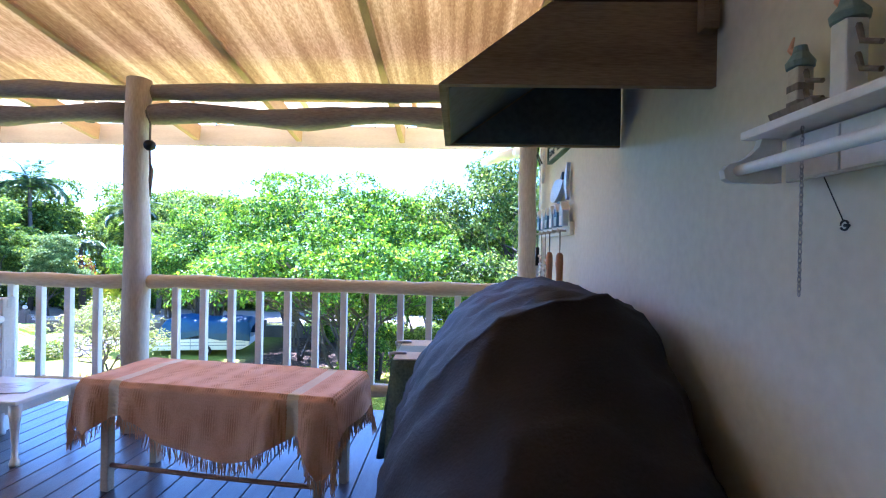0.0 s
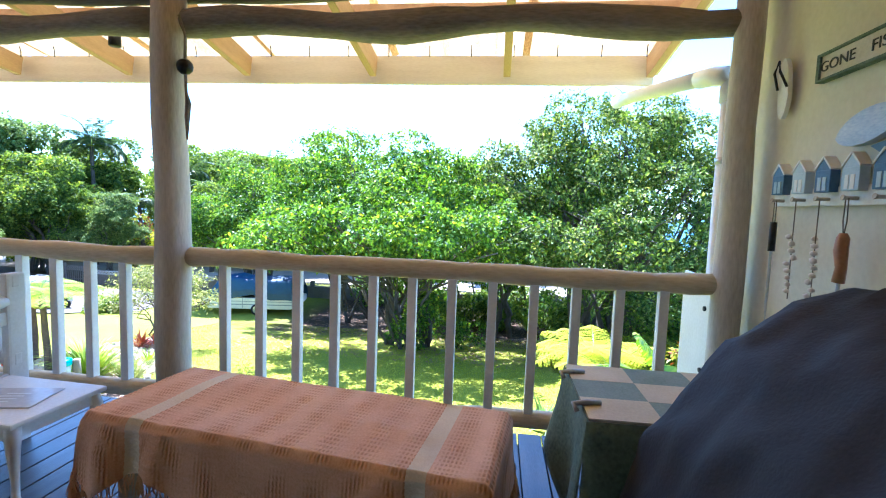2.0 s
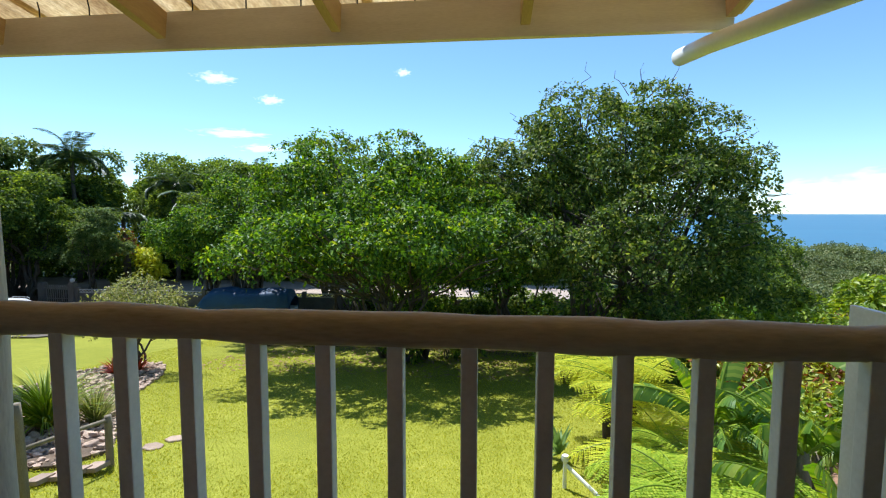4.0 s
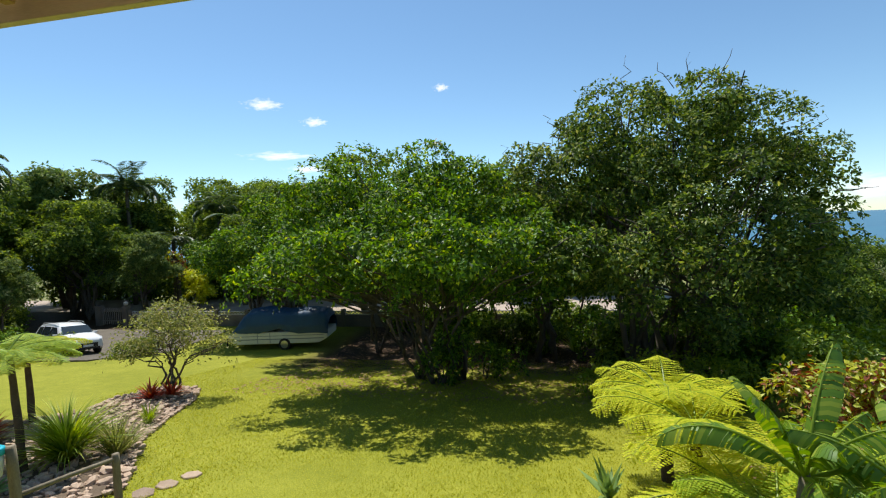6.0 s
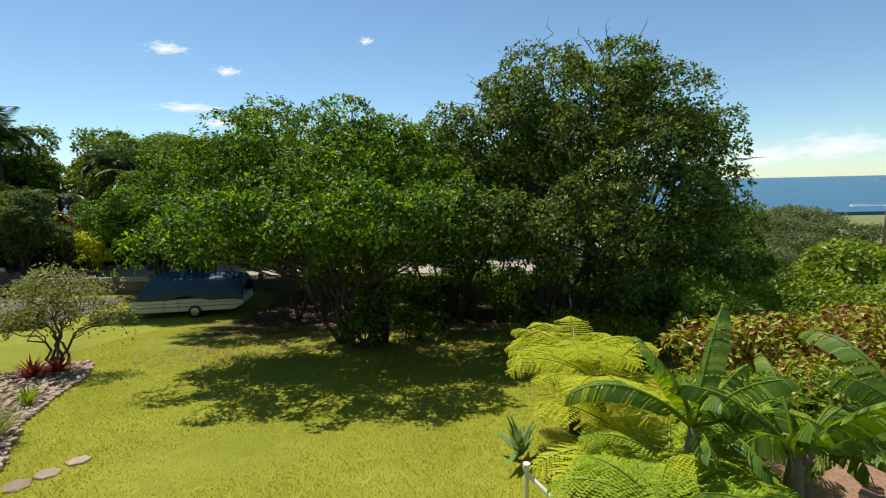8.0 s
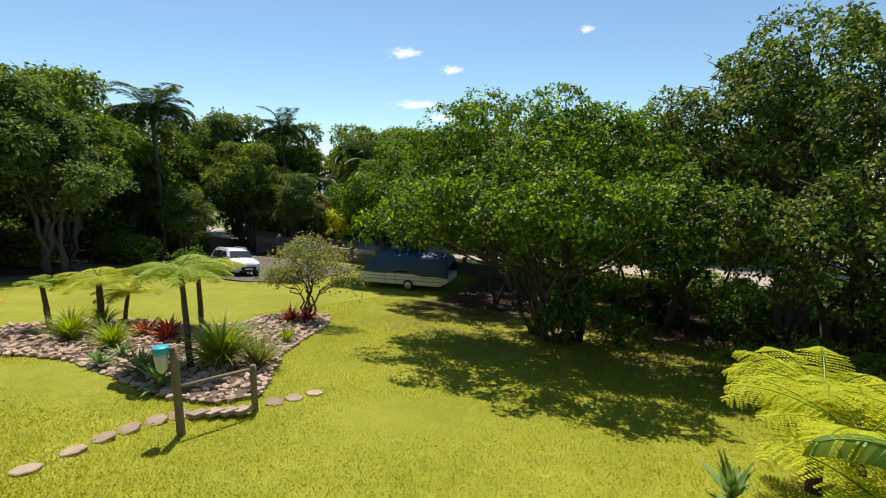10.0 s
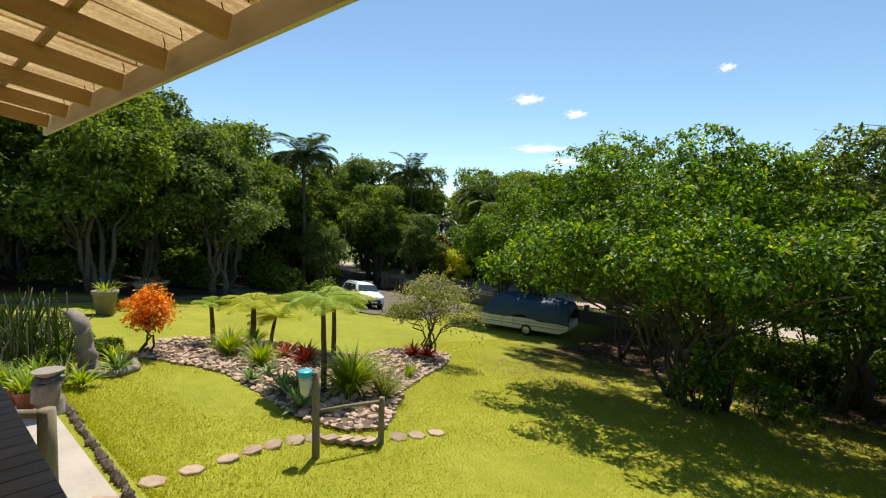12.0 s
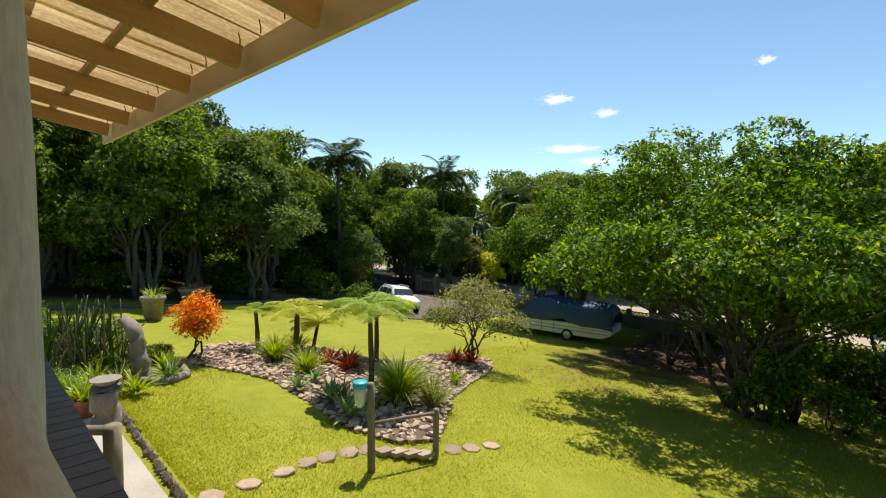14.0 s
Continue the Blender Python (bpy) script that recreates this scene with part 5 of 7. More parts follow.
    for k in range(6):
        y = 0.305 - 0.122 * k
        mt = M_BLUEHUT if k % 2 == 0 else M_PALEHUT
        hut = part("beach_hut", box(bmesh.new(), (0.03, 0.072, 0.07), (-0.024, y, 0.052), None, 0.002), mt, r, "navy hut" if k % 2 == 0 else "pale blue hut")
        bm = bmesh.new()
        prism(bm, [(-0.036, 0.0872), (0.0, 0.126), (0.036, 0.0872)], -0.015, 0.015, Matrix(((0, 1, 0, -0.024), (1, 0, 0, y), (0, 0, 1, 0), (0, 0, 0, 1))))
        part("gable", bm, mt, hut)
        bm = bmesh.new()
        for sg in (-1, 1):
            box(bm, (0.036, 0.055, 0.006), (-0.024, y + sg * 0.020, 0.110), (-sg * 47, 0, 0))
        part("roof_trim", bm, M_WHITE, hut, "white roof edge")
        bm = bmesh.new()
        for sg in (-1, 1):
            span(bm, (-0.041, y + sg * 0.012 - 0.008, 0.022), (-0.039, y + sg * 0.012 + 0.008, 0.065))
        part("hut_front", bm, M_WHITE if k % 2 else M_PALEHUT, hut)
        bm = bmesh.new()
        tube(bm, [(-0.012, y, -0.005), (-0.045, y, -0.005), (-0.055, y, -0.003)], [0.006, 0.006, 0.009], 8)
        part("peg", bm, M_BENCHLEG, r)
    # what hangs from the pegs
    def hung(k):
        return X - 0.052, 3.08 + 0.305 - 0.122 * k
    for k, nm, lab in ((0, "knife_sharpener", "black knife sharpener with wooden grip hanging from a peg"), (3, "knife", "knife with brown wooden handle hanging by a cord"), (5, "knife", "knife with brown wooden handle hanging by a cord")):
        x, y = hung(k)
        o = thing(nm, pose(x, y, 1.345), lab, "knife" if nm == "knife" else "sharpener", "hanging knives" if nm == "knife" else "")
        bm = bmesh.new()
        tube(bm, [(0, 0.006, 0.01), (0, 0.008, -0.06), (0, 0.0, -0.11)], 0.002, 5)
        tube(bm, [(0, -0.006, 0.01), (0, -0.008, -0.06), (0, 0.0, -0.11)], 0.002, 5)
        part("cord", bm, M_ROPE, o, "thin dark cord")
        bm = bmesh.new()
        if nm == "knife":
            tube(bm, [(0, 0, -0.095), (0, 0, -0.11), (0, 0.004, -0.15), (0, -0.004, -0.20), (0, 0.002, -0.245)], [0.010, 0.017, 0.019, 0.015, 0.017], 10)
        else:
            tube(bm, [(0, 0, -0.07), (0, 0, -0.18)], [0.012, 0.012], 10)
        part("handle", bm, M_WOODH if nm == "knife" else M_DARKMETAL, o, "", True)
        bm = bmesh.new()
        tube(bm, [(0, 0, -0.24 if nm == "knife" else -0.18), (0, 0.002, -0.40), (0, 0.0, -0.46)], [0.006, 0.005, 0.001], 6)
        part("blade", bm, M_STEEL, o)
    for k in (1, 2):
        x, y = hung(k)
        o = thing("shell_string", pose(x, y, 1.345), "string of small pale seashells hanging from a peg", "shell string", "shell strings")
        bm = bmesh.new()
        tube(bm, [(0, 0, 0.01), (0.002, 0.003, -0.14), (0, -0.004, -0.34)], 0.002, 5)
        part("string", bm, M_ROPE, o)
        rg = random.Random(k)
        for j in range(9):
            bm = bmesh.new()
            bmesh.ops.create_icosphere(bm, subdivisions=1, radius=1, matrix=Matrix.Translation((rg.uniform(-0.008, 0.004), rg.uniform(-0.013, 0.013), -0.12 - 0.024 * j)) @ Matrix.Diagonal((0.011, rg.uniform(0.010, 0.019), rg.uniform(0.009, 0.014), 1)))
            part("shell", bm, M_SHELL, o, "", True)


wall_decor()

# rope and float on the post, hooks, lamp
o = thing("rope_with_float", pose(-2.175, 3.60, 2.0), "dark round float with knotted rope hung on the post", "float")
bm = bmesh.new()
bmesh.ops.create_icosphere(bm, subdivisions=2, radius=0.038, matrix=Matrix.Translation((0.01, -0.01, -0.10)))
part("float", bm, M_DARKMETAL, o, "dark round float", True)
bm = bmesh.new()
tube(bm, [(-0.01, -0.02, 0.13), (0.02, -0.02, 0.04), (0.012, -0.012, -0.10), (0.02, -0.015, -0.22), (0.03, -0.015, -0.27), (0.022, -0.012, -0.33), (0.02, -0.01, -0.44)], [0.006, 0.006, 0.007, 0.007, 0.014, 0.013, 0.004], 7)
part("rope", bm, M_ROPE, o, "frayed dark rope")
o = thing("eave_lamp", pose(-3.1, 4.25, 2.36), "small cream and black spotlight fixed under the eave", "lamp")
bm = bmesh.new()
lathe(bm, [(0.03, 0.03), (0.045, 0.0), (0.048, -0.05), (0.04, -0.06)], 14)
part("housing", bm, M_CLOTHC, o, "cream lamp housing", True)
bm = bmesh.new()
lathe(bm, [(0.034, -0.06), (0.036, -0.14), (0.03, -0.145)], 14)
part("hood", bm, M_DARKMETAL, o, "black lamp hood", True)


# ---- trees ----
tree("tree", pose(-5.3, 20.0, gz(0, 20) - 0.1), [
    (0.90, -1.20, 6.80, 2.10, 2.20, 1.55), (-1.60, -0.80, 6.90, 2.00, 2.10, 1.55), (-2.80, -0.30, 6.60, 1.50, 1.70, 1.20), (2.70, -0.60, 6.35, 1.90, 2.00, 1.55), (-3.00, -1.00, 5.40, 1.80, 2.00, 1.30),
    (-1.30, -3.10, 5.30, 1.90, 1.70, 1.40), (1.70, -3.00, 5.55, 2.20, 1.70, 1.45), (3.60, -1.60, 5.20, 1.80, 1.90, 1.35), (-3.10, -2.10, 4.35, 1.40, 1.40, 0.95),
    (0.50, -3.30, 4.55, 1.80, 1.30, 0.95), (-0.20, 1.50, 5.80, 3.20, 2.20, 2.00), (-2.00, -2.90, 4.25, 1.40, 1.30, 0.90), (0.30, -0.60, 4.60, 2.20, 1.60, 1.10),
    (-1.30, -4.90, 4.85, 1.25, 1.20, 0.75), (0.50, -5.20, 5.00, 1.35, 1.25, 0.80), (2.30, -4.90, 4.95, 1.35, 1.25, 0.80), (3.90, -4.30, 4.80, 1.25, 1.25, 0.80), (4.90, -2.40, 4.70, 1.40, 1.50, 1.00), (-2.70, -4.10, 4.30, 1.05, 1.20, 0.75),
    (-0.60, -1.20, 3.85, 1.50, 1.20, 0.75), (2.30, -0.40, 3.90, 1.60, 1.30, 0.85), (2.60, -2.00, 3.85, 1.30, 1.10, 0.80), (1.50, 1.30, 2.70, 1.40, 1.20, 0.90), (0.10, 0.90, 3.00, 1.20, 1.00, 0.80)],
    66000, 0.150, G_TREE, 3, [(0.4, 0.4, 0), (1.1, -0.3, 0), (2.0, 0.5, 0), (1.3, 1.5, 0)], "broad dark-green glossy-leaved tree shading the lawn", rtr=0.08, clump=0.36, per=56, shell=0.74, lobed=9)
tree("tree", pose(4.3, 21.0, gz(0, 21.0) - 0.5), [
    (-0.55, -1.0, 9.10, 2.15, 2.4, 1.70), (-2.60, -0.8, 7.60, 1.80, 2.1, 1.60), (1.60, -0.6, 8.60, 2.00, 2.2, 1.60), (3.00, -0.5, 6.90, 1.80, 2.0, 1.70),
    (-3.60, -1.2, 5.58, 1.70, 2.1, 1.55), (-0.38, -2.6, 6.52, 2.24, 1.8, 1.90), (1.90, -2.4, 5.31, 2.00, 1.7, 1.80), (-1.89, -2.6, 4.09, 1.80, 1.6, 1.40),
    (3.25, -1.2, 4.29, 1.50, 1.7, 1.35), (0.63, -2.6, 3.36, 1.80, 1.4, 1.20), (-0.21, 1.6, 6.04, 3.27, 2.4, 2.80), (-3.10, -3.9, 5.10, 1.50, 1.5, 1.00), (-1.20, -4.3, 5.40, 1.50, 1.3, 1.00), (0.30, -0.8, 9.75, 1.70, 1.8, 1.20), (-3.20, -0.4, 8.40, 1.50, 1.7, 1.10), (-4.60, 0.2, 7.00, 1.50, 1.6, 1.20), (2.60, -0.4, 8.60, 1.40, 1.6, 1.10), (-3.30, -0.6, 9.00, 1.40, 1.6, 0.95), (-1.90, -0.6, 9.95, 1.40, 1.6, 0.95), (-4.90, 0.1, 8.10, 1.30, 1.5, 0.95), (-6.00, 0.4, 7.50, 1.30, 1.5, 0.95), (3.60, -0.3, 8.10, 1.30, 1.5, 1.00), (3.60, 0.5, 5.60, 1.60, 1.6, 1.30), (1.00, 1.2, 4.90, 1.80, 1.6, 1.20)],
    86000, 0.148, G_BIG, 5, [(0.0, 0.5, 0), (1.2, 1.0, 0), (-1.4, 0.8, 0), (2.6, 0.2, 0)], "tall spreading olive-green tree with bare twigs on top", rtr=0.13, twigs=150, clump=0.36, per=56, shell=0.72, lobed=9)
tree("tree", pose(-0.6, 24.5, gz(0, 24.5)), [
    (0, 0, 6.7, 2.4, 2.2, 1.7), (-1.8, -0.4, 5.4, 2.0, 2.0, 1.6), (1.6, -0.8, 5.2, 2.0, 1.8, 1.5), (0, -1.2, 4.0, 2.2, 1.4, 1.2), (3.2, 0.4, 6.6, 2.2, 2, 1.7)],
    30000, 0.18, G_TREE, 8, [(0, 0.4, 0), (0.8, 0.6, 0)], "bright-green tree filling the gap between two larger ones", rtr=0.13, clump=0.45, per=62, lobed=7)
tree("tree", pose(-17.4, 31.4, gz(0, 31.4)), [
    (0.4, -0.8, 7.2, 2.3, 2.2, 1.5), (-2.0, -1.6, 5.5, 2.1, 2.0, 1.4), (0.4, -1.9, 5.4, 2.1, 2.0, 1.4), (2.6, -1.9, 5.5, 2.1, 2.0, 1.4), (4.4, -2.0, 5.0, 1.8, 1.9, 1.2), (3.0, -0.4, 6.7, 2.0, 2.0, 1.4), (0.4, 1.2, 5.6, 2.8, 2.0, 1.8), (-1.6, -2.8, 4.2, 1.6, 1.4, 0.9)],
    40000, 0.20, G_TREE, 9, [(0, 0.4, 0), (0.6, 0.3, 0)], "dark leafy tree overhanging the parked caravan", rtr=0.15, clump=0.5, per=62, lobed=7)

# mostly hidden extra canopy, set to cast shade on the litter and lawn
tree("tree", pose(-9.2, 26.0, -5.3), [
    (0, 0, 5.6, 2.4, 2.2, 1.4), (-2.2, 0.4, 4.9, 1.9, 2.0, 1.2), (2.4, 0.6, 5.6, 2.2, 2.2, 1.4), (0.6, -2.2, 4.6, 1.9, 1.6, 1.0), (-1.4, 2.4, 5.0, 2.0, 2.0, 1.3), (2.6, 3.2, 5.6, 2.4, 2.2, 1.5), (4.6, 1.6, 5.4, 2.2, 2.2, 1.4), (-3.5, -1.2, 4.7, 1.6, 1.6, 0.9), (-2.0, -3.0, 4.7, 1.5, 1.4, 0.9)],
    38000, 0.18, G_TREE, 10, [(0.4, 0.6, 0), (1.6, 1.4, 0), (3.0, 0.6, 0)], "dark leafy tree added behind the broad tree to widen its shade", rtr=0.08, clump=0.45, per=60, lobed=7)

# invented tree behind the others; its crown darkens the ground by the wall
tree("tree", pose(-3.4, 29.0, -5.3), [
    (0, 0, 5.8, 2.4, 2.2, 1.4), (-2.4, -0.6, 5.2, 2.0, 2.0, 1.2), (2.4, -0.4, 5.4, 2.2, 2.2, 1.3), (0.4, -2.4, 5.0, 2.0, 1.6, 1.0), (4.6, 0.2, 5.2, 2.2, 2.0, 1.3), (6.4, -1.6, 5.0, 2.0, 2.0, 1.2)],
    26000, 0.20, G_TREE, 12, [(0.4, 0.6, 0), (2.6, 0.4, 0), (4.8, 0.2, 0)], "hidden leafy tree added to shade the litter and boundary wall", rtr=0.08, clump=0.5, per=60, lobed=7)

# woodland prototypes
WOOD = [
    tree("woodland_tree", pose(-38, 8, gz(0, 8)), [(0, 0, 9.2, 3.0, 3.0, 2.3), (-2.0, 0.8, 7.2, 2.6, 2.6, 2.2), (2.1, -0.8, 7.0, 2.6, 2.6, 2.2), (0.6, 2.0, 5.6, 2.5, 2.4, 2.0), (0.8, -2.2, 5.2, 2.4, 2.2, 1.9), (-1.6, -1.8, 4.0, 2.0, 2.0, 1.6)],
         26000, 0.30, G_BACK, 21, [(0, 0, 0), (0.7, 0.4, 0)], "tall dark woodland tree beyond the drive", "tree", "woodland beyond the garden", rtr=0.17, clump=0.7, lobed=7, per=90),
    tree("woodland_tree", pose(-42, 16, gz(0, 16)), [(0, 0, 9.8, 2.7, 2.7, 2.0), (-1.9, -0.6, 8.4, 2.3, 2.3, 1.8), (1.9, 0.6, 7.6, 2.5, 2.5, 2.0), (0.3, -1.8, 6.0, 2.3, 2.1, 1.7), (-0.8, 1.8, 5.6, 2.2, 2.1, 1.7)],
         22000, 0.30, G_BACKY, 22, [(0, 0, 0), (-0.6, 0.3, 0)], "lighter-green woodland tree with thin branches", "tree", "woodland beyond the garden", rtr=0.16, clump=0.7, lobed=7, per=80, twigs=40),
]
rgw = random.Random(4)
for x, y, s, k in [(13.6, 28.6, 0.50, 0), (11.2, 26.0, 0.45, 0), (-29.8, 10, 0.95, 0), (-29.3, 3.0, 0.95, 0), (-30.5, 16.5, 0.9, 1), (-31.5, 0, 1.08, 0), (-40, 3.5, 1.15, 1), (-33, 13.5, 0.98, 0), (-35.5, 20, 1.0, 0), (-44, 12, 1.4, 1), (-46, 25, 1.25, 0), (-45, 6, 1.4, 1), (-44, 33, 1.1, 0), (-50, 19, 1.35, 1),
                   (-39, 37, 0.9, 0), (-33, 50, 1.0, 1), (-27, 48, 0.95, 0), (-34, 56, 1.05, 0), (-20, 50, 0.95, 0), (-41, 46, 1.05, 0), (-50, 40, 1.1, 1), (-13, 49, 0.9, 0), (-6, 51, 0.85, 1), (2, 49, 0.85, 0), (9, 47, 0.75, 1),
                   (-31, -6, 1.1, 1), (-55, 30, 1.25, 0), (-23, 54, 1.0, 1), (-41, 28, 1.05, 0), (-48, 48, 1.1, 0), (-32.5, 6.5, 1.0, 0), (-58, 8, 1.5, 0), (-56, 18, 1.5, 1), (-17, 54, 1.05, 0), (-10, 55, 1.0, 1), (-30, 52, 1.1, 0), (-24.5, 50, 1.0, 0), (-37, 53, 1.1, 0), (-3, 54, 0.95, 0), (6, 53, 0.85, 0), (-44, 40, 1.15, 1), (-31, 46, 0.95, 0), (-26, 45.5, 0.85, 1), (-21, 46.5, 0.9, 0), (-16.5, 46, 0.9, 1), (-17.8, 35.2, 0.92, 0), (-12.2, 35.6, 0.95, 0), (-22, 36.5, 0.75, 0), (-34.5, 27.2, 0.5, 1), (-36.5, 35.5, 0.85, 0), (-31.5, 35.8, 0.62, 1)]:
    copy_thing(WOOD[k], Matrix.Translation((x, y, gz(x, y) - 0.1)) @ Euler((0, 0, rgw.uniform(0, 6.28))).to_matrix().to_4x4() @ Matrix.Diagonal((s, s, s * rgw.uniform(0.92, 1.08), 1)))


# undergrowth
def bush(name, m, blobs, n, size, material, seed, label, category="bush", group="", clump=0.4, stems=3, per=60, shell=0.45):
    ob = thing(name, m, label, category, group)
    bm = bmesh.new()
    rg = random.Random(seed)
    for b in blobs:
        for k in range(stems):
            limb(bm, (b[0] * 0.3 + rg.uniform(-0.1, 0.1), b[1] * 0.3 + rg.uniform(-0.1, 0.1), -0.1), (b[0] + rg.uniform(-0.4, 0.4) * b[3], b[1] + rg.uniform(-0.4, 0.4) * b[4], b[2] + 0.3 * b[5]), 0.03, 0.01, seed + k, 4, 0.12, 5)
    part("branchwork", bm, M_BARK, ob, "", True)
    v, f = crown(blobs, n, size, seed, per, clump, shell)
    raw("foliage", v, f, material, ob)
    return ob


UNDER = [
    bush("undergrowth_bush", pose(-2.0, 27.5, -5.26), [(0, 0, 0.9, 1.6, 1.3, 0.9), (1.4, 0.3, 0.7, 1.2, 1.1, 0.7), (-1.3, 0.2, 0.8, 1.2, 1.1, 0.8)], 5000, 0.20, G_BACK, 31, "dark leafy undergrowth by the boundary wall", "bush", "undergrowth along the wall"),
    bush("undergrowth_bush", pose(2.2, 26.0, -5.2), [(0, 0, 1.1, 1.3, 1.2, 1.1), (1.0, -0.2, 0.7, 1.0, 0.9, 0.7)], 3600, 0.20, G_TREE, 32, "green leafy undergrowth beneath the trees", "bush", "undergrowth along the wall"),
]
for x, y, s, k in [(-5.5, 30.5, 0.9, 0), (1.0, 30.5, 1.1, 0), (5, 28, 1.3, 1), (7.5, 27, 1.5, 0), (8.5, 23.5, 1.3, 1), (4.0, 25.5, 1.2, 0), (10, 29.5, 1.6, 0), (-9, 31.5, 0.8, 1), (6.2, 20.2, 1.0, 1), (8.2, 20.6, 1.1, 0),
                   (-33, 10, 0.9, 0), (-34, 4, 1.0, 1), (-35, 16, 1.1, 0), (-34, 23, 1.1, 0), (-36, -1, 1.0, 0), (-38, 30, 1.3, 0), (-43, 18, 1.6, 0), (-42, 9, 1.6, 1), (-42, 1, 1.6, 0), (-46, 31, 1.7, 0), (-40, 25, 1.4, 1),
                   (-30, 47, 1.8, 0), (-22, 47, 1.8, 1), (-14, 47.5, 1.8, 0), (-38, 47, 1.8, 1), (-6, 48, 1.7, 0), (3, 47.5, 1.8, 1), (-26, 24.2, 0.65, 0), (-28.5, 23.2, 0.7, 1), (-21.5, 24.4, 0.5, 0)] + [(-51 + 2 * (k % 2), -8 + 5.2 * k, 2.3 + 0.3 * (k % 3), k % 2) for k in range(9)] + [(-46 + 6 * k, 45.9 + k % 2, 2.0, k % 2) for k in range(8)]:
    copy_thing(UNDER[k], Matrix.Translation((x, y, gz(x, y))) @ Euler((0, 0, rgw.uniform(0, 6.28))).to_matrix().to_4x4() @ Matrix.Diagonal((s, s, s, 1)))


# ---- garden ----
def on(x, y, dz=0.0):
    return Matrix.Translation((x, y, gz(x, y) + dz))


# rock garden bed: a star-shaped patch of soil with stones
BED = [(-15.0, 7.85), (-13.5, 8.75), (-12.7, 9.05), (-10.9, 9.0), (-9.1, 8.85), (-7.95, 9.2), (-7.6, 10.0), (-8.3, 10.9), (-9.4, 12.2), (-10.4, 14.2), (-11.1, 16.0), (-12.3, 17.6), (-13.6, 17.6), (-13.9, 16.0), (-13.2, 14.2), (-14.2, 13.0), (-16.0, 12.4), (-17.2, 11.0), (-17.0, 9.0)]


def inside(x, y, poly):
    c = False
    for (x0, y0), (x1, y1) in zip(poly, poly[1:] + poly[:1]):
        if (y0 > y) != (y1 > y) and x < (x1 - x0) * (y - y0) / (y1 - y0) + x0:
            c = not c
    return c


bm = bmesh.new()
top = [bm.verts.new((x, y, gz(x, y) + 0.05)) for x, y in BED]
low = [bm.verts.new((x, y, gz(x, y) - 0.1)) for x, y in BED]
bm.faces.new(top)
for i in range(len(BED)):
    bm.faces.new((top[i], low[i], low[(i + 1) % len(BED)], top[(i + 1) % len(BED)]))
bmesh.ops.triangulate(bm, faces=bm.faces[:])
bmesh.ops.recalc_face_normals(bm, faces=bm.faces)
bed = part("rock_garden_bed", bm, M_SOIL)
tagged(bed, "star-shaped garden bed of soil and loose tan stones", "garden bed", kind="structure")


def rock_mesh(seed, name="stone", material=None, flat=0.6):
    bm = bmesh.new()
    bmesh.ops.create_icosphere(bm, subdivisions=1, radius=1)
    rg = random.Random(seed)
    for v in bm.verts:
        v.co = v.co * rg.uniform(0.72, 1.15)
        v.co.z *= flat
    me = bpy.data.meshes.new(name)
    bm.to_mesh(me)
    bm.free()
    me.materials.append(material or M_ROCK)
    return me


ROCKS = [rock_mesh(k) for k in range(6)]
rgk = random.Random(11)
made = 0
loose = []
while made < 2000:
    x, y = rgk.uniform(-17.2, -7.5), rgk.uniform(7.8, 17.7)
    if not inside(x, y, BED):
        continue
    near = x > -13.4 and y < 13.2
    s = rgk.uniform(0.04, 0.075) if rgk.random() < 0.6 else rgk.uniform(0.07, 0.14)
    m = Matrix.Translation((x, y, gz(x, y) + 0.05 + s * 0.25)) @ Euler((rgk.uniform(-0.4, 0.4), rgk.uniform(-0.4, 0.4), rgk.uniform(0, 6.28))).to_matrix().to_4x4() @ Matrix.Diagonal((s, s * rgk.uniform(0.6, 1), s, 1))
    if near and made < 440 and made % 3 != 2:
        shared("stone", ROCKS[made % 6], bed, m)
    else:
        loose.append((m, made % 6))
    made += 1
# border of larger stones
for (x0, y0), (x1, y1) in zip(BED, BED[1:] + BED[:1]):
    n = max(2, int(math.hypot(x1 - x0, y1 - y0) / 0.24))
    for k in range(n):
        x, y = x0 + (x1 - x0) * (k + rgk.random() * 0.5) / n, y0 + (y1 - y0) * (k + rgk.random() * 0.5) / n
        s = rgk.uniform(0.06, 0.14)
        loose.append((Matrix.Translation((x, y, gz(x, y) + 0.05)) @ Euler((0, 0, rgk.uniform(0, 6.28))).to_matrix().to_4x4() @ Matrix.Diagonal((s, s * 0.75, s * 0.9, 1)), k % 6))
V, F = [], []
for m, k in loose:
    o = len(V)
    V += [tuple(m @ v.co) for v in ROCKS[k].vertices]
    F += [tuple(o + i for i in p.vertices) for p in ROCKS[k].polygons]
tagged(raw("loose_stones", V, F, M_ROCK, bed), "many loose tan stones", kind="stuff")

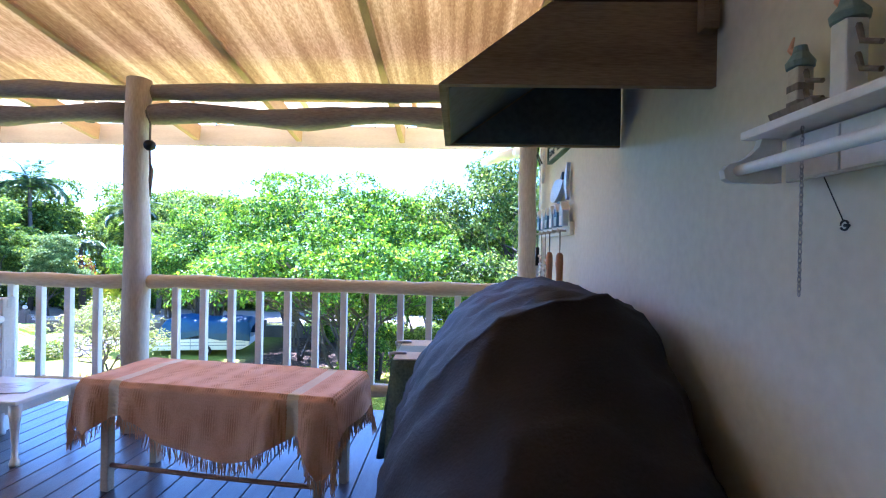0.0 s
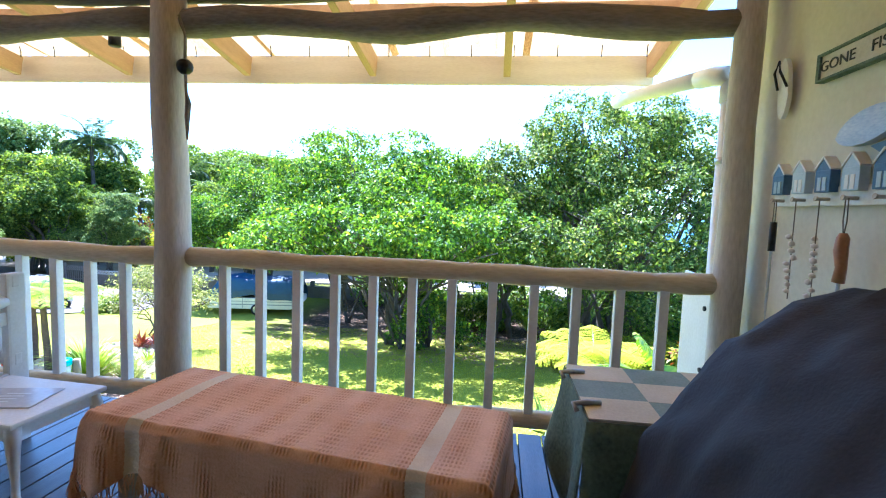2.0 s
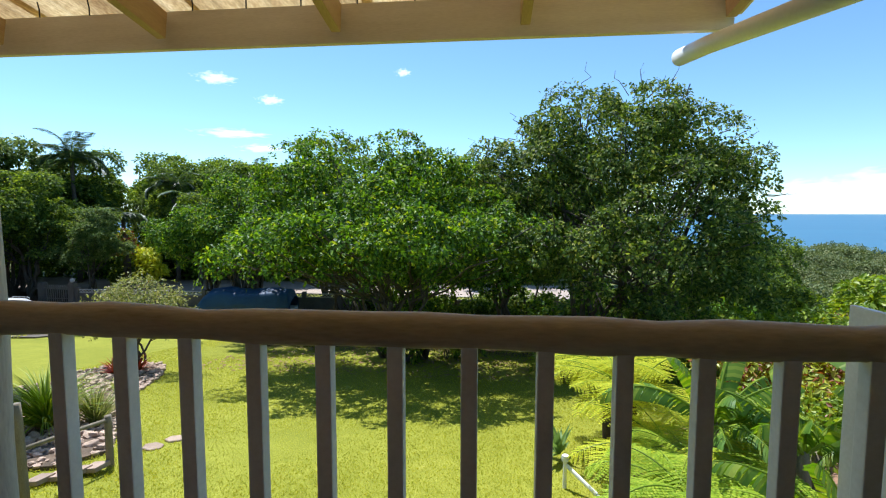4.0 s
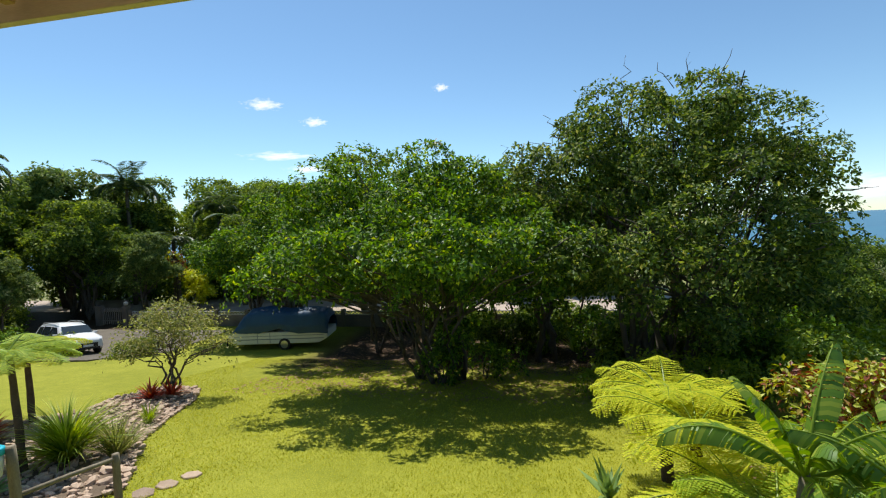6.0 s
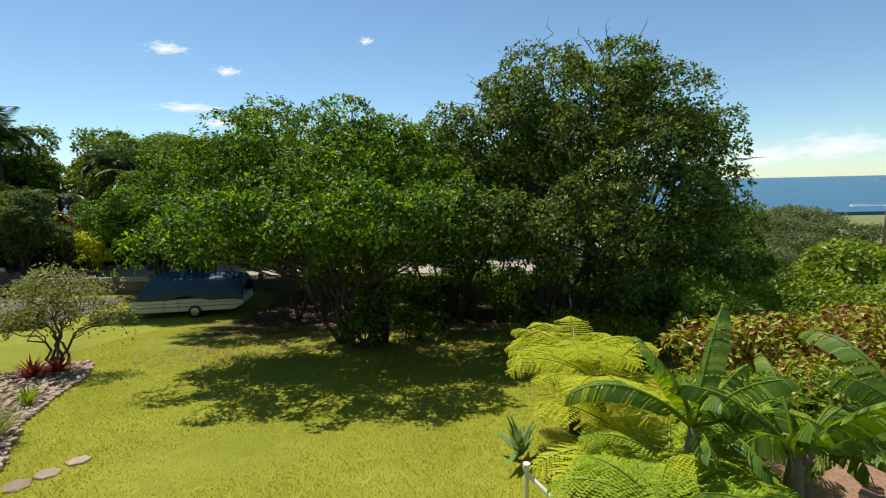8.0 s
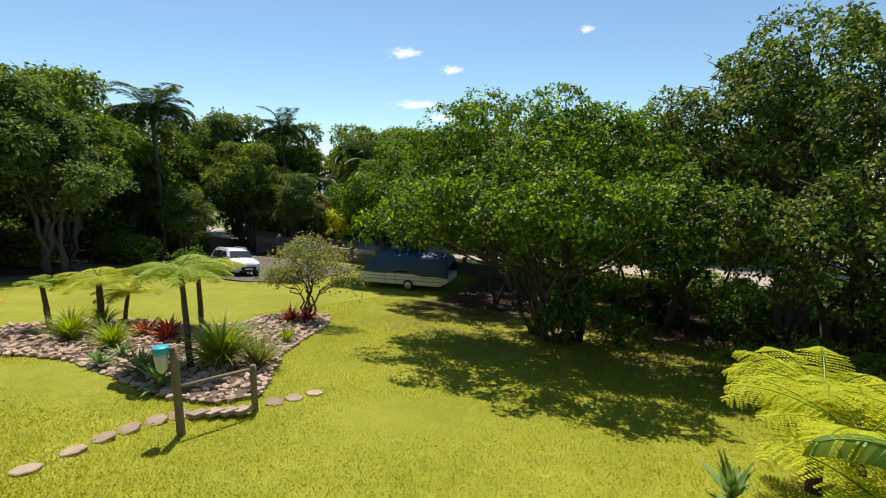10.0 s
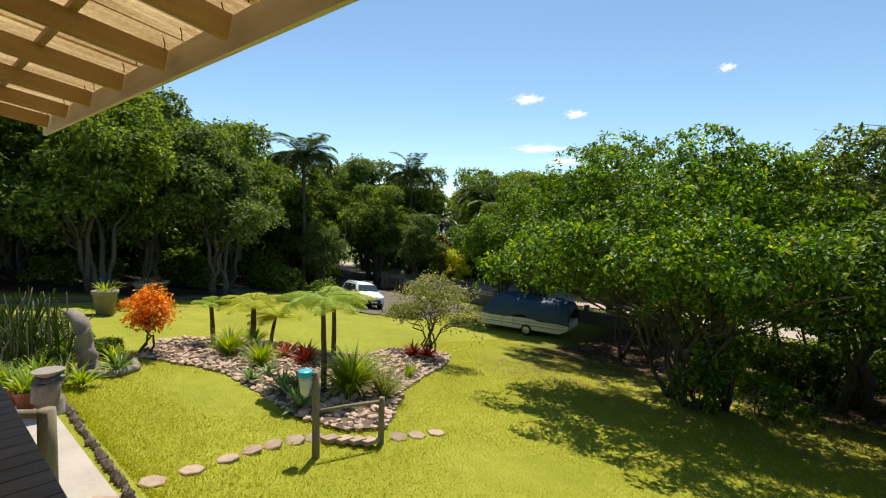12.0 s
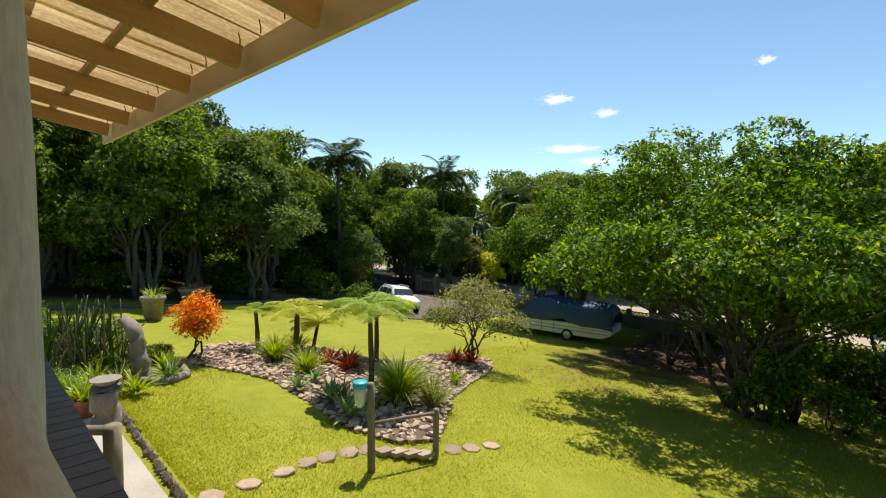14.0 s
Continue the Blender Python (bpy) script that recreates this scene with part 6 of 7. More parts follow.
# stepping stones and the little steps
bm = bmesh.new()
bmesh.ops.create_circle(bm, cap_ends=True, segments=6, radius=0.185)
r = bmesh.ops.extrude_face_region(bm, geom=bm.faces[:])
bmesh.ops.translate(bm, verts=[g for g in r["geom"] if isinstance(g, bmesh.types.BMVert)], vec=(0, 0, 0.06))
bmesh.ops.bevel(bm, geom=bm.edges[:], offset=0.012, segments=1, affect="EDGES")
bmesh.ops.recalc_face_normals(bm, faces=bm.faces)
hexa = bpy.data.meshes.new("stepping_stone")
bm.to_mesh(hexa)
bm.free()
hexa.materials.append(M_PAVER)
for k, (x, y) in enumerate([(-7.71, 5.85), (-7.78, 6.38), (-7.88, 6.95), (-7.99, 7.40), (-8.02, 7.78), (-8.0, 8.2), (-7.92, 8.55), (-7.14, 9.92), (-7.02, 10.3), (-6.9, 10.75), (-7.62, 5.3)]):
    o = new("stepping_stone", hexa)
    o.matrix_world = on(x, y, -0.025) @ Euler((radians(-8), 0, k * 0.7)).to_matrix().to_4x4()
    tagged(o, "brown hexagonal paving slab set in the lawn", "stepping stone", "stepping stones")
for k in range(4):
    x, y = -7.66 + 0.17 * k, 8.72 + 0.155 * k
    o = part("garden_step", box(bmesh.new(), (0.29, 0.29, 0.075), (0, 0, 0), None, 0.012), M_PAVER)
    o.matrix_world = on(x, y, 0.05 + 0.012 * k) @ Euler((radians(-9), radians(4), radians(84 + 3 * (k % 2)))).to_matrix().to_4x4()
    tagged(o, "rough brown square stone step between the posts", "step", "garden steps")


def garden_post(x, y, h, r, lean=(0, 0)):
    bm = bmesh.new()
    tube(bm, [(lean[0] * t * h, lean[1] * t * h, -0.25 + (h + 0.25) * t) for t in (0, 0.3, 0.6, 0.85, 1)], [r * 1.05, r, r * 0.98, r * 0.95, r * 0.9], 12, 0.1)
    return bm


fence = thing("garden_rail", on(-7.26, 8.14), "short weathered log rail beside the stepping stones", "fence")
part("tall_post", garden_post(0, 0, 1.42, 0.062, (-0.03, 0.0)), M_POST, fence, "", True)
o = part("short_post", garden_post(0, 0, 0.86, 0.058), M_POST, fence, "", True)
o.location = (0.12, 1.33, gz(0, 9.47) - gz(0, 8.14))
bm = bmesh.new()
tube(bm, [(-0.02, 0.0, 0.76), (0.05, 0.66, 0.69), (0.12, 1.33, 0.60)], 0.032, 9, 0.1)
part("rail", bm, M_POST, fence, "", True)
fd = thing("bird_feeder", on(-7.42, 8.02, 1.0), "teal-lidded clear plastic feeder hung on the garden post", "bird feeder")
bm = bmesh.new()
lathe(bm, [(0.03, 0.0), (0.075, 0.06), (0.10, 0.24), (0.105, 0.33)], 16)
part("container", bm, M_CLEARP, fd, "milky clear cone", True)
bm = bmesh.new()
lathe(bm, [(0.115, 0.33), (0.122, 0.345), (0.122, 0.41), (0.11, 0.425)], 18)
part("lid", bm, M_TEAL, fd, "bright teal lid", True)


# plants in the bed
def rosette(name, x, y, count, length, width, material, seed, label, category, group="", lift=(0.25, 1.3), droop=0.5, dz=0.05, n=5):
    v, f = blades(count, length, width, seed, lift, droop, n)
    o = thing(name, on(x, y, dz), label, category, group)
    raw("rosette", v, f, material, o, "", True)
    return o


rosette("strap_leaf_clump", -9.75, 10.85, 420, 1.4, 0.045, G_STRAP, 41, "large clump of arching green strap leaves in the bed", "plant", lift=(0.6, 1.5), droop=1.5, n=7)
rosette("strap_leaf_clump", -9.2, 11.6, 60, 0.75, 0.035, G_SHRUB, 42, "thin pale strap-leaved clump among the stones", "plant", lift=(0.6, 1.5), droop=1.2)
rosette("strap_leaf_clump", -14.4, 10.0, 260, 1.0, 0.03, G_STRAP, 43, "tufted grassy clump at the bed's edge", "plant", lift=(0.7, 1.5), droop=1.3)
rosette("strap_leaf_clump", -15.6, 11.4, 110, 0.8, 0.035, G_STRAP, 49, "tufted grassy clump under the small tree ferns", "plant", lift=(0.7, 1.5), droop=1.3)
rosette("strap_leaf_clump", -12.9, 10.2, 200, 0.9, 0.035, G_STRAP, 54, "tufted green clump in the middle of the bed", "plant", lift=(0.6, 1.5), droop=1.2)
rosette("strap_leaf_clump", -9.0, 11.2, 160, 0.95, 0.03, G_SHRUB, 55, "dry pale grass clump in the middle of the bed", "plant", lift=(0.7, 1.5), droop=1.0)
rosette("strap_leaf_clump", -10.3, 13.4, 60, 0.6, 0.035, G_STRAP, 56, "small green clump near the bed's edge", "plant", lift=(0.7, 1.5), droop=1.0)
rosette("strap_leaf_clump", -10.4, 9.7, 50, 0.65, 0.03, G_SHRUB, 53, "pale thin-leaved clump beside the agaves", "plant", lift=(0.7, 1.5), droop=0.9)
for k, (x, y, s) in enumerate([(-9.3, 9.1, 0.62), (-10.4, 9.4, 0.58), (-11.5, 9.2, 0.42), (0.42, 10.75, 0.6), (-12.0, 9.9, 0.4)]):
    o = thing("agave", on(x, y, 0.12), "grey-green agave rosette beside the lawn" if k == 3 else "grey-green agave rosette among the stones", "agave", "agaves")
    for q in range(24):
        v, f = blades(1, s, 0.13 * s / 0.6, 600 + k * 40 + q, (0.15, 1.35), 0.25, 5, 0.03)
        raw("leaf", v, f, G_AGAVE, o, "", True)
for k, (x, y) in enumerate([(-13.3, 11.9), (-13.8, 11.5), (-12.9, 11.6), (-12.6, 15.9), (-12.2, 16.3)]):
    rosette("bromeliad", x, y, 46, 0.65, 0.09, G_RED, 70 + k, "red-leaved bromeliad rosette in the bed", "bromeliad", "bromeliads", lift=(0.3, 1.3), droop=0.7)


def tree_fern(x, y, h, r, length, count, seed, material, label, lean=(0, 0), sub=7, lift=0.55, droop=1.0, dz=0.0):
    o = thing("tree_fern", on(x, y, dz), label, "tree fern", "tree ferns")
    bm = bmesh.new()
    n = 8
    pts = [(lean[0] * (k / n) ** 1.5, lean[1] * (k / n) ** 1.5, -0.1 + (h + 0.1) * k / n) for k in range(n + 1)]
    tube(bm, pts, [r * (1.25 - 0.4 * k / n) for k in range(n + 1)], 10, 0.3)
    part("trunk", bm, M_FERNBARK, o, "dark fibrous trunk", True)
    v, f, sp = fronds(count, length, seed, 19, length * 0.30, 0.06, lift, droop, sub)
    hd = (lean[0], lean[1], h)
    c = raw("frond_crown", v + np.array(hd), f, material, o)
    bmesh.ops.translate(sp, verts=sp.verts[:], vec=hd)
    part("stalk", sp, G_STRAP, o)
    return o


tree_fern(-10.1, 10.3, 2.3, 0.062, 1.2, 17, 81, G_FERN, "slender tree fern with spreading light-green fronds in the bed", (-0.25, 0.1), 7, 0.40, 0.8)
tree_fern(-13.4, 13.0, 1.95, 0.07, 1.3, 18, 82, G_FERNY, "stout tree fern with flat yellow-green fronds", (-0.15, 0.1), 7, 0.32, 0.75)
tree_fern(-15.5, 11.3, 1.55, 0.085, 1.15, 15, 83, G_FERNY, "small tree fern with yellow-green fronds", (0.05, 0.0), 7, 0.40, 0.8)
tree_fern(-15.8, 12.1, 1.0, 0.06, 0.95, 11, 84, G_FERNY, "young leaning tree fern with few fronds", (0.25, 0.05))
tree_fern(-15.9, 10.2, 1.35, 0.065, 0.65, 10, 85, G_FERN, "thin leaning tree fern with a small head", (-0.2, 0.0))
# by the house corner
for x, y, h, n, k, yellow in ((1.65, 10.7, 1.30, 18, 86, True), (1.55, 11.9, 1.50, 18, 87, True), (1.85, 9.4, 0.75, 14, 95, True), (1.55, 8.1, 0.7, 16, 88, False), (2.0, 9.1, 0.75, 15, 89, False), (3.3, 10.3, 0.7, 13, 90, False), (1.9, 7.3, 0.45, 13, 96, False)):
    if yellow:
        tree_fern(x, y, h, 0.09, 1.4, n, k, G_FERNY, "large sunlit yellow-green tree fern by the lawn edge", (0, 0), 9, 0.65, 0.95)
    else:
        tree_fern(x, y, h, 0.09, 1.35, n, k, G_FERN, "low bright-green tree fern beside the banana plants", (0, 0), 9, 0.8, 1.25)


def shrub_bed():
    o = tree("multi_stem_shrub", on(-12.5, 16.7), [(0.1, 0, 2.55, 0.95, 0.9, 0.45), (-1.0, 0.2, 2.15, 0.75, 0.7, 0.42), (1.05, -0.2, 2.25, 0.80, 0.7, 0.42), (0.3, -0.6, 1.95, 0.70, 0.6, 0.35), (-1.5, -0.2, 1.55, 0.50, 0.5, 0.30), (1.7, 0.1, 1.65, 0.50, 0.5, 0.30)],
             4600, 0.10, G_SHRUB, 91, [(0, 0, 0), (0.15, 0.1, 0), (-0.15, 0.1, 0)], "many-stemmed speckled shrub at the end of the bed", "shrub", per=40, clump=0.42, shell=0.35, rtr=0.05)


shrub_bed()
tree("croton_shrub", on(-15.35, 8.15), [(0, 0, 1.35, 0.55, 0.55, 0.50), (0.25, 0.1, 1.15, 0.45, 0.45, 0.35), (-0.3, 0, 1.1, 0.45, 0.45, 0.35)], 3400, 0.10, G_ORANGE, 92, [(0, 0, 0)], "small bright orange-leaved shrub on a thin stem", "shrub", per=40, clump=0.26, shell=0.35, rtr=0.04)


# banana plants
def banana(x, y, h, leaves, seed, label):
    o = thing("banana_plant", on(x, y), label, "banana plant", "banana plants")
    rg = random.Random(seed)
    bm = bmesh.new()
    tube(bm, [(0, 0, -0.1), (0.02, 0, h * 0.35), (0.03, 0.02, h * 0.75), (0.03, 0.03, h)], [0.13, 0.11, 0.09, 0.05], 12, 0.12)
    part("stem", bm, M_POST, o, "pale sheathed stem", True)
    for k in range(leaves):
        az = 2 * math.pi * k / leaves + rg.uniform(-0.35, 0.35)
        e = rg.uniform(0.1, 1.3)
        L, W = rg.uniform(1.05, 1.7), rg.uniform(0.28, 0.42)
        bend = rg.uniform(0.5, 1.9)
        n = 30
        p = Vector((0.03, 0.03, h * 0.93))
        roll = rg.uniform(-1.6, 1.6)
        pts, dirs = [], []
        for i in range(n + 1):
            d = Vector((math.cos(az) * math.cos(e), math.sin(az) * math.cos(e), math.sin(e)))
            pts.append(p.copy())
            dirs.append(d)
            p = p + d * L / n
            e -= rg.uniform(0.9, 1.1) * bend / n * (0.35 + 1.1 * i / n)
        V, F = [], []
        side0 = Vector((-math.sin(az), math.cos(az), 0))
        tear = [rg.random() < 0.6 for _ in range(n + 1)]
        for s in (-1, 1):
            hang = rg.uniform(0.0, 0.95)
            for i in range(5, n):
                t0, t1 = (i - 5) / (n - 5), (i + 1 - 5) / (n - 5)
                def wd(t):
                    return W * 0.5 * max(0.02, math.sin(math.pi * min(1, 0.10 + 0.88 * t)) ** 0.55)
                gap = rg.uniform(0.15, 0.55) if tear[i] else 0.0
                up0 = dirs[i].cross(side0 * s).normalized() * s
                out = (side0 * s * math.cos(hang) - up0 * abs(math.sin(hang)) * 1.0 + up0 * roll * s * 0.3).normalized()
                if tear[i]:
                    hang = min(1.1, max(0.05, hang + rg.uniform(-0.35, 0.42)))
                o0 = len(V)
                a, b = pts[i], pts[i + 1].lerp(pts[i], gap)
                lag = dirs[i] * 0.10
                V += [a, b, b + out * wd(t1) * 0.55 + lag * 0.5, a + out * wd(t0) * 0.55 + lag * 0.5, b + out * wd(t1) + lag - Vector((0, 0, 0.05)), a + out * wd(t0) + lag - Vector((0, 0, 0.05))]
                F += [(o0, o0 + 1, o0 + 2, o0 + 3), (o0 + 3, o0 + 2, o0 + 4, o0 + 5)]
        leaf = raw("leaf", [tuple(v) for v in V], F, G_BAN, o, "", True)
        bm = bmesh.new()
        tube(bm, pts, [0.028 * (1 - 0.85 * i / n) for i in range(n + 1)], 6)
        part("midrib", bm, G_STRAP, leaf, "", True)
    return o


banana(2.2, 9.0, 1.35, 12, 101, "tattered banana plant with torn arching leaves")
banana(3.1, 8.6, 1.15, 11, 102, "banana plant with broad green leaves by the wall")
banana(4.5, 8.7, 1.3, 12, 103, "banana plant with broad green leaves by the wall")
banana(2.5, 6.9, 0.7, 7, 104, "young banana plant below the veranda")
banana(5.5, 8.0, 1.0, 10, 105, "low banana plant beside the retaining wall")
banana(3.8, 9.4, 0.85, 9, 106, "low banana plant crowding the ferns")
bush("hedge_bush", on(4.4, 11.6), [(0, 0, 0.5, 1.1, 0.8, 0.5), (1.5, 0.2, 0.6, 1.0, 0.8, 0.6)], 4200, 0.13, G_HEDGE, 107, "low green bush among the banana plants", "bush")

bush("croton_hedge", on(6.2, 13.2), [(0, 0, 1.0, 1.1, 1.0, 0.85), (1.5, 0.3, 1.1, 1.0, 1.0, 0.85), (-1.3, 0.3, 0.9, 0.9, 0.8, 0.8), (-0.4, -1.2, 0.7, 0.8, 0.7, 0.6), (2.4, -0.3, 0.8, 0.8, 0.8, 0.7)], 9000, 0.15, G_CROTON, 111, "mixed red and yellow-green croton bushes", "bush")
bush("hedge_bush", on(6.6, 16.4), [(0, 0, 1.2, 1.5, 1.3, 1.1), (2.2, 0.1, 1.3, 1.5, 1.3, 1.2), (4.4, -0.4, 1.2, 1.6, 1.4, 1.1)], 11000, 0.15, G_HEDGE, 112, "broad green bushes behind the crotons", "bush")
bush("hedge_bush", on(10.8, 11.2), [(0, 0, 1.9, 1.9, 1.8, 1.8), (1.2, -1.6, 1.7, 1.6, 1.6, 1.6), (0.6, 1.7, 1.4, 1.5, 1.4, 1.3)], 15000, 0.15, G_HEDGE, 113, "tall bright-green leafy bush by the retaining wall", "bush")
bush("seedling_bush", on(12.2, 19.4), [(0, 0, 2.5, 1.3, 1.1, 0.8), (1.2, 0.3, 1.8, 1.2, 1.0, 0.8), (-1.0, 0, 1.7, 1.0, 0.9, 0.7), (1.6, -0.6, 1.0, 1.1, 0.9, 0.7)], 4200, 0.22, G_HEDGE, 114, "loose dark-green bush with large leaves", "bush")
bush("croton_hedge", on(14.5, 24), [(0, 0, 1.0, 1.1, 1.0, 0.9)], 1800, 0.2, G_CROTON, 115, "reddish bush near the neighbour's fence", "bush")
bush("undergrowth_bush", on(1.6, 17.6), [(0, 0, 0.5, 1.0, 0.8, 0.5), (1.5, 0.5, 0.6, 1.1, 0.9, 0.6), (3.0, 0.2, 0.6, 1.0, 0.9, 0.6)], 5200, 0.14, G_HEDGE, 116, "low green bushes along the lawn edge", "bush")
# low leafy branch hanging to the lawn below the broad tree
bush("undergrowth_bush", on(-4.0, 19.6), [(0, 0, 0.7, 0.7, 0.6, 0.7), (0.5, 0.4, 1.5, 0.6, 0.6, 0.8)], 2600, 0.17, G_TREE, 117, "leafy shoots at the foot of the broad tree", "bush")
bush("undergrowth_bush", on(-2.5, 20.8), [(0, 0, 0.7, 0.6, 0.5, 0.7), (0.9, 0.3, 0.5, 0.5, 0.5, 0.5)], 1200, 0.15, G_TREE, 126, "leafy shoots among the trunks of the broad tree", "bush")
# spiky plant by the wall
rosette("spiky_plant", -1.0, 29.0, 60, 1.9, 0.09, G_SHRUB, 118, "tall spiky plant in front of the boundary wall", "plant", lift=(0.5, 1.4), droop=0.9)
rosette("spiky_plant", 1.2, 27.2, 50, 1.4, 0.08, G_STRAP, 119, "spiky strap-leaved plant under the trees", "plant", lift=(0.5, 1.4), droop=0.9)
# old log stakes at the lawn edge
for k in range(6):
    o = part("log_stake", garden_post(0, 0, 0.7 + 0.25 * (k % 3), 0.05), M_STUMP, None, "", True)
    o.matrix_world = on(2.8 + 0.22 * k, 18.8 + 0.1 * (k % 2))
    tagged(o, "grey upright log stake at the lawn edge", "stake", "log stakes")

# scrub towards the sea
DUNE = bush("dune_scrub", on(14.5, 33), [(0, 0, 1.2, 3.2, 2.6, 1.3), (3.2, 0.5, 1.0, 2.6, 2.2, 1.1), (-2.8, 0.3, 1.0, 2.4, 2.2, 1.1)], 9000, 0.26, G_DUNE, 121, "grey-green coastal scrub beyond the garden", "scrub", "coastal scrub", clump=0.7)
for x, y, s in [(13, 27, 0.6), (18, 30, 0.5), (22, 38, 0.6), (28, 46, 0.7), (16, 42, 0.8), (34, 58, 0.85), (24, 52, 0.85), (12, 38, 0.9), (42, 66, 1.15), (48, 72, 1.1), (36, 50, 0.8), (30, 54, 0.95), (72, 78, 1.3), (84, 80, 1.6), (44, 84, 1.1), (66, 62, 1.0), (30, 70, 1.1), (38, 84, 1.1), (20, 64, 1.1), (98, 86, 1.8), (16, 78, 1.2), (78, 72, 1.2)]:
    copy_thing(DUNE, Matrix.Translation((x, y, gz(x, y) - 0.1)) @ Euler((0, 0, rgw.uniform(0, 6.28))).to_matrix().to_4x4() @ Matrix.Diagonal((s, s, s, 1)))
copy_thing(WOOD[0], on(74, 66) @ Matrix.Diagonal((0.7, 0.7, 0.6, 1)))


# palms
def palm(x, y, h, length, count, seed, label, dz=0.0, lift=1.35, droop=2.2):
    o = thing("palm_tree", on(x, y, dz), label, "palm tree", "palm trees")
    bm = bmesh.new()
    tube(bm, [(0.15 * math.sin(k * 0.5), 0, -0.2 + (h + 0.2) * k / 10) for k in range(11)], [0.22 - 0.008 * k for k in range(11)], 10, 0.06)
    part("trunk", bm, M_BARK, o, "", True)
    hd = np.array((0.15 * math.sin(5), 0, h))
    for k, (cn, ln, lf, dr) in enumerate([(count // 2, length, lift, droop * 0.75), (count, length * 0.95, lift * 0.45, droop)]):
        v, f, sp = fronds(cn, ln, seed + k, 54, length * 0.27, 0.085, lf, dr, 0, 1.0, 0.08)
        v[:, 2] += 0.10 * np.maximum(0, v[:, 0])
        raw("crown", v + hd, f, G_PALM, o, "arching feathered fronds")
        bmesh.ops.translate(sp, verts=sp.verts[:], vec=hd)
        part("stalk", sp, G_STRAP, o)
    return o


palm(-37.7, 27.5, 11.4, 4.4, 18, 131, "tall palm with drooping wind-blown fronds", 0, 1.45, 2.6)
palm(-38.7, 42.1, 11.2, 3.8, 16, 132, "tall feathery palm rising above the woodland")
palm(-30.0, 43.5, 9.0, 3.0, 11, 133, "palm with arching fronds behind the wall")
palm(-26.5, 41.5, 7.6, 3.0, 11, 134, "palm with dark hanging fronds behind the wall", 0, 0.7, 2.2)
palm(-23.0, 46.5, 10.0, 3.0, 11, 135, "palm with arching fronds behind the wall")
palm(-33.0, 41.0, 6.4, 2.8, 11, 136, "palm with dark hanging fronds behind the wall", 0, 0.7, 2.2)
palm(-3.5, 45.5, 9.3, 2.6, 11, 137, "palm top showing between the trees")
bush("undergrowth_bush", on(-29.5, 39.0), [(0, 0, 2.8, 0.9, 0.9, 0.7), (0.4, 0, 1.6, 0.8, 0.8, 0.7)], 1500, 0.3, G_FERNY, 138, "yellow-leaved bush among the palms", "bush", clump=0.5)
bush("undergrowth_bush", on(-31.6, 39.0), [(0, 0, 4.4, 0.7, 0.7, 0.5), (0.3, 0, 3.2, 0.8, 0.8, 0.8)], 700, 0.3, G_CROTON, 139, "reddish foliage among the palms", "bush", clump=0.5)


# boundary wall with pierced coping, gate
def boundary(x0, x1, y):
    o = thing("boundary_wall", pose(0, y, -5.3), "dark weathered boundary wall with pierced pattern coping", "wall", kind="structure")
    part("panel", span(bmesh.new(), (x0, -0.08, 0), (x1, 0.08, 0.82)), M_BWALL, o)
    n = int((x1 - x0) / 2.4)
    for k in range(n + 1):
        x = x0 + (x1 - x0) * k / n
        part("pillar", box(bmesh.new(), (0.26, 0.28, 1.22), (x, 0, 0.61), None, 0.01), M_BWALL, o)
    bm = bmesh.new()
    span(bm, (x0, -0.05, 0.83), (x1, 0.05, 0.88))
    span(bm, (x0, -0.06, 1.04), (x1, 0.06, 1.10))
    part("coping_rail", bm, M_PLAST, o)
    bm = bmesh.new()
    x = x0
    while x < x1:
        box(bm, (0.045, 0.06, 0.22), (x + 0.06, 0, 0.96), (0, 40, 0))
        box(bm, (0.045, 0.056, 0.22), (x + 0.16, 0, 0.96), (0, -40, 0))
        x += 0.24
    tagged(part("pierced_pattern", bm, M_PLAST, o), "pierced lattice of cement blocks", kind="stuff")


boundary(-30.2, 13.0, 33.0)
gate = thing("driveway_gate", pose(-31.8, 33.0, -5.26), "dark palisade driveway gate between pillars", "gate")
for x in (-1.2, 1.2):
    part("gate_pillar", box(bmesh.new(), (0.4, 0.4, 1.5), (x, 0, 0.75), None, 0.02), M_BWALL, gate)
bm = bmesh.new()
bmesh.ops.create_icosphere(bm, subdivisions=2, radius=0.16, matrix=Matrix.Translation((1.2, 0, 1.66)))
part("ball_finial", bm, M_PLAST, gate, "round cement ball", True)
for z in (0.35, 1.1):
    part("gate_rail", box(bmesh.new(), (2.0, 0.05, 0.05), (0, 0, z)), M_STUMP, gate)
for k in range(12):
    part("gate_bar", box(bmesh.new(), (0.06, 0.03, 1.25), (-0.94 + 0.17 * k, 0.05, 0.70)), M_STUMP, gate)

# retaining wall and mulch by the right-hand boundary
rw = thing("retaining_wall", pose(0, 0, 0), "pale plastered retaining wall with stains", "wall", kind="structure")
bm = bmesh.new()
lo = [(7.3, 12.4), (7.5, 12.5), (7.9, 6.0), (7.7, 6.0)]
bv = [bm.verts.new((x, y, gz(x, y) - 0.3)) for x, y in lo]
tv = [bm.verts.new((x, y, gz(x, y) + 0.75)) for x, y in lo]
bm.faces.new(bv)
bm.faces.new(tv)
for i in range(4):
    bm.faces.new((bv[i], bv[(i + 1) % 4], tv[(i + 1) % 4], tv[i]))
bmesh.ops.recalc_face_normals(bm, faces=bm.faces)
part("wall", bm, M_PLAST, rw)
bm = bmesh.new()
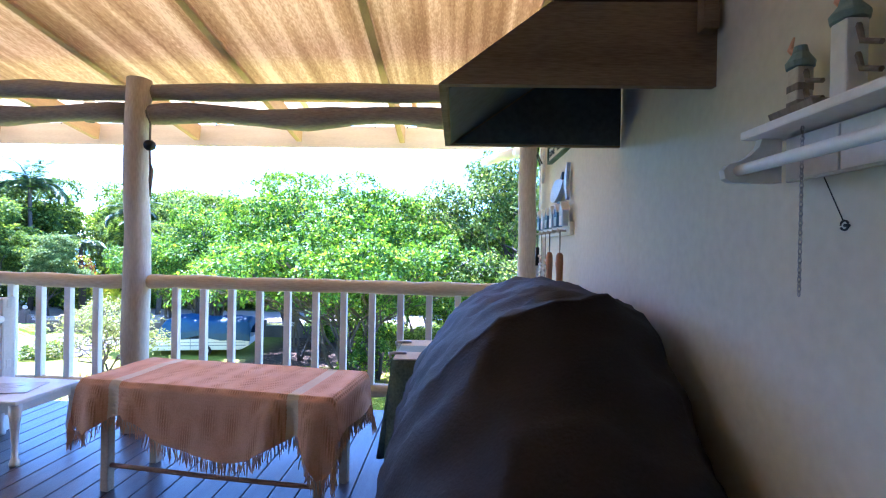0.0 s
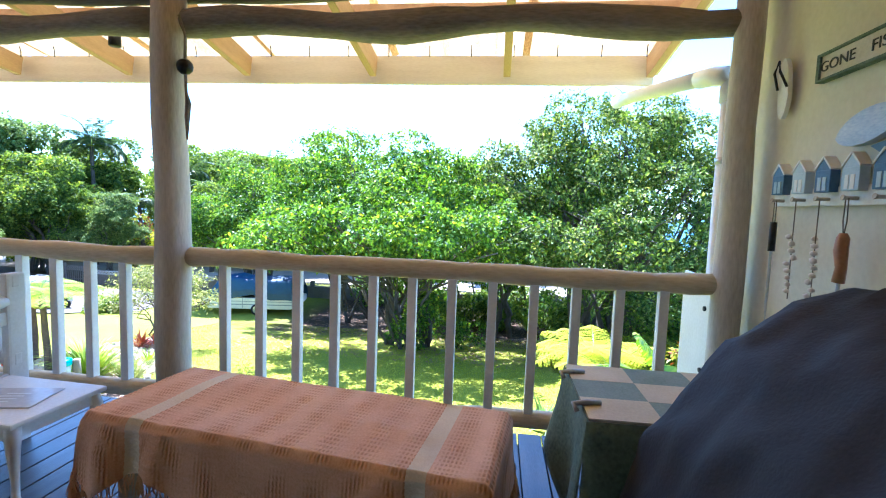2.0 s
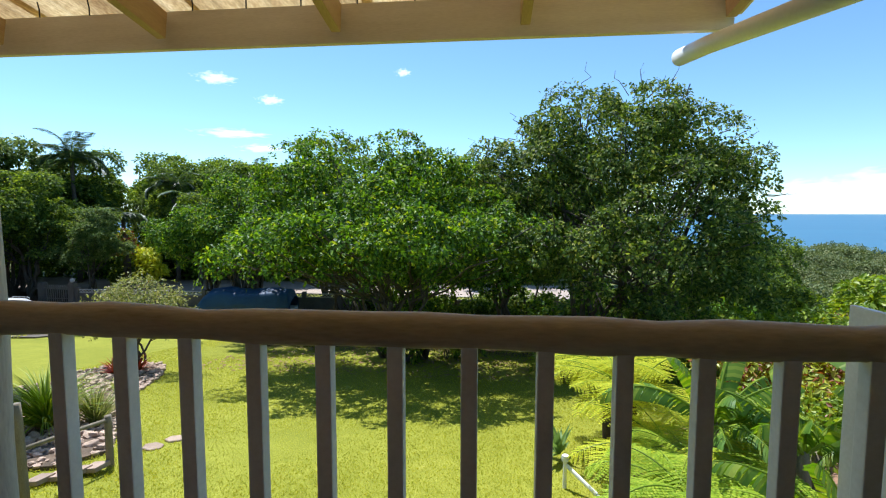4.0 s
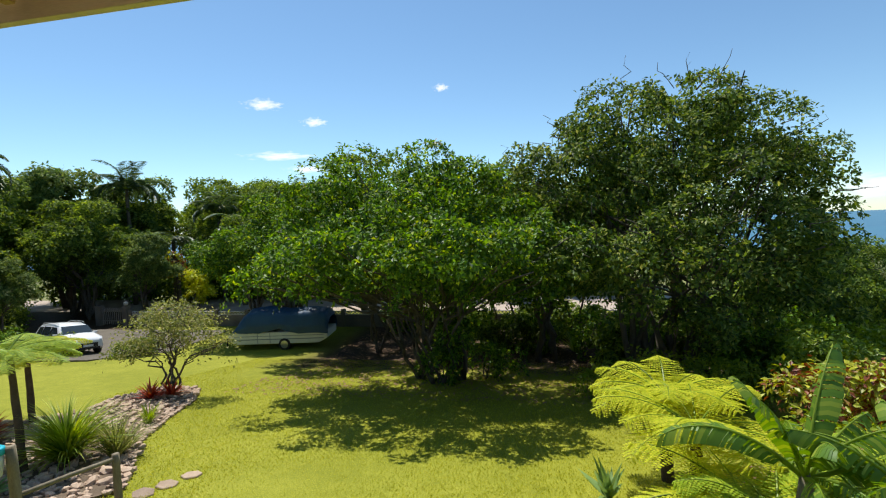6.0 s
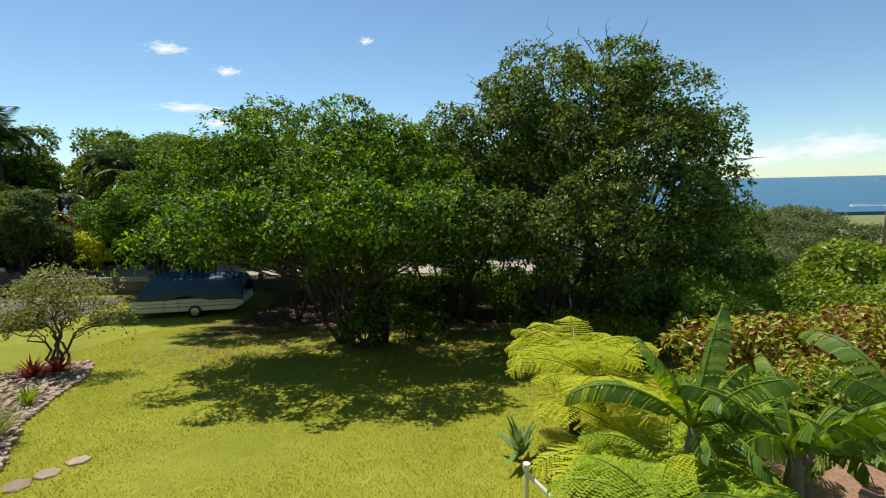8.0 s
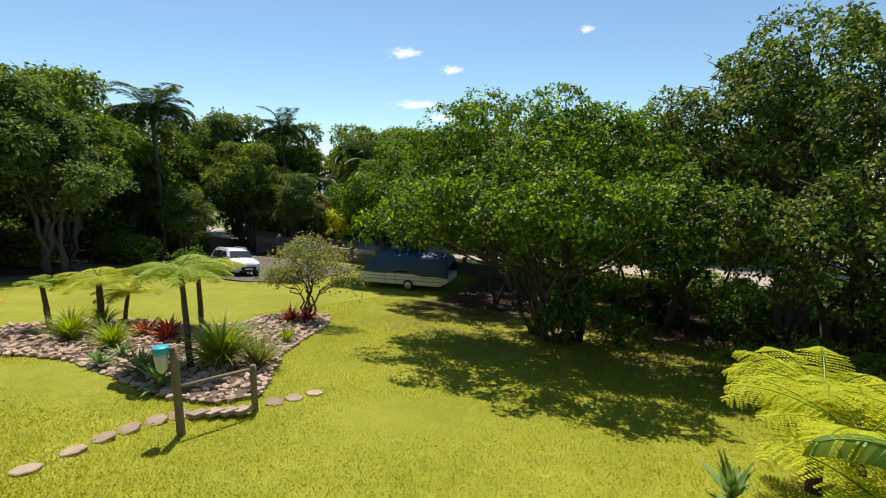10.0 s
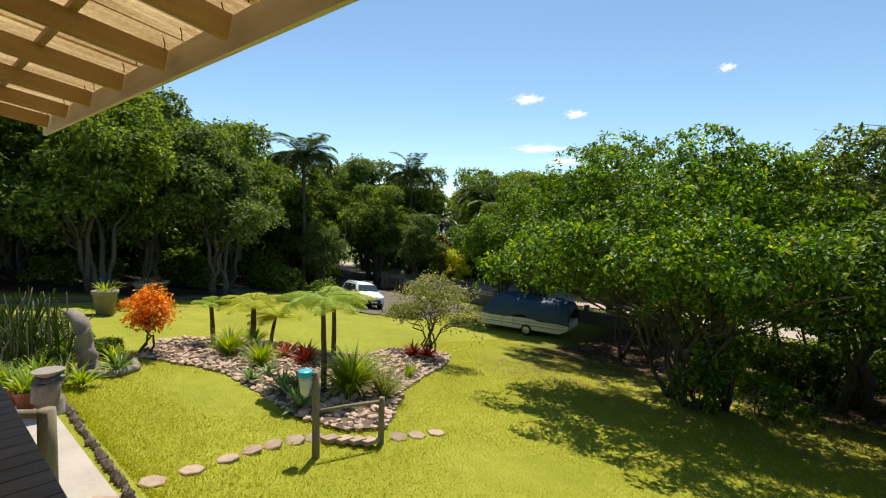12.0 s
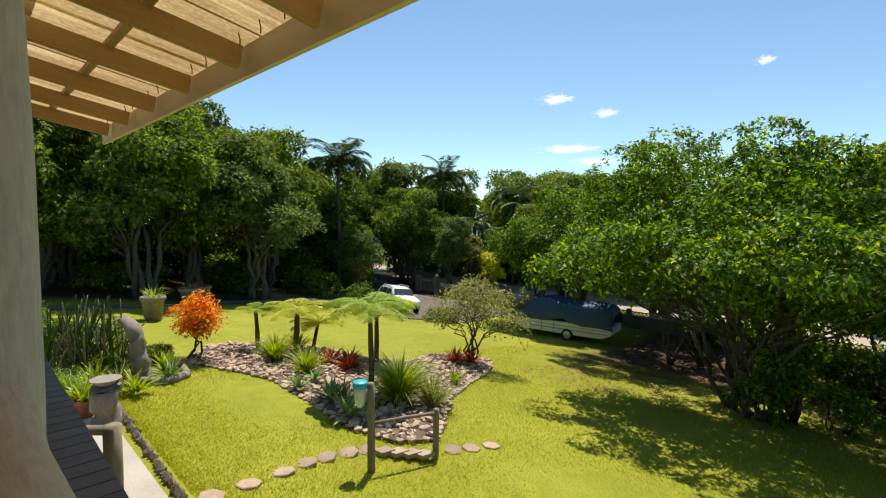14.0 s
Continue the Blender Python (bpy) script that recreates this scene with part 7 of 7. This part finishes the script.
vs = [bm.verts.new((x, y, gz(x, y) + 0.03)) for x, y in ((2.2, 5.6), (7.7, 5.6), (7.3, 12.4), (6.0, 14.8), (2.6, 12.4), (1.2, 9.5))]
bm.faces.new(vs)
bmesh.ops.triangulate(bm, faces=bm.faces[:])
tagged(part("mulch", bm, M_MULCH), "reddish bark mulch under the banana plants", "mulch", kind="structure")


def slat_fence(x, y, turn, n, h):
    o = thing("slat_fence", on(x, y) @ Euler((0, 0, radians(turn))).to_matrix().to_4x4(), "pale precast slat fence of the neighbour", "fence", "neighbour fences")
    for k in range(n + 1):
        part("fence_post", box(bmesh.new(), (0.14, 0.14, h + 0.15), (1.6 * k, 0, (h + 0.15) / 2), None, 0.01), M_STUMP, o)
    for k in range(n):
        for j in range(5):
            part("slat", box(bmesh.new(), (1.44, 0.05, h / 5 - 0.03), (1.6 * k + 0.8, 0, h / 10 + h / 5 * j), None, 0.006), M_WHITE, o)


slat_fence(24.8, 30.0, -20, 5, 1.6)
slat_fence(38.5, 44, -18, 7, 1.5)
sl = thing("street_lamp", on(36.5, 46), "grey wooden street lamp pole with one lamp arm", "street lamp")
bm = bmesh.new()
tube(bm, [(0, 0, -0.2), (0, 0, 6.2)], [0.13, 0.09], 10)
part("pole", bm, M_STUMP, sl, "", True)
bm = bmesh.new()
tube(bm, [(0, 0, 6.0), (-0.6, 0, 6.15), (-0.9, 0, 6.12)], 0.03, 7)
part("arm", bm, M_STEEL, sl)
part("lamp_head", box(bmesh.new(), (0.5, 0.16, 0.09), (-1.05, 0, 6.1), None, 0.03), M_PVC, sl)

# path edging, pots and stumps by the house
kerb = thing("path_edging", pose(0, 0, 0), "row of rough upright edging stones along the path", "edging", kind="structure")
KB = [rock_mesh(30 + k, "edging_stone", M_KERB, 0.9) for k in range(4)]
for k in range(62):
    x = -6.2 - 0.115 * k
    y = 5.50 + 0.02 * k * 0.12 + rgk.uniform(-0.02, 0.02)
    s = rgk.uniform(0.06, 0.085)
    shared("edging_stone", KB[k % 4], kerb, Matrix.Translation((x, y, gz(x, 5.6) + 0.03)) @ Euler((0, 0, rgk.uniform(0, 6))).to_matrix().to_4x4() @ Matrix.Diagonal((s, s * 0.8, s * 1.5, 1)))


def stump(x, y, h, r, seed, label, bowl=False):
    o = thing("tree_stump", on(x, y), label, "stump", "old stumps")
    bm = bmesh.new()
    rg = random.Random(seed)
    tube(bm, [(0.02 * rg.uniform(-1, 1), 0.02 * rg.uniform(-1, 1), -0.05 + (h + 0.05) * k / 9) for k in range(10)], [r * (1.3 if k == 0 else 1.1 if k == 1 else rg.uniform(0.92, 1.06)) for k in range(10)], 22, 0.5)
    part("trunk", bm, M_STUMP, o, "", True)
    if bowl:
        bm = bmesh.new()
        lathe(bm, [(r * 0.6, h), (r * 1.05, h + 0.08), (r * 1.1, h + 0.1), (r * 0.9, h + 0.1)], 16)
        part("bowl", bm, M_POTG, o, "pale shallow bowl")
    return o


stump(-11.25, 5.36, 0.68, 0.22, 1, "grey weathered stump with a pale bowl on the path", True)


def pot(x, y, r, h, material, leaf, seed, label, n=60, L=0.5):
    o = thing("plant_pot", on(x, y), label, "plant pot", "potted plants")
    bm = bmesh.new()
    lathe(bm, [(r * 0.7, 0), (r * 0.95, h * 0.85), (r * 1.08, h * 0.86), (r * 1.08, h), (r * 0.9, h), (r * 0.85, h * 0.9)], 18)
    part("pot", bm, material, o, "", True)
    v, f = blades(n, L, 0.05, seed, (0.5, 1.5), 1.1, 4, r * 0.6)
    raw("plant", v + np.array((0, 0, h * 0.9)), f, leaf, o, "", True)


pot(-11.72, 5.13, 0.18, 0.34, M_TERRA, G_STRAP, 141, "terracotta pot with a leafy green plant on the path")
pot(-12.15, 5.0, 0.19, 0.34, M_TERRA, G_HEDGE, 142, "terracotta pot with a leafy green plant on the path")
pot(-12.6, 4.75, 0.18, 0.32, M_TERRA, G_FERN, 143, "terracotta pot with a light-green plant on the path")
pot(-22.4, 8.9, 0.42, 0.95, M_POTG, G_STRAP, 144, "tall cement urn with spiky plants by the drive", 40, 0.6)
pot(-28.2, 12.6, 0.5, 0.9, M_POTG, G_RED, 145, "cement urn with reddish plants by the drive", 40, 0.5)
pot(-27.0, 11.7, 0.5, 0.9, M_POTG, G_SHRUB, 146, "cement urn with dry plants by the drive", 40, 0.5)
bm = bmesh.new()
for a, b in zip([(-13.9, 6.0), (-13.3, 6.5), (-13.2, 6.9), (-13.6, 7.4)], [(-13.3, 6.5), (-13.2, 6.9), (-13.6, 7.4), (-14.6, 7.6)]):
    tube(bm, log_pts((*a, gz(*a) + 0.08), (*b, gz(*b) + 0.08), 4, 0.03), 0.09, 9, 0.2)
tagged(part("log_edging", bm, M_STUMP, None, "", True), "grey log edging round the cactus bed", "edging")
# driftwood arch
o = thing("driftwood_arch", on(-13.9, 6.35), "curved grey driftwood trunk standing by the cactus", "driftwood")
bm = bmesh.new()
rgd = random.Random(17)
tube(bm, [(0.2 + 0.05 * math.sin(k * 1.9), 0.1 - 0.004 * k * k * 0.3, -0.1 + 0.125 * k) for k in range(10)] + [(0.10, 0.0, 1.16), (-0.06, -0.04, 1.26), (-0.28, -0.1, 1.33), (-0.50, -0.16, 1.31)], [0.21 * (1 - 0.018 * k) * rgd.uniform(0.86, 1.12) for k in range(10)] + [0.17, 0.15, 0.11, 0.05], 18, 0.45)
part("trunk", bm, M_STUMP, o, "", True)
# columnar cactus cluster
o = thing("cactus_cluster", on(-14.7, 5.4), "cluster of dark green columnar cactus stems", "cactus")
rgc = random.Random(9)
for k in range(150):
    x, y, h = max(-1.2, min(0.7, rgc.gauss(-0.1, 0.6))), max(-0.9, min(0.8, rgc.gauss(0, 0.5))), rgc.uniform(0.5, 1.75)
    lx, ly = rgc.gauss(0, 0.22), rgc.gauss(0, 0.22)
    bm = bmesh.new()
    tube(bm, [(x, y, -0.05), (x + lx * 0.3, y + ly * 0.3, h * 0.5), (x + lx, y + ly, h * 0.93), (x + lx * 1.1, y + ly * 1.1, h)], [0.014, 0.018, 0.015, 0.005], 6, 0.1)
    part("cactus_stem", bm, M_POST if k % 3 == 0 else G_BACK, o, "", True)
for k, (x, y, s) in enumerate([(-14.2, 5.9, 0.26), (-13.4, 5.0, 0.24), (-15.2, 7.0, 0.26), (-15.9, 4.6, 0.42), (-16.6, 5.8, 0.5), (-14.6, 4.4, 0.3), (-17.5, 4.6, 0.6), (-15.6, 6.6, 0.3)]):
    copy_thing(UNDER[k % 2], on(x, y) @ Euler((0, 0, k)).to_matrix().to_4x4() @ Matrix.Diagonal((s, s, s, 1)))
for k, (x, y, g) in enumerate([(-13.6, 5.6, G_HEDGE), (-13.0, 5.9, G_SHRUB), (-12.9, 5.4, G_STRAP), (-13.5, 7.0, G_AGAVE), (-14.3, 7.1, G_STRAP), (-15.6, 6.4, G_HEDGE), (-12.6, 6.1, G_STRAP)]):
    rosette("garden_plant", x, y, 50, 0.6, 0.06, g, 150 + k, "leafy plant crowding the cactus bed", "plant", "cactus bed plants", lift=(0.4, 1.5), droop=1.0)

# log rail at the patio steps
o = thing("patio_rail", on(-6.75, 4.62), "dark log rail standing on the path below the deck", "fence")
bm = bmesh.new()
tube(bm, [(0, 0, -0.1), (0, 0, 1.2), (0.01, 0, 1.62)], [0.085, 0.08, 0.078], 14, 0.12)
part("post", bm, M_POST, o, "", True)
for z in (1.56, 1.0):
    bm = bmesh.new()
    tube(bm, [(0.02, 0.05, z), (-0.6, -0.55, z - 0.02), (-1.2, -1.2, z)], 0.05, 12, 0.12)
    part("rail", bm, M_POST, o, "", True)
# small white lamp post by the ferns
o = thing("garden_lamp", on(0.35, 9.6), "small white garden lamp post at the lawn edge", "lamp")
bm = bmesh.new()
tube(bm, [(0, 0, 0), (0, 0, 0.45)], 0.03, 10)
part("post", bm, M_PVC, o)
bm = bmesh.new()
lathe(bm, [(0.05, 0.45), (0.055, 0.50), (0.05, 0.54)], 12)
part("lamp_top", bm, M_PVC, o)
bm = bmesh.new()
tube(bm, [(0.0, 0.0, 0.40), (0.5, -0.45, 0.10)], 0.03, 9)
part("brace", bm, M_PVC, o)



# ---- vehicles ----
def wheel(parent, x, y, r, w, s):
    bm = bmesh.new()
    tube(bm, [(x, y - w / 2, r), (x, y - w / 2 + 0.02, r), (x, y + w / 2 - 0.02, r), (x, y + w / 2, r)], [r * 0.92, r, r, r * 0.92], 22)
    t = part("tyre", bm, M_TYRE, parent, "", True)
    bm = bmesh.new()
    yy = y + s * (w / 2 + 0.004)
    tube(bm, [(x, yy - s * 0.03, r), (x, yy, r), (x, yy + s * 0.01, r)], [r * 0.66, r * 0.64, r * 0.2], 16)
    part("rim", bm, M_RIM, t, "alloy rim")


def car(m):
    """Small white hatchback-SUV; its nose points to +x."""
    o = thing("car", m, "white compact SUV parked on the driveway", "car")
    # stations: x, half width at sill, at belt, at roof, sill z, belt z, roof z
    st = [(-2.02, 0.70, 0.74, 0.55, 0.45, 0.95, 1.10), (-1.92, 0.82, 0.84, 0.62, 0.32, 1.02, 1.50), (-1.55, 0.86, 0.87, 0.66, 0.28, 1.04, 1.62), (-0.8, 0.87, 0.88, 0.68, 0.28, 1.03, 1.66), (-0.1, 0.87, 0.88, 0.68, 0.28, 1.02, 1.66),
          (0.45, 0.87, 0.88, 0.66, 0.28, 1.01, 1.56), (1.0, 0.87, 0.87, 0.70, 0.28, 1.02, 1.14), (1.2, 0.87, 0.87, 0.70, 0.28, 1.01, 1.06), (1.7, 0.85, 0.84, 0.66, 0.28, 0.92, 0.98), (1.98, 0.78, 0.74, 0.58, 0.32, 0.80, 0.86), (2.06, 0.66, 0.62, 0.5, 0.40, 0.70, 0.74)]
    bm = bmesh.new()
    rings = []
    for x, a, b, c, z0, z1, z2 in st:
        pr = [(-a * 0.9, z0), (-a, z0 + 0.10), (-b * 1.01, (z0 + z1) / 2), (-b, z1), (-c - (b - c) * 0.15, z1 + (z2 - z1) * 0.75), (-c * 0.9, z2 - 0.01), (0, z2 + 0.02)]
        ring = [bm.verts.new((x, y, z)) for y, z in pr] + [bm.verts.new((x, -y, z)) for y, z in reversed(pr[:-1])]
        rings.append(ring)
    for a, b in zip(rings, rings[1:]):
        n = len(a)
        for k in range(n):
            bm.faces.new((a[k], a[(k + 1) % n], b[(k + 1) % n], b[k]))
    bm.faces.new(rings[0])
    bm.faces.new(list(reversed(rings[-1])))
    bmesh.ops.recalc_face_normals(bm, faces=bm.faces)
    part("body", bm, M_CARP, o, "glossy white body", True)
    # glass set 6 mm proud
    def pane(name, pts, lab=""):
        b = bmesh.new()
        b.faces.new([b.verts.new(p) for p in pts])
        r = bmesh.ops.extrude_face_region(b, geom=b.faces[:])
        bmesh.ops.translate(b, verts=[g for g in r["geom"] if isinstance(g, bmesh.types.BMVert)], vec=(0.012, 0, 0.008))
        bmesh.ops.recalc_face_normals(b, faces=b.faces)
        part(name, b, M_GLASS, o, lab)
    pane("windscreen", [(0.52, -0.62, 1.53), (0.52, 0.62, 1.53), (1.00, 0.70, 1.15), (1.00, -0.70, 1.15)])
    for s in (-1, 1):
        def side(pts, nm):
            b = bmesh.new()
            b.faces.new([b.verts.new((x, s * y, z)) for x, y, z in pts])
            r = bmesh.ops.extrude_face_region(b, geom=b.faces[:])
            bmesh.ops.translate(b, verts=[g for g in r["geom"] if isinstance(g, bmesh.types.BMVert)], vec=(0, s * 0.012, 0.004))
            bmesh.ops.recalc_face_normals(b, faces=b.faces)
            part(nm, b, M_GLASS, o)
        side([(0.82, 0.885, 1.06), (-0.15, 0.89, 1.06), (-0.15, 0.735, 1.52), (0.38, 0.735, 1.50)], "side_window")
        side([(-0.22, 0.89, 1.06), (-1.0, 0.89, 1.07), (-1.0, 0.735, 1.52), (-0.22, 0.735, 1.52)], "side_window")
        side([(-1.08, 0.885, 1.08), (-1.6, 0.875, 1.10), (-1.5, 0.73, 1.48), (-1.08, 0.73, 1.51)], "side_window")
        bm = bmesh.new()
        box(bm, (0.12, 0.2, 0.13), (0.70, s * 0.97, 1.10), None, 0.03)
        part("wing_mirror", bm, M_CARP, o, "", True)
        bm = bmesh.new()
        box(bm, (0.30, 0.26, 0.10), (1.86, s * 0.60, 0.83), (0, 18, -s * 22), 0.03)
        part("headlight", bm, M_LAMP, o, "clear headlight")
        for x in (-1.27, 1.28):
            bm = bmesh.new()
            tube(bm, [(x, s * 0.78, 0.33), (x, s * 0.882, 0.33)], 0.385, 22)
            part("wheel_arch", bm, M_CARD, o, "dark wheel arch trim")
            wheel(o, x, s * 0.80, 0.325, 0.2, s)
        part("sill_trim", box(bmesh.new(), (1.75, 0.03, 0.12), (0.0, s * 0.885, 0.36), None, 0.01), M_CARD, o)
    part("grille", box(bmesh.new(), (0.05, 0.95, 0.22), (2.05, 0, 0.55), None, 0.02), M_CARD, o, "dark grille")
    part("bumper_insert", box(bmesh.new(), (0.06, 1.2, 0.12), (2.04, 0, 0.38), None, 0.02), M_CARD, o)
    part("number_plate", box(bmesh.new(), (0.02, 0.48, 0.11), (2.085, 0, 0.52), None, 0.003), M_PVC, o)
    for s in (-1, 1):
        bm = bmesh.new()
        tube(bm, [(-1.5, s * 0.60, 1.66), (-1.3, s * 0.62, 1.71), (0.0, s * 0.62, 1.73), (0.25, s * 0.60, 1.66)], 0.018, 6)
        part("roof_rail", bm, M_STEEL, o)


car(Matrix.Translation((-26.5, 25.0, -5.06)) @ Euler((radians(-6), 0, 0)).to_matrix().to_4x4() @ Euler((0, 0, radians(-17))).to_matrix().to_4x4())


def caravan(m):
    """Folding camping trailer under a blue tarpaulin; local x along its length."""
    o = thing("caravan", m, "ivory folding caravan under a blue tarpaulin", "caravan")
    L, W = 5.3, 2.0
    bm = bmesh.new()
    prism(bm, [(-L / 2, 0.42), (-L / 2 + 0.12, 0.36), (L / 2 - 0.5, 0.36), (L / 2, 0.62), (L / 2, 1.0), (-L / 2, 1.0)], -W / 2, W / 2)
    bmesh.ops.bevel(bm, geom=bm.edges[:], offset=0.03, segments=2, affect="EDGES")
    part("body", bm, M_CARAV, o, "ivory panelled body")
    for z, h in ((0.62, 0.05), (0.80, 0.03)):
        part("stripe", box(bmesh.new(), (L - 0.3, 0.012, h), (-0.05, -W / 2 - 0.004, z), None, 0.002), M_STRIPE, o, "grey stripe")
    for x in (-L / 2 + 1.4, -L / 2 + 2.1):
        part("door_seam", box(bmesh.new(), (0.03, 0.012, 0.58), (x, -W / 2 - 0.005, 0.69)), M_STRIPE, o)
    nx, ny = 80, 48
    V, F = [], []
    for i in range(nx + 1):
        t = i / nx
        x = -L / 2 - 0.05 + (L + 0.10) * t
        # steep raked front, long nearly level ridge with a dip, upright tail
        ridge = float(np.interp(t, (0, 0.10, 0.17, 0.30, 0.55, 0.80, 0.97, 1), (1.20, 1.92, 2.22, 2.30, 2.16, 2.22, 2.12, 1.70)))
        edge = float(np.interp(t, (0, 0.12, 0.30, 0.40, 0.50, 0.58, 0.70, 0.85, 1), (1.04, 0.98, 0.98, 1.10, 1.22, 1.04, 0.90, 0.93, 0.86)))
        for j in range(ny + 1):
            q = j / ny * 2 - 1
            a = abs(q)
            fold = 0.05 * noise.noise(Vector((x * 3.0, q * 2.0, 1))) + 0.025 * noise.noise(Vector((x * 9.0, q * 3.0, 4)))
            if a < 0.5:
                y, z = a / 0.5 * 0.74, ridge - 0.16 * (a / 0.5) ** 2 + fold
            else:
                h = (a - 0.5) / 0.5
                y = 0.74 + (W / 2 + 0.035 - 0.74) * min(1, h * 1.5) ** 0.6 + 0.5 * abs(fold)
                z = (ridge - 0.16) + (edge - ridge + 0.16) * h + 0.3 * fold
            V.append((x, math.copysign(y, q), z))
    for i in range(nx):
        for j in range(ny):
            a = i * (ny + 1) + j
            F.append((a, a + ny + 1, a + ny + 2, a + 1))
    raw("tarpaulin", V, F, M_TARP, o, "sagging blue tarpaulin", True)
    wheel(o, 0.25, -W / 2 + 0.05, 0.33, 0.2, -1)
    wheel(o, 0.25, W / 2 - 0.05, 0.33, 0.2, 1)
    bm = bmesh.new()
    tube(bm, [(-L / 2 + 0.1, -0.5, 0.42), (-L / 2 - 0.9, 0, 0.44)], 0.04, 8)
    tube(bm, [(-L / 2 + 0.1, 0.5, 0.42), (-L / 2 - 0.9, 0, 0.44)], 0.04, 8)
    tube(bm, [(-L / 2 - 0.8, 0, 0.0), (-L / 2 - 0.8, 0, 0.5)], 0.035, 8)
    part("drawbar", bm, M_DARKMETAL, o)
    part("front_cover", box(bmesh.new(), (0.5, 1.2, 0.45), (-L / 2 - 0.22, 0, 0.62), None, 0.08), M_CARAV, o)


caravan(Matrix.Translation((-14.75, 27.9, -5.26)) @ Euler((0, 0, radians(9.5))).to_matrix().to_4x4())


# ---- grass blades, fallen leaves, clouds ----
def grass():
    rg = np.random.default_rng(5)
    n = 230000
    y = 5.7 + 19.0 * rg.random(n) ** 1.6
    x = -14.5 + 17.5 * rg.random(n)
    bedmask = np.array([inside(a, b, BED) for a, b in zip(x[:n], y[:n])])
    keep = ~bedmask & ~((x > 1.5) & (y < 12.5))
    x, y = x[keep], y[keep]
    m = len(x)
    z = -1.62 - 0.14 * y + 0.0
    base = np.stack([x, y, z], 1)
    d = unit(np.stack([rg.normal(size=m) * 0.9, rg.normal(size=m) * 0.9, np.full(m, 1.3)], 1))
    side = unit(np.cross(d, rg.normal(size=(m, 3))))
    v, f = rhombs(base, d, side, 0.025 + 0.03 * rg.random(m), 0.010 + 0.006 * rg.random(m), 0.05)
    tagged(raw("grass", v, f, G_GRASS), "short green lawn grass blades", "grass", kind="stuff")


grass()


def fallen():
    rg = np.random.default_rng(6)
    n = 5000
    x = -11 + 18 * rg.random(n)
    y = 17 + 14.5 * rg.random(n)
    z = np.where(y < 26, -1.62 - 0.14 * y, -5.26) + 0.03
    d = unit(np.stack([rg.normal(size=n), rg.normal(size=n), 0.15 * rg.normal(size=n)], 1))
    side = unit(np.cross(d, np.stack([0.2 * rg.normal(size=n), 0.2 * rg.normal(size=n), np.ones(n)], 1)))
    v, f = rhombs(np.stack([x, y, z], 1), d, side, 0.10 + 0.08 * rg.random(n), 0.06, 0.05)
    tagged(raw("fallen_leaves", v, f, M_MULCH), "dry brown leaves fallen under the trees", "leaf litter", kind="stuff")


fallen()


def cloudmat():
    m, nd, ln, bs = nodes_of("thin_cloud")
    tc = nd.new("ShaderNodeTexCoord")
    n = nd.new("ShaderNodeTexNoise")
    n.inputs["Scale"].default_value, n.inputs["Detail"].default_value = 2.2, 6
    ln.new(tc.outputs["Object"], n.inputs["Vector"])
    ln2 = nd.new("ShaderNodeVectorMath")
    ln2.operation = "LENGTH"
    ln.new(tc.outputs["Object"], ln2.inputs[0])
    sub = nd.new("ShaderNodeMath")
    sub.operation = "SUBTRACT"
    ad = nd.new("ShaderNodeMath")
    ad.operation = "MULTIPLY"
    ad.inputs[1].default_value = 1.9
    ln.new(n.outputs["Fac"], ad.inputs[0])
    ln.new(ad.outputs[0], sub.inputs[0])
    ln.new(ln2.outputs["Value"], sub.inputs[1])
    mr = nd.new("ShaderNodeMapRange")
    mr.inputs["From Min"].default_value, mr.inputs["From Max"].default_value = 0.0, 0.95
    ln.new(sub.outputs[0], mr.inputs["Value"])
    em = nd.new("ShaderNodeEmission")
    em.inputs["Color"].default_value, em.inputs["Strength"].default_value = (1, 1, 1, 1), 0.85
    tr = nd.new("ShaderNodeBsdfTransparent")
    mx = nd.new("ShaderNodeMixShader")
    ln.new(mr.outputs[0], mx.inputs[0])
    ln.new(tr.outputs[0], mx.inputs[1])
    ln.new(em.outputs[0], mx.inputs[2])
    ln.new(mx.outputs[0], nd["Material Output"].inputs["Surface"])
    return m


M_CLOUD = cloudmat()


def cloud(x, y, z, w, h, name="cloud"):
    o = raw(name, [(-1.3, 0, -1.3), (1.3, 0, -1.3), (1.3, 0, 1.3), (-1.3, 0, 1.3)], [(0, 1, 2, 3)], M_CLOUD)
    o.matrix_world = Matrix.Translation((x, y, z)) @ Matrix.Rotation(math.atan2(-x, y), 4, "Z") @ Matrix.Diagonal((w, 1, h, 1))
    o.visible_shadow = False
    return tagged(o, "small white cloud in the blue sky", "cloud", "clouds", "structure")


for x, y, z, w, h in [(-1809, 3000, 880, 130, 45), (-1437, 3000, 730, 85, 35), (-1700, 3000, 520, 230, 35), (-560, 3000, 880, 50, 28), (-1500, 3000, 420, 150, 30),
                      (2300, 3000, 180, 330, 95), (2800, 3000, 150, 200, 60), (3500, 3000, 160, 380, 70), (4050, 2700, 170, 300, 80), (2000, 3200, 140, 240, 80)]:
    cloud(x, y, z, w, h)
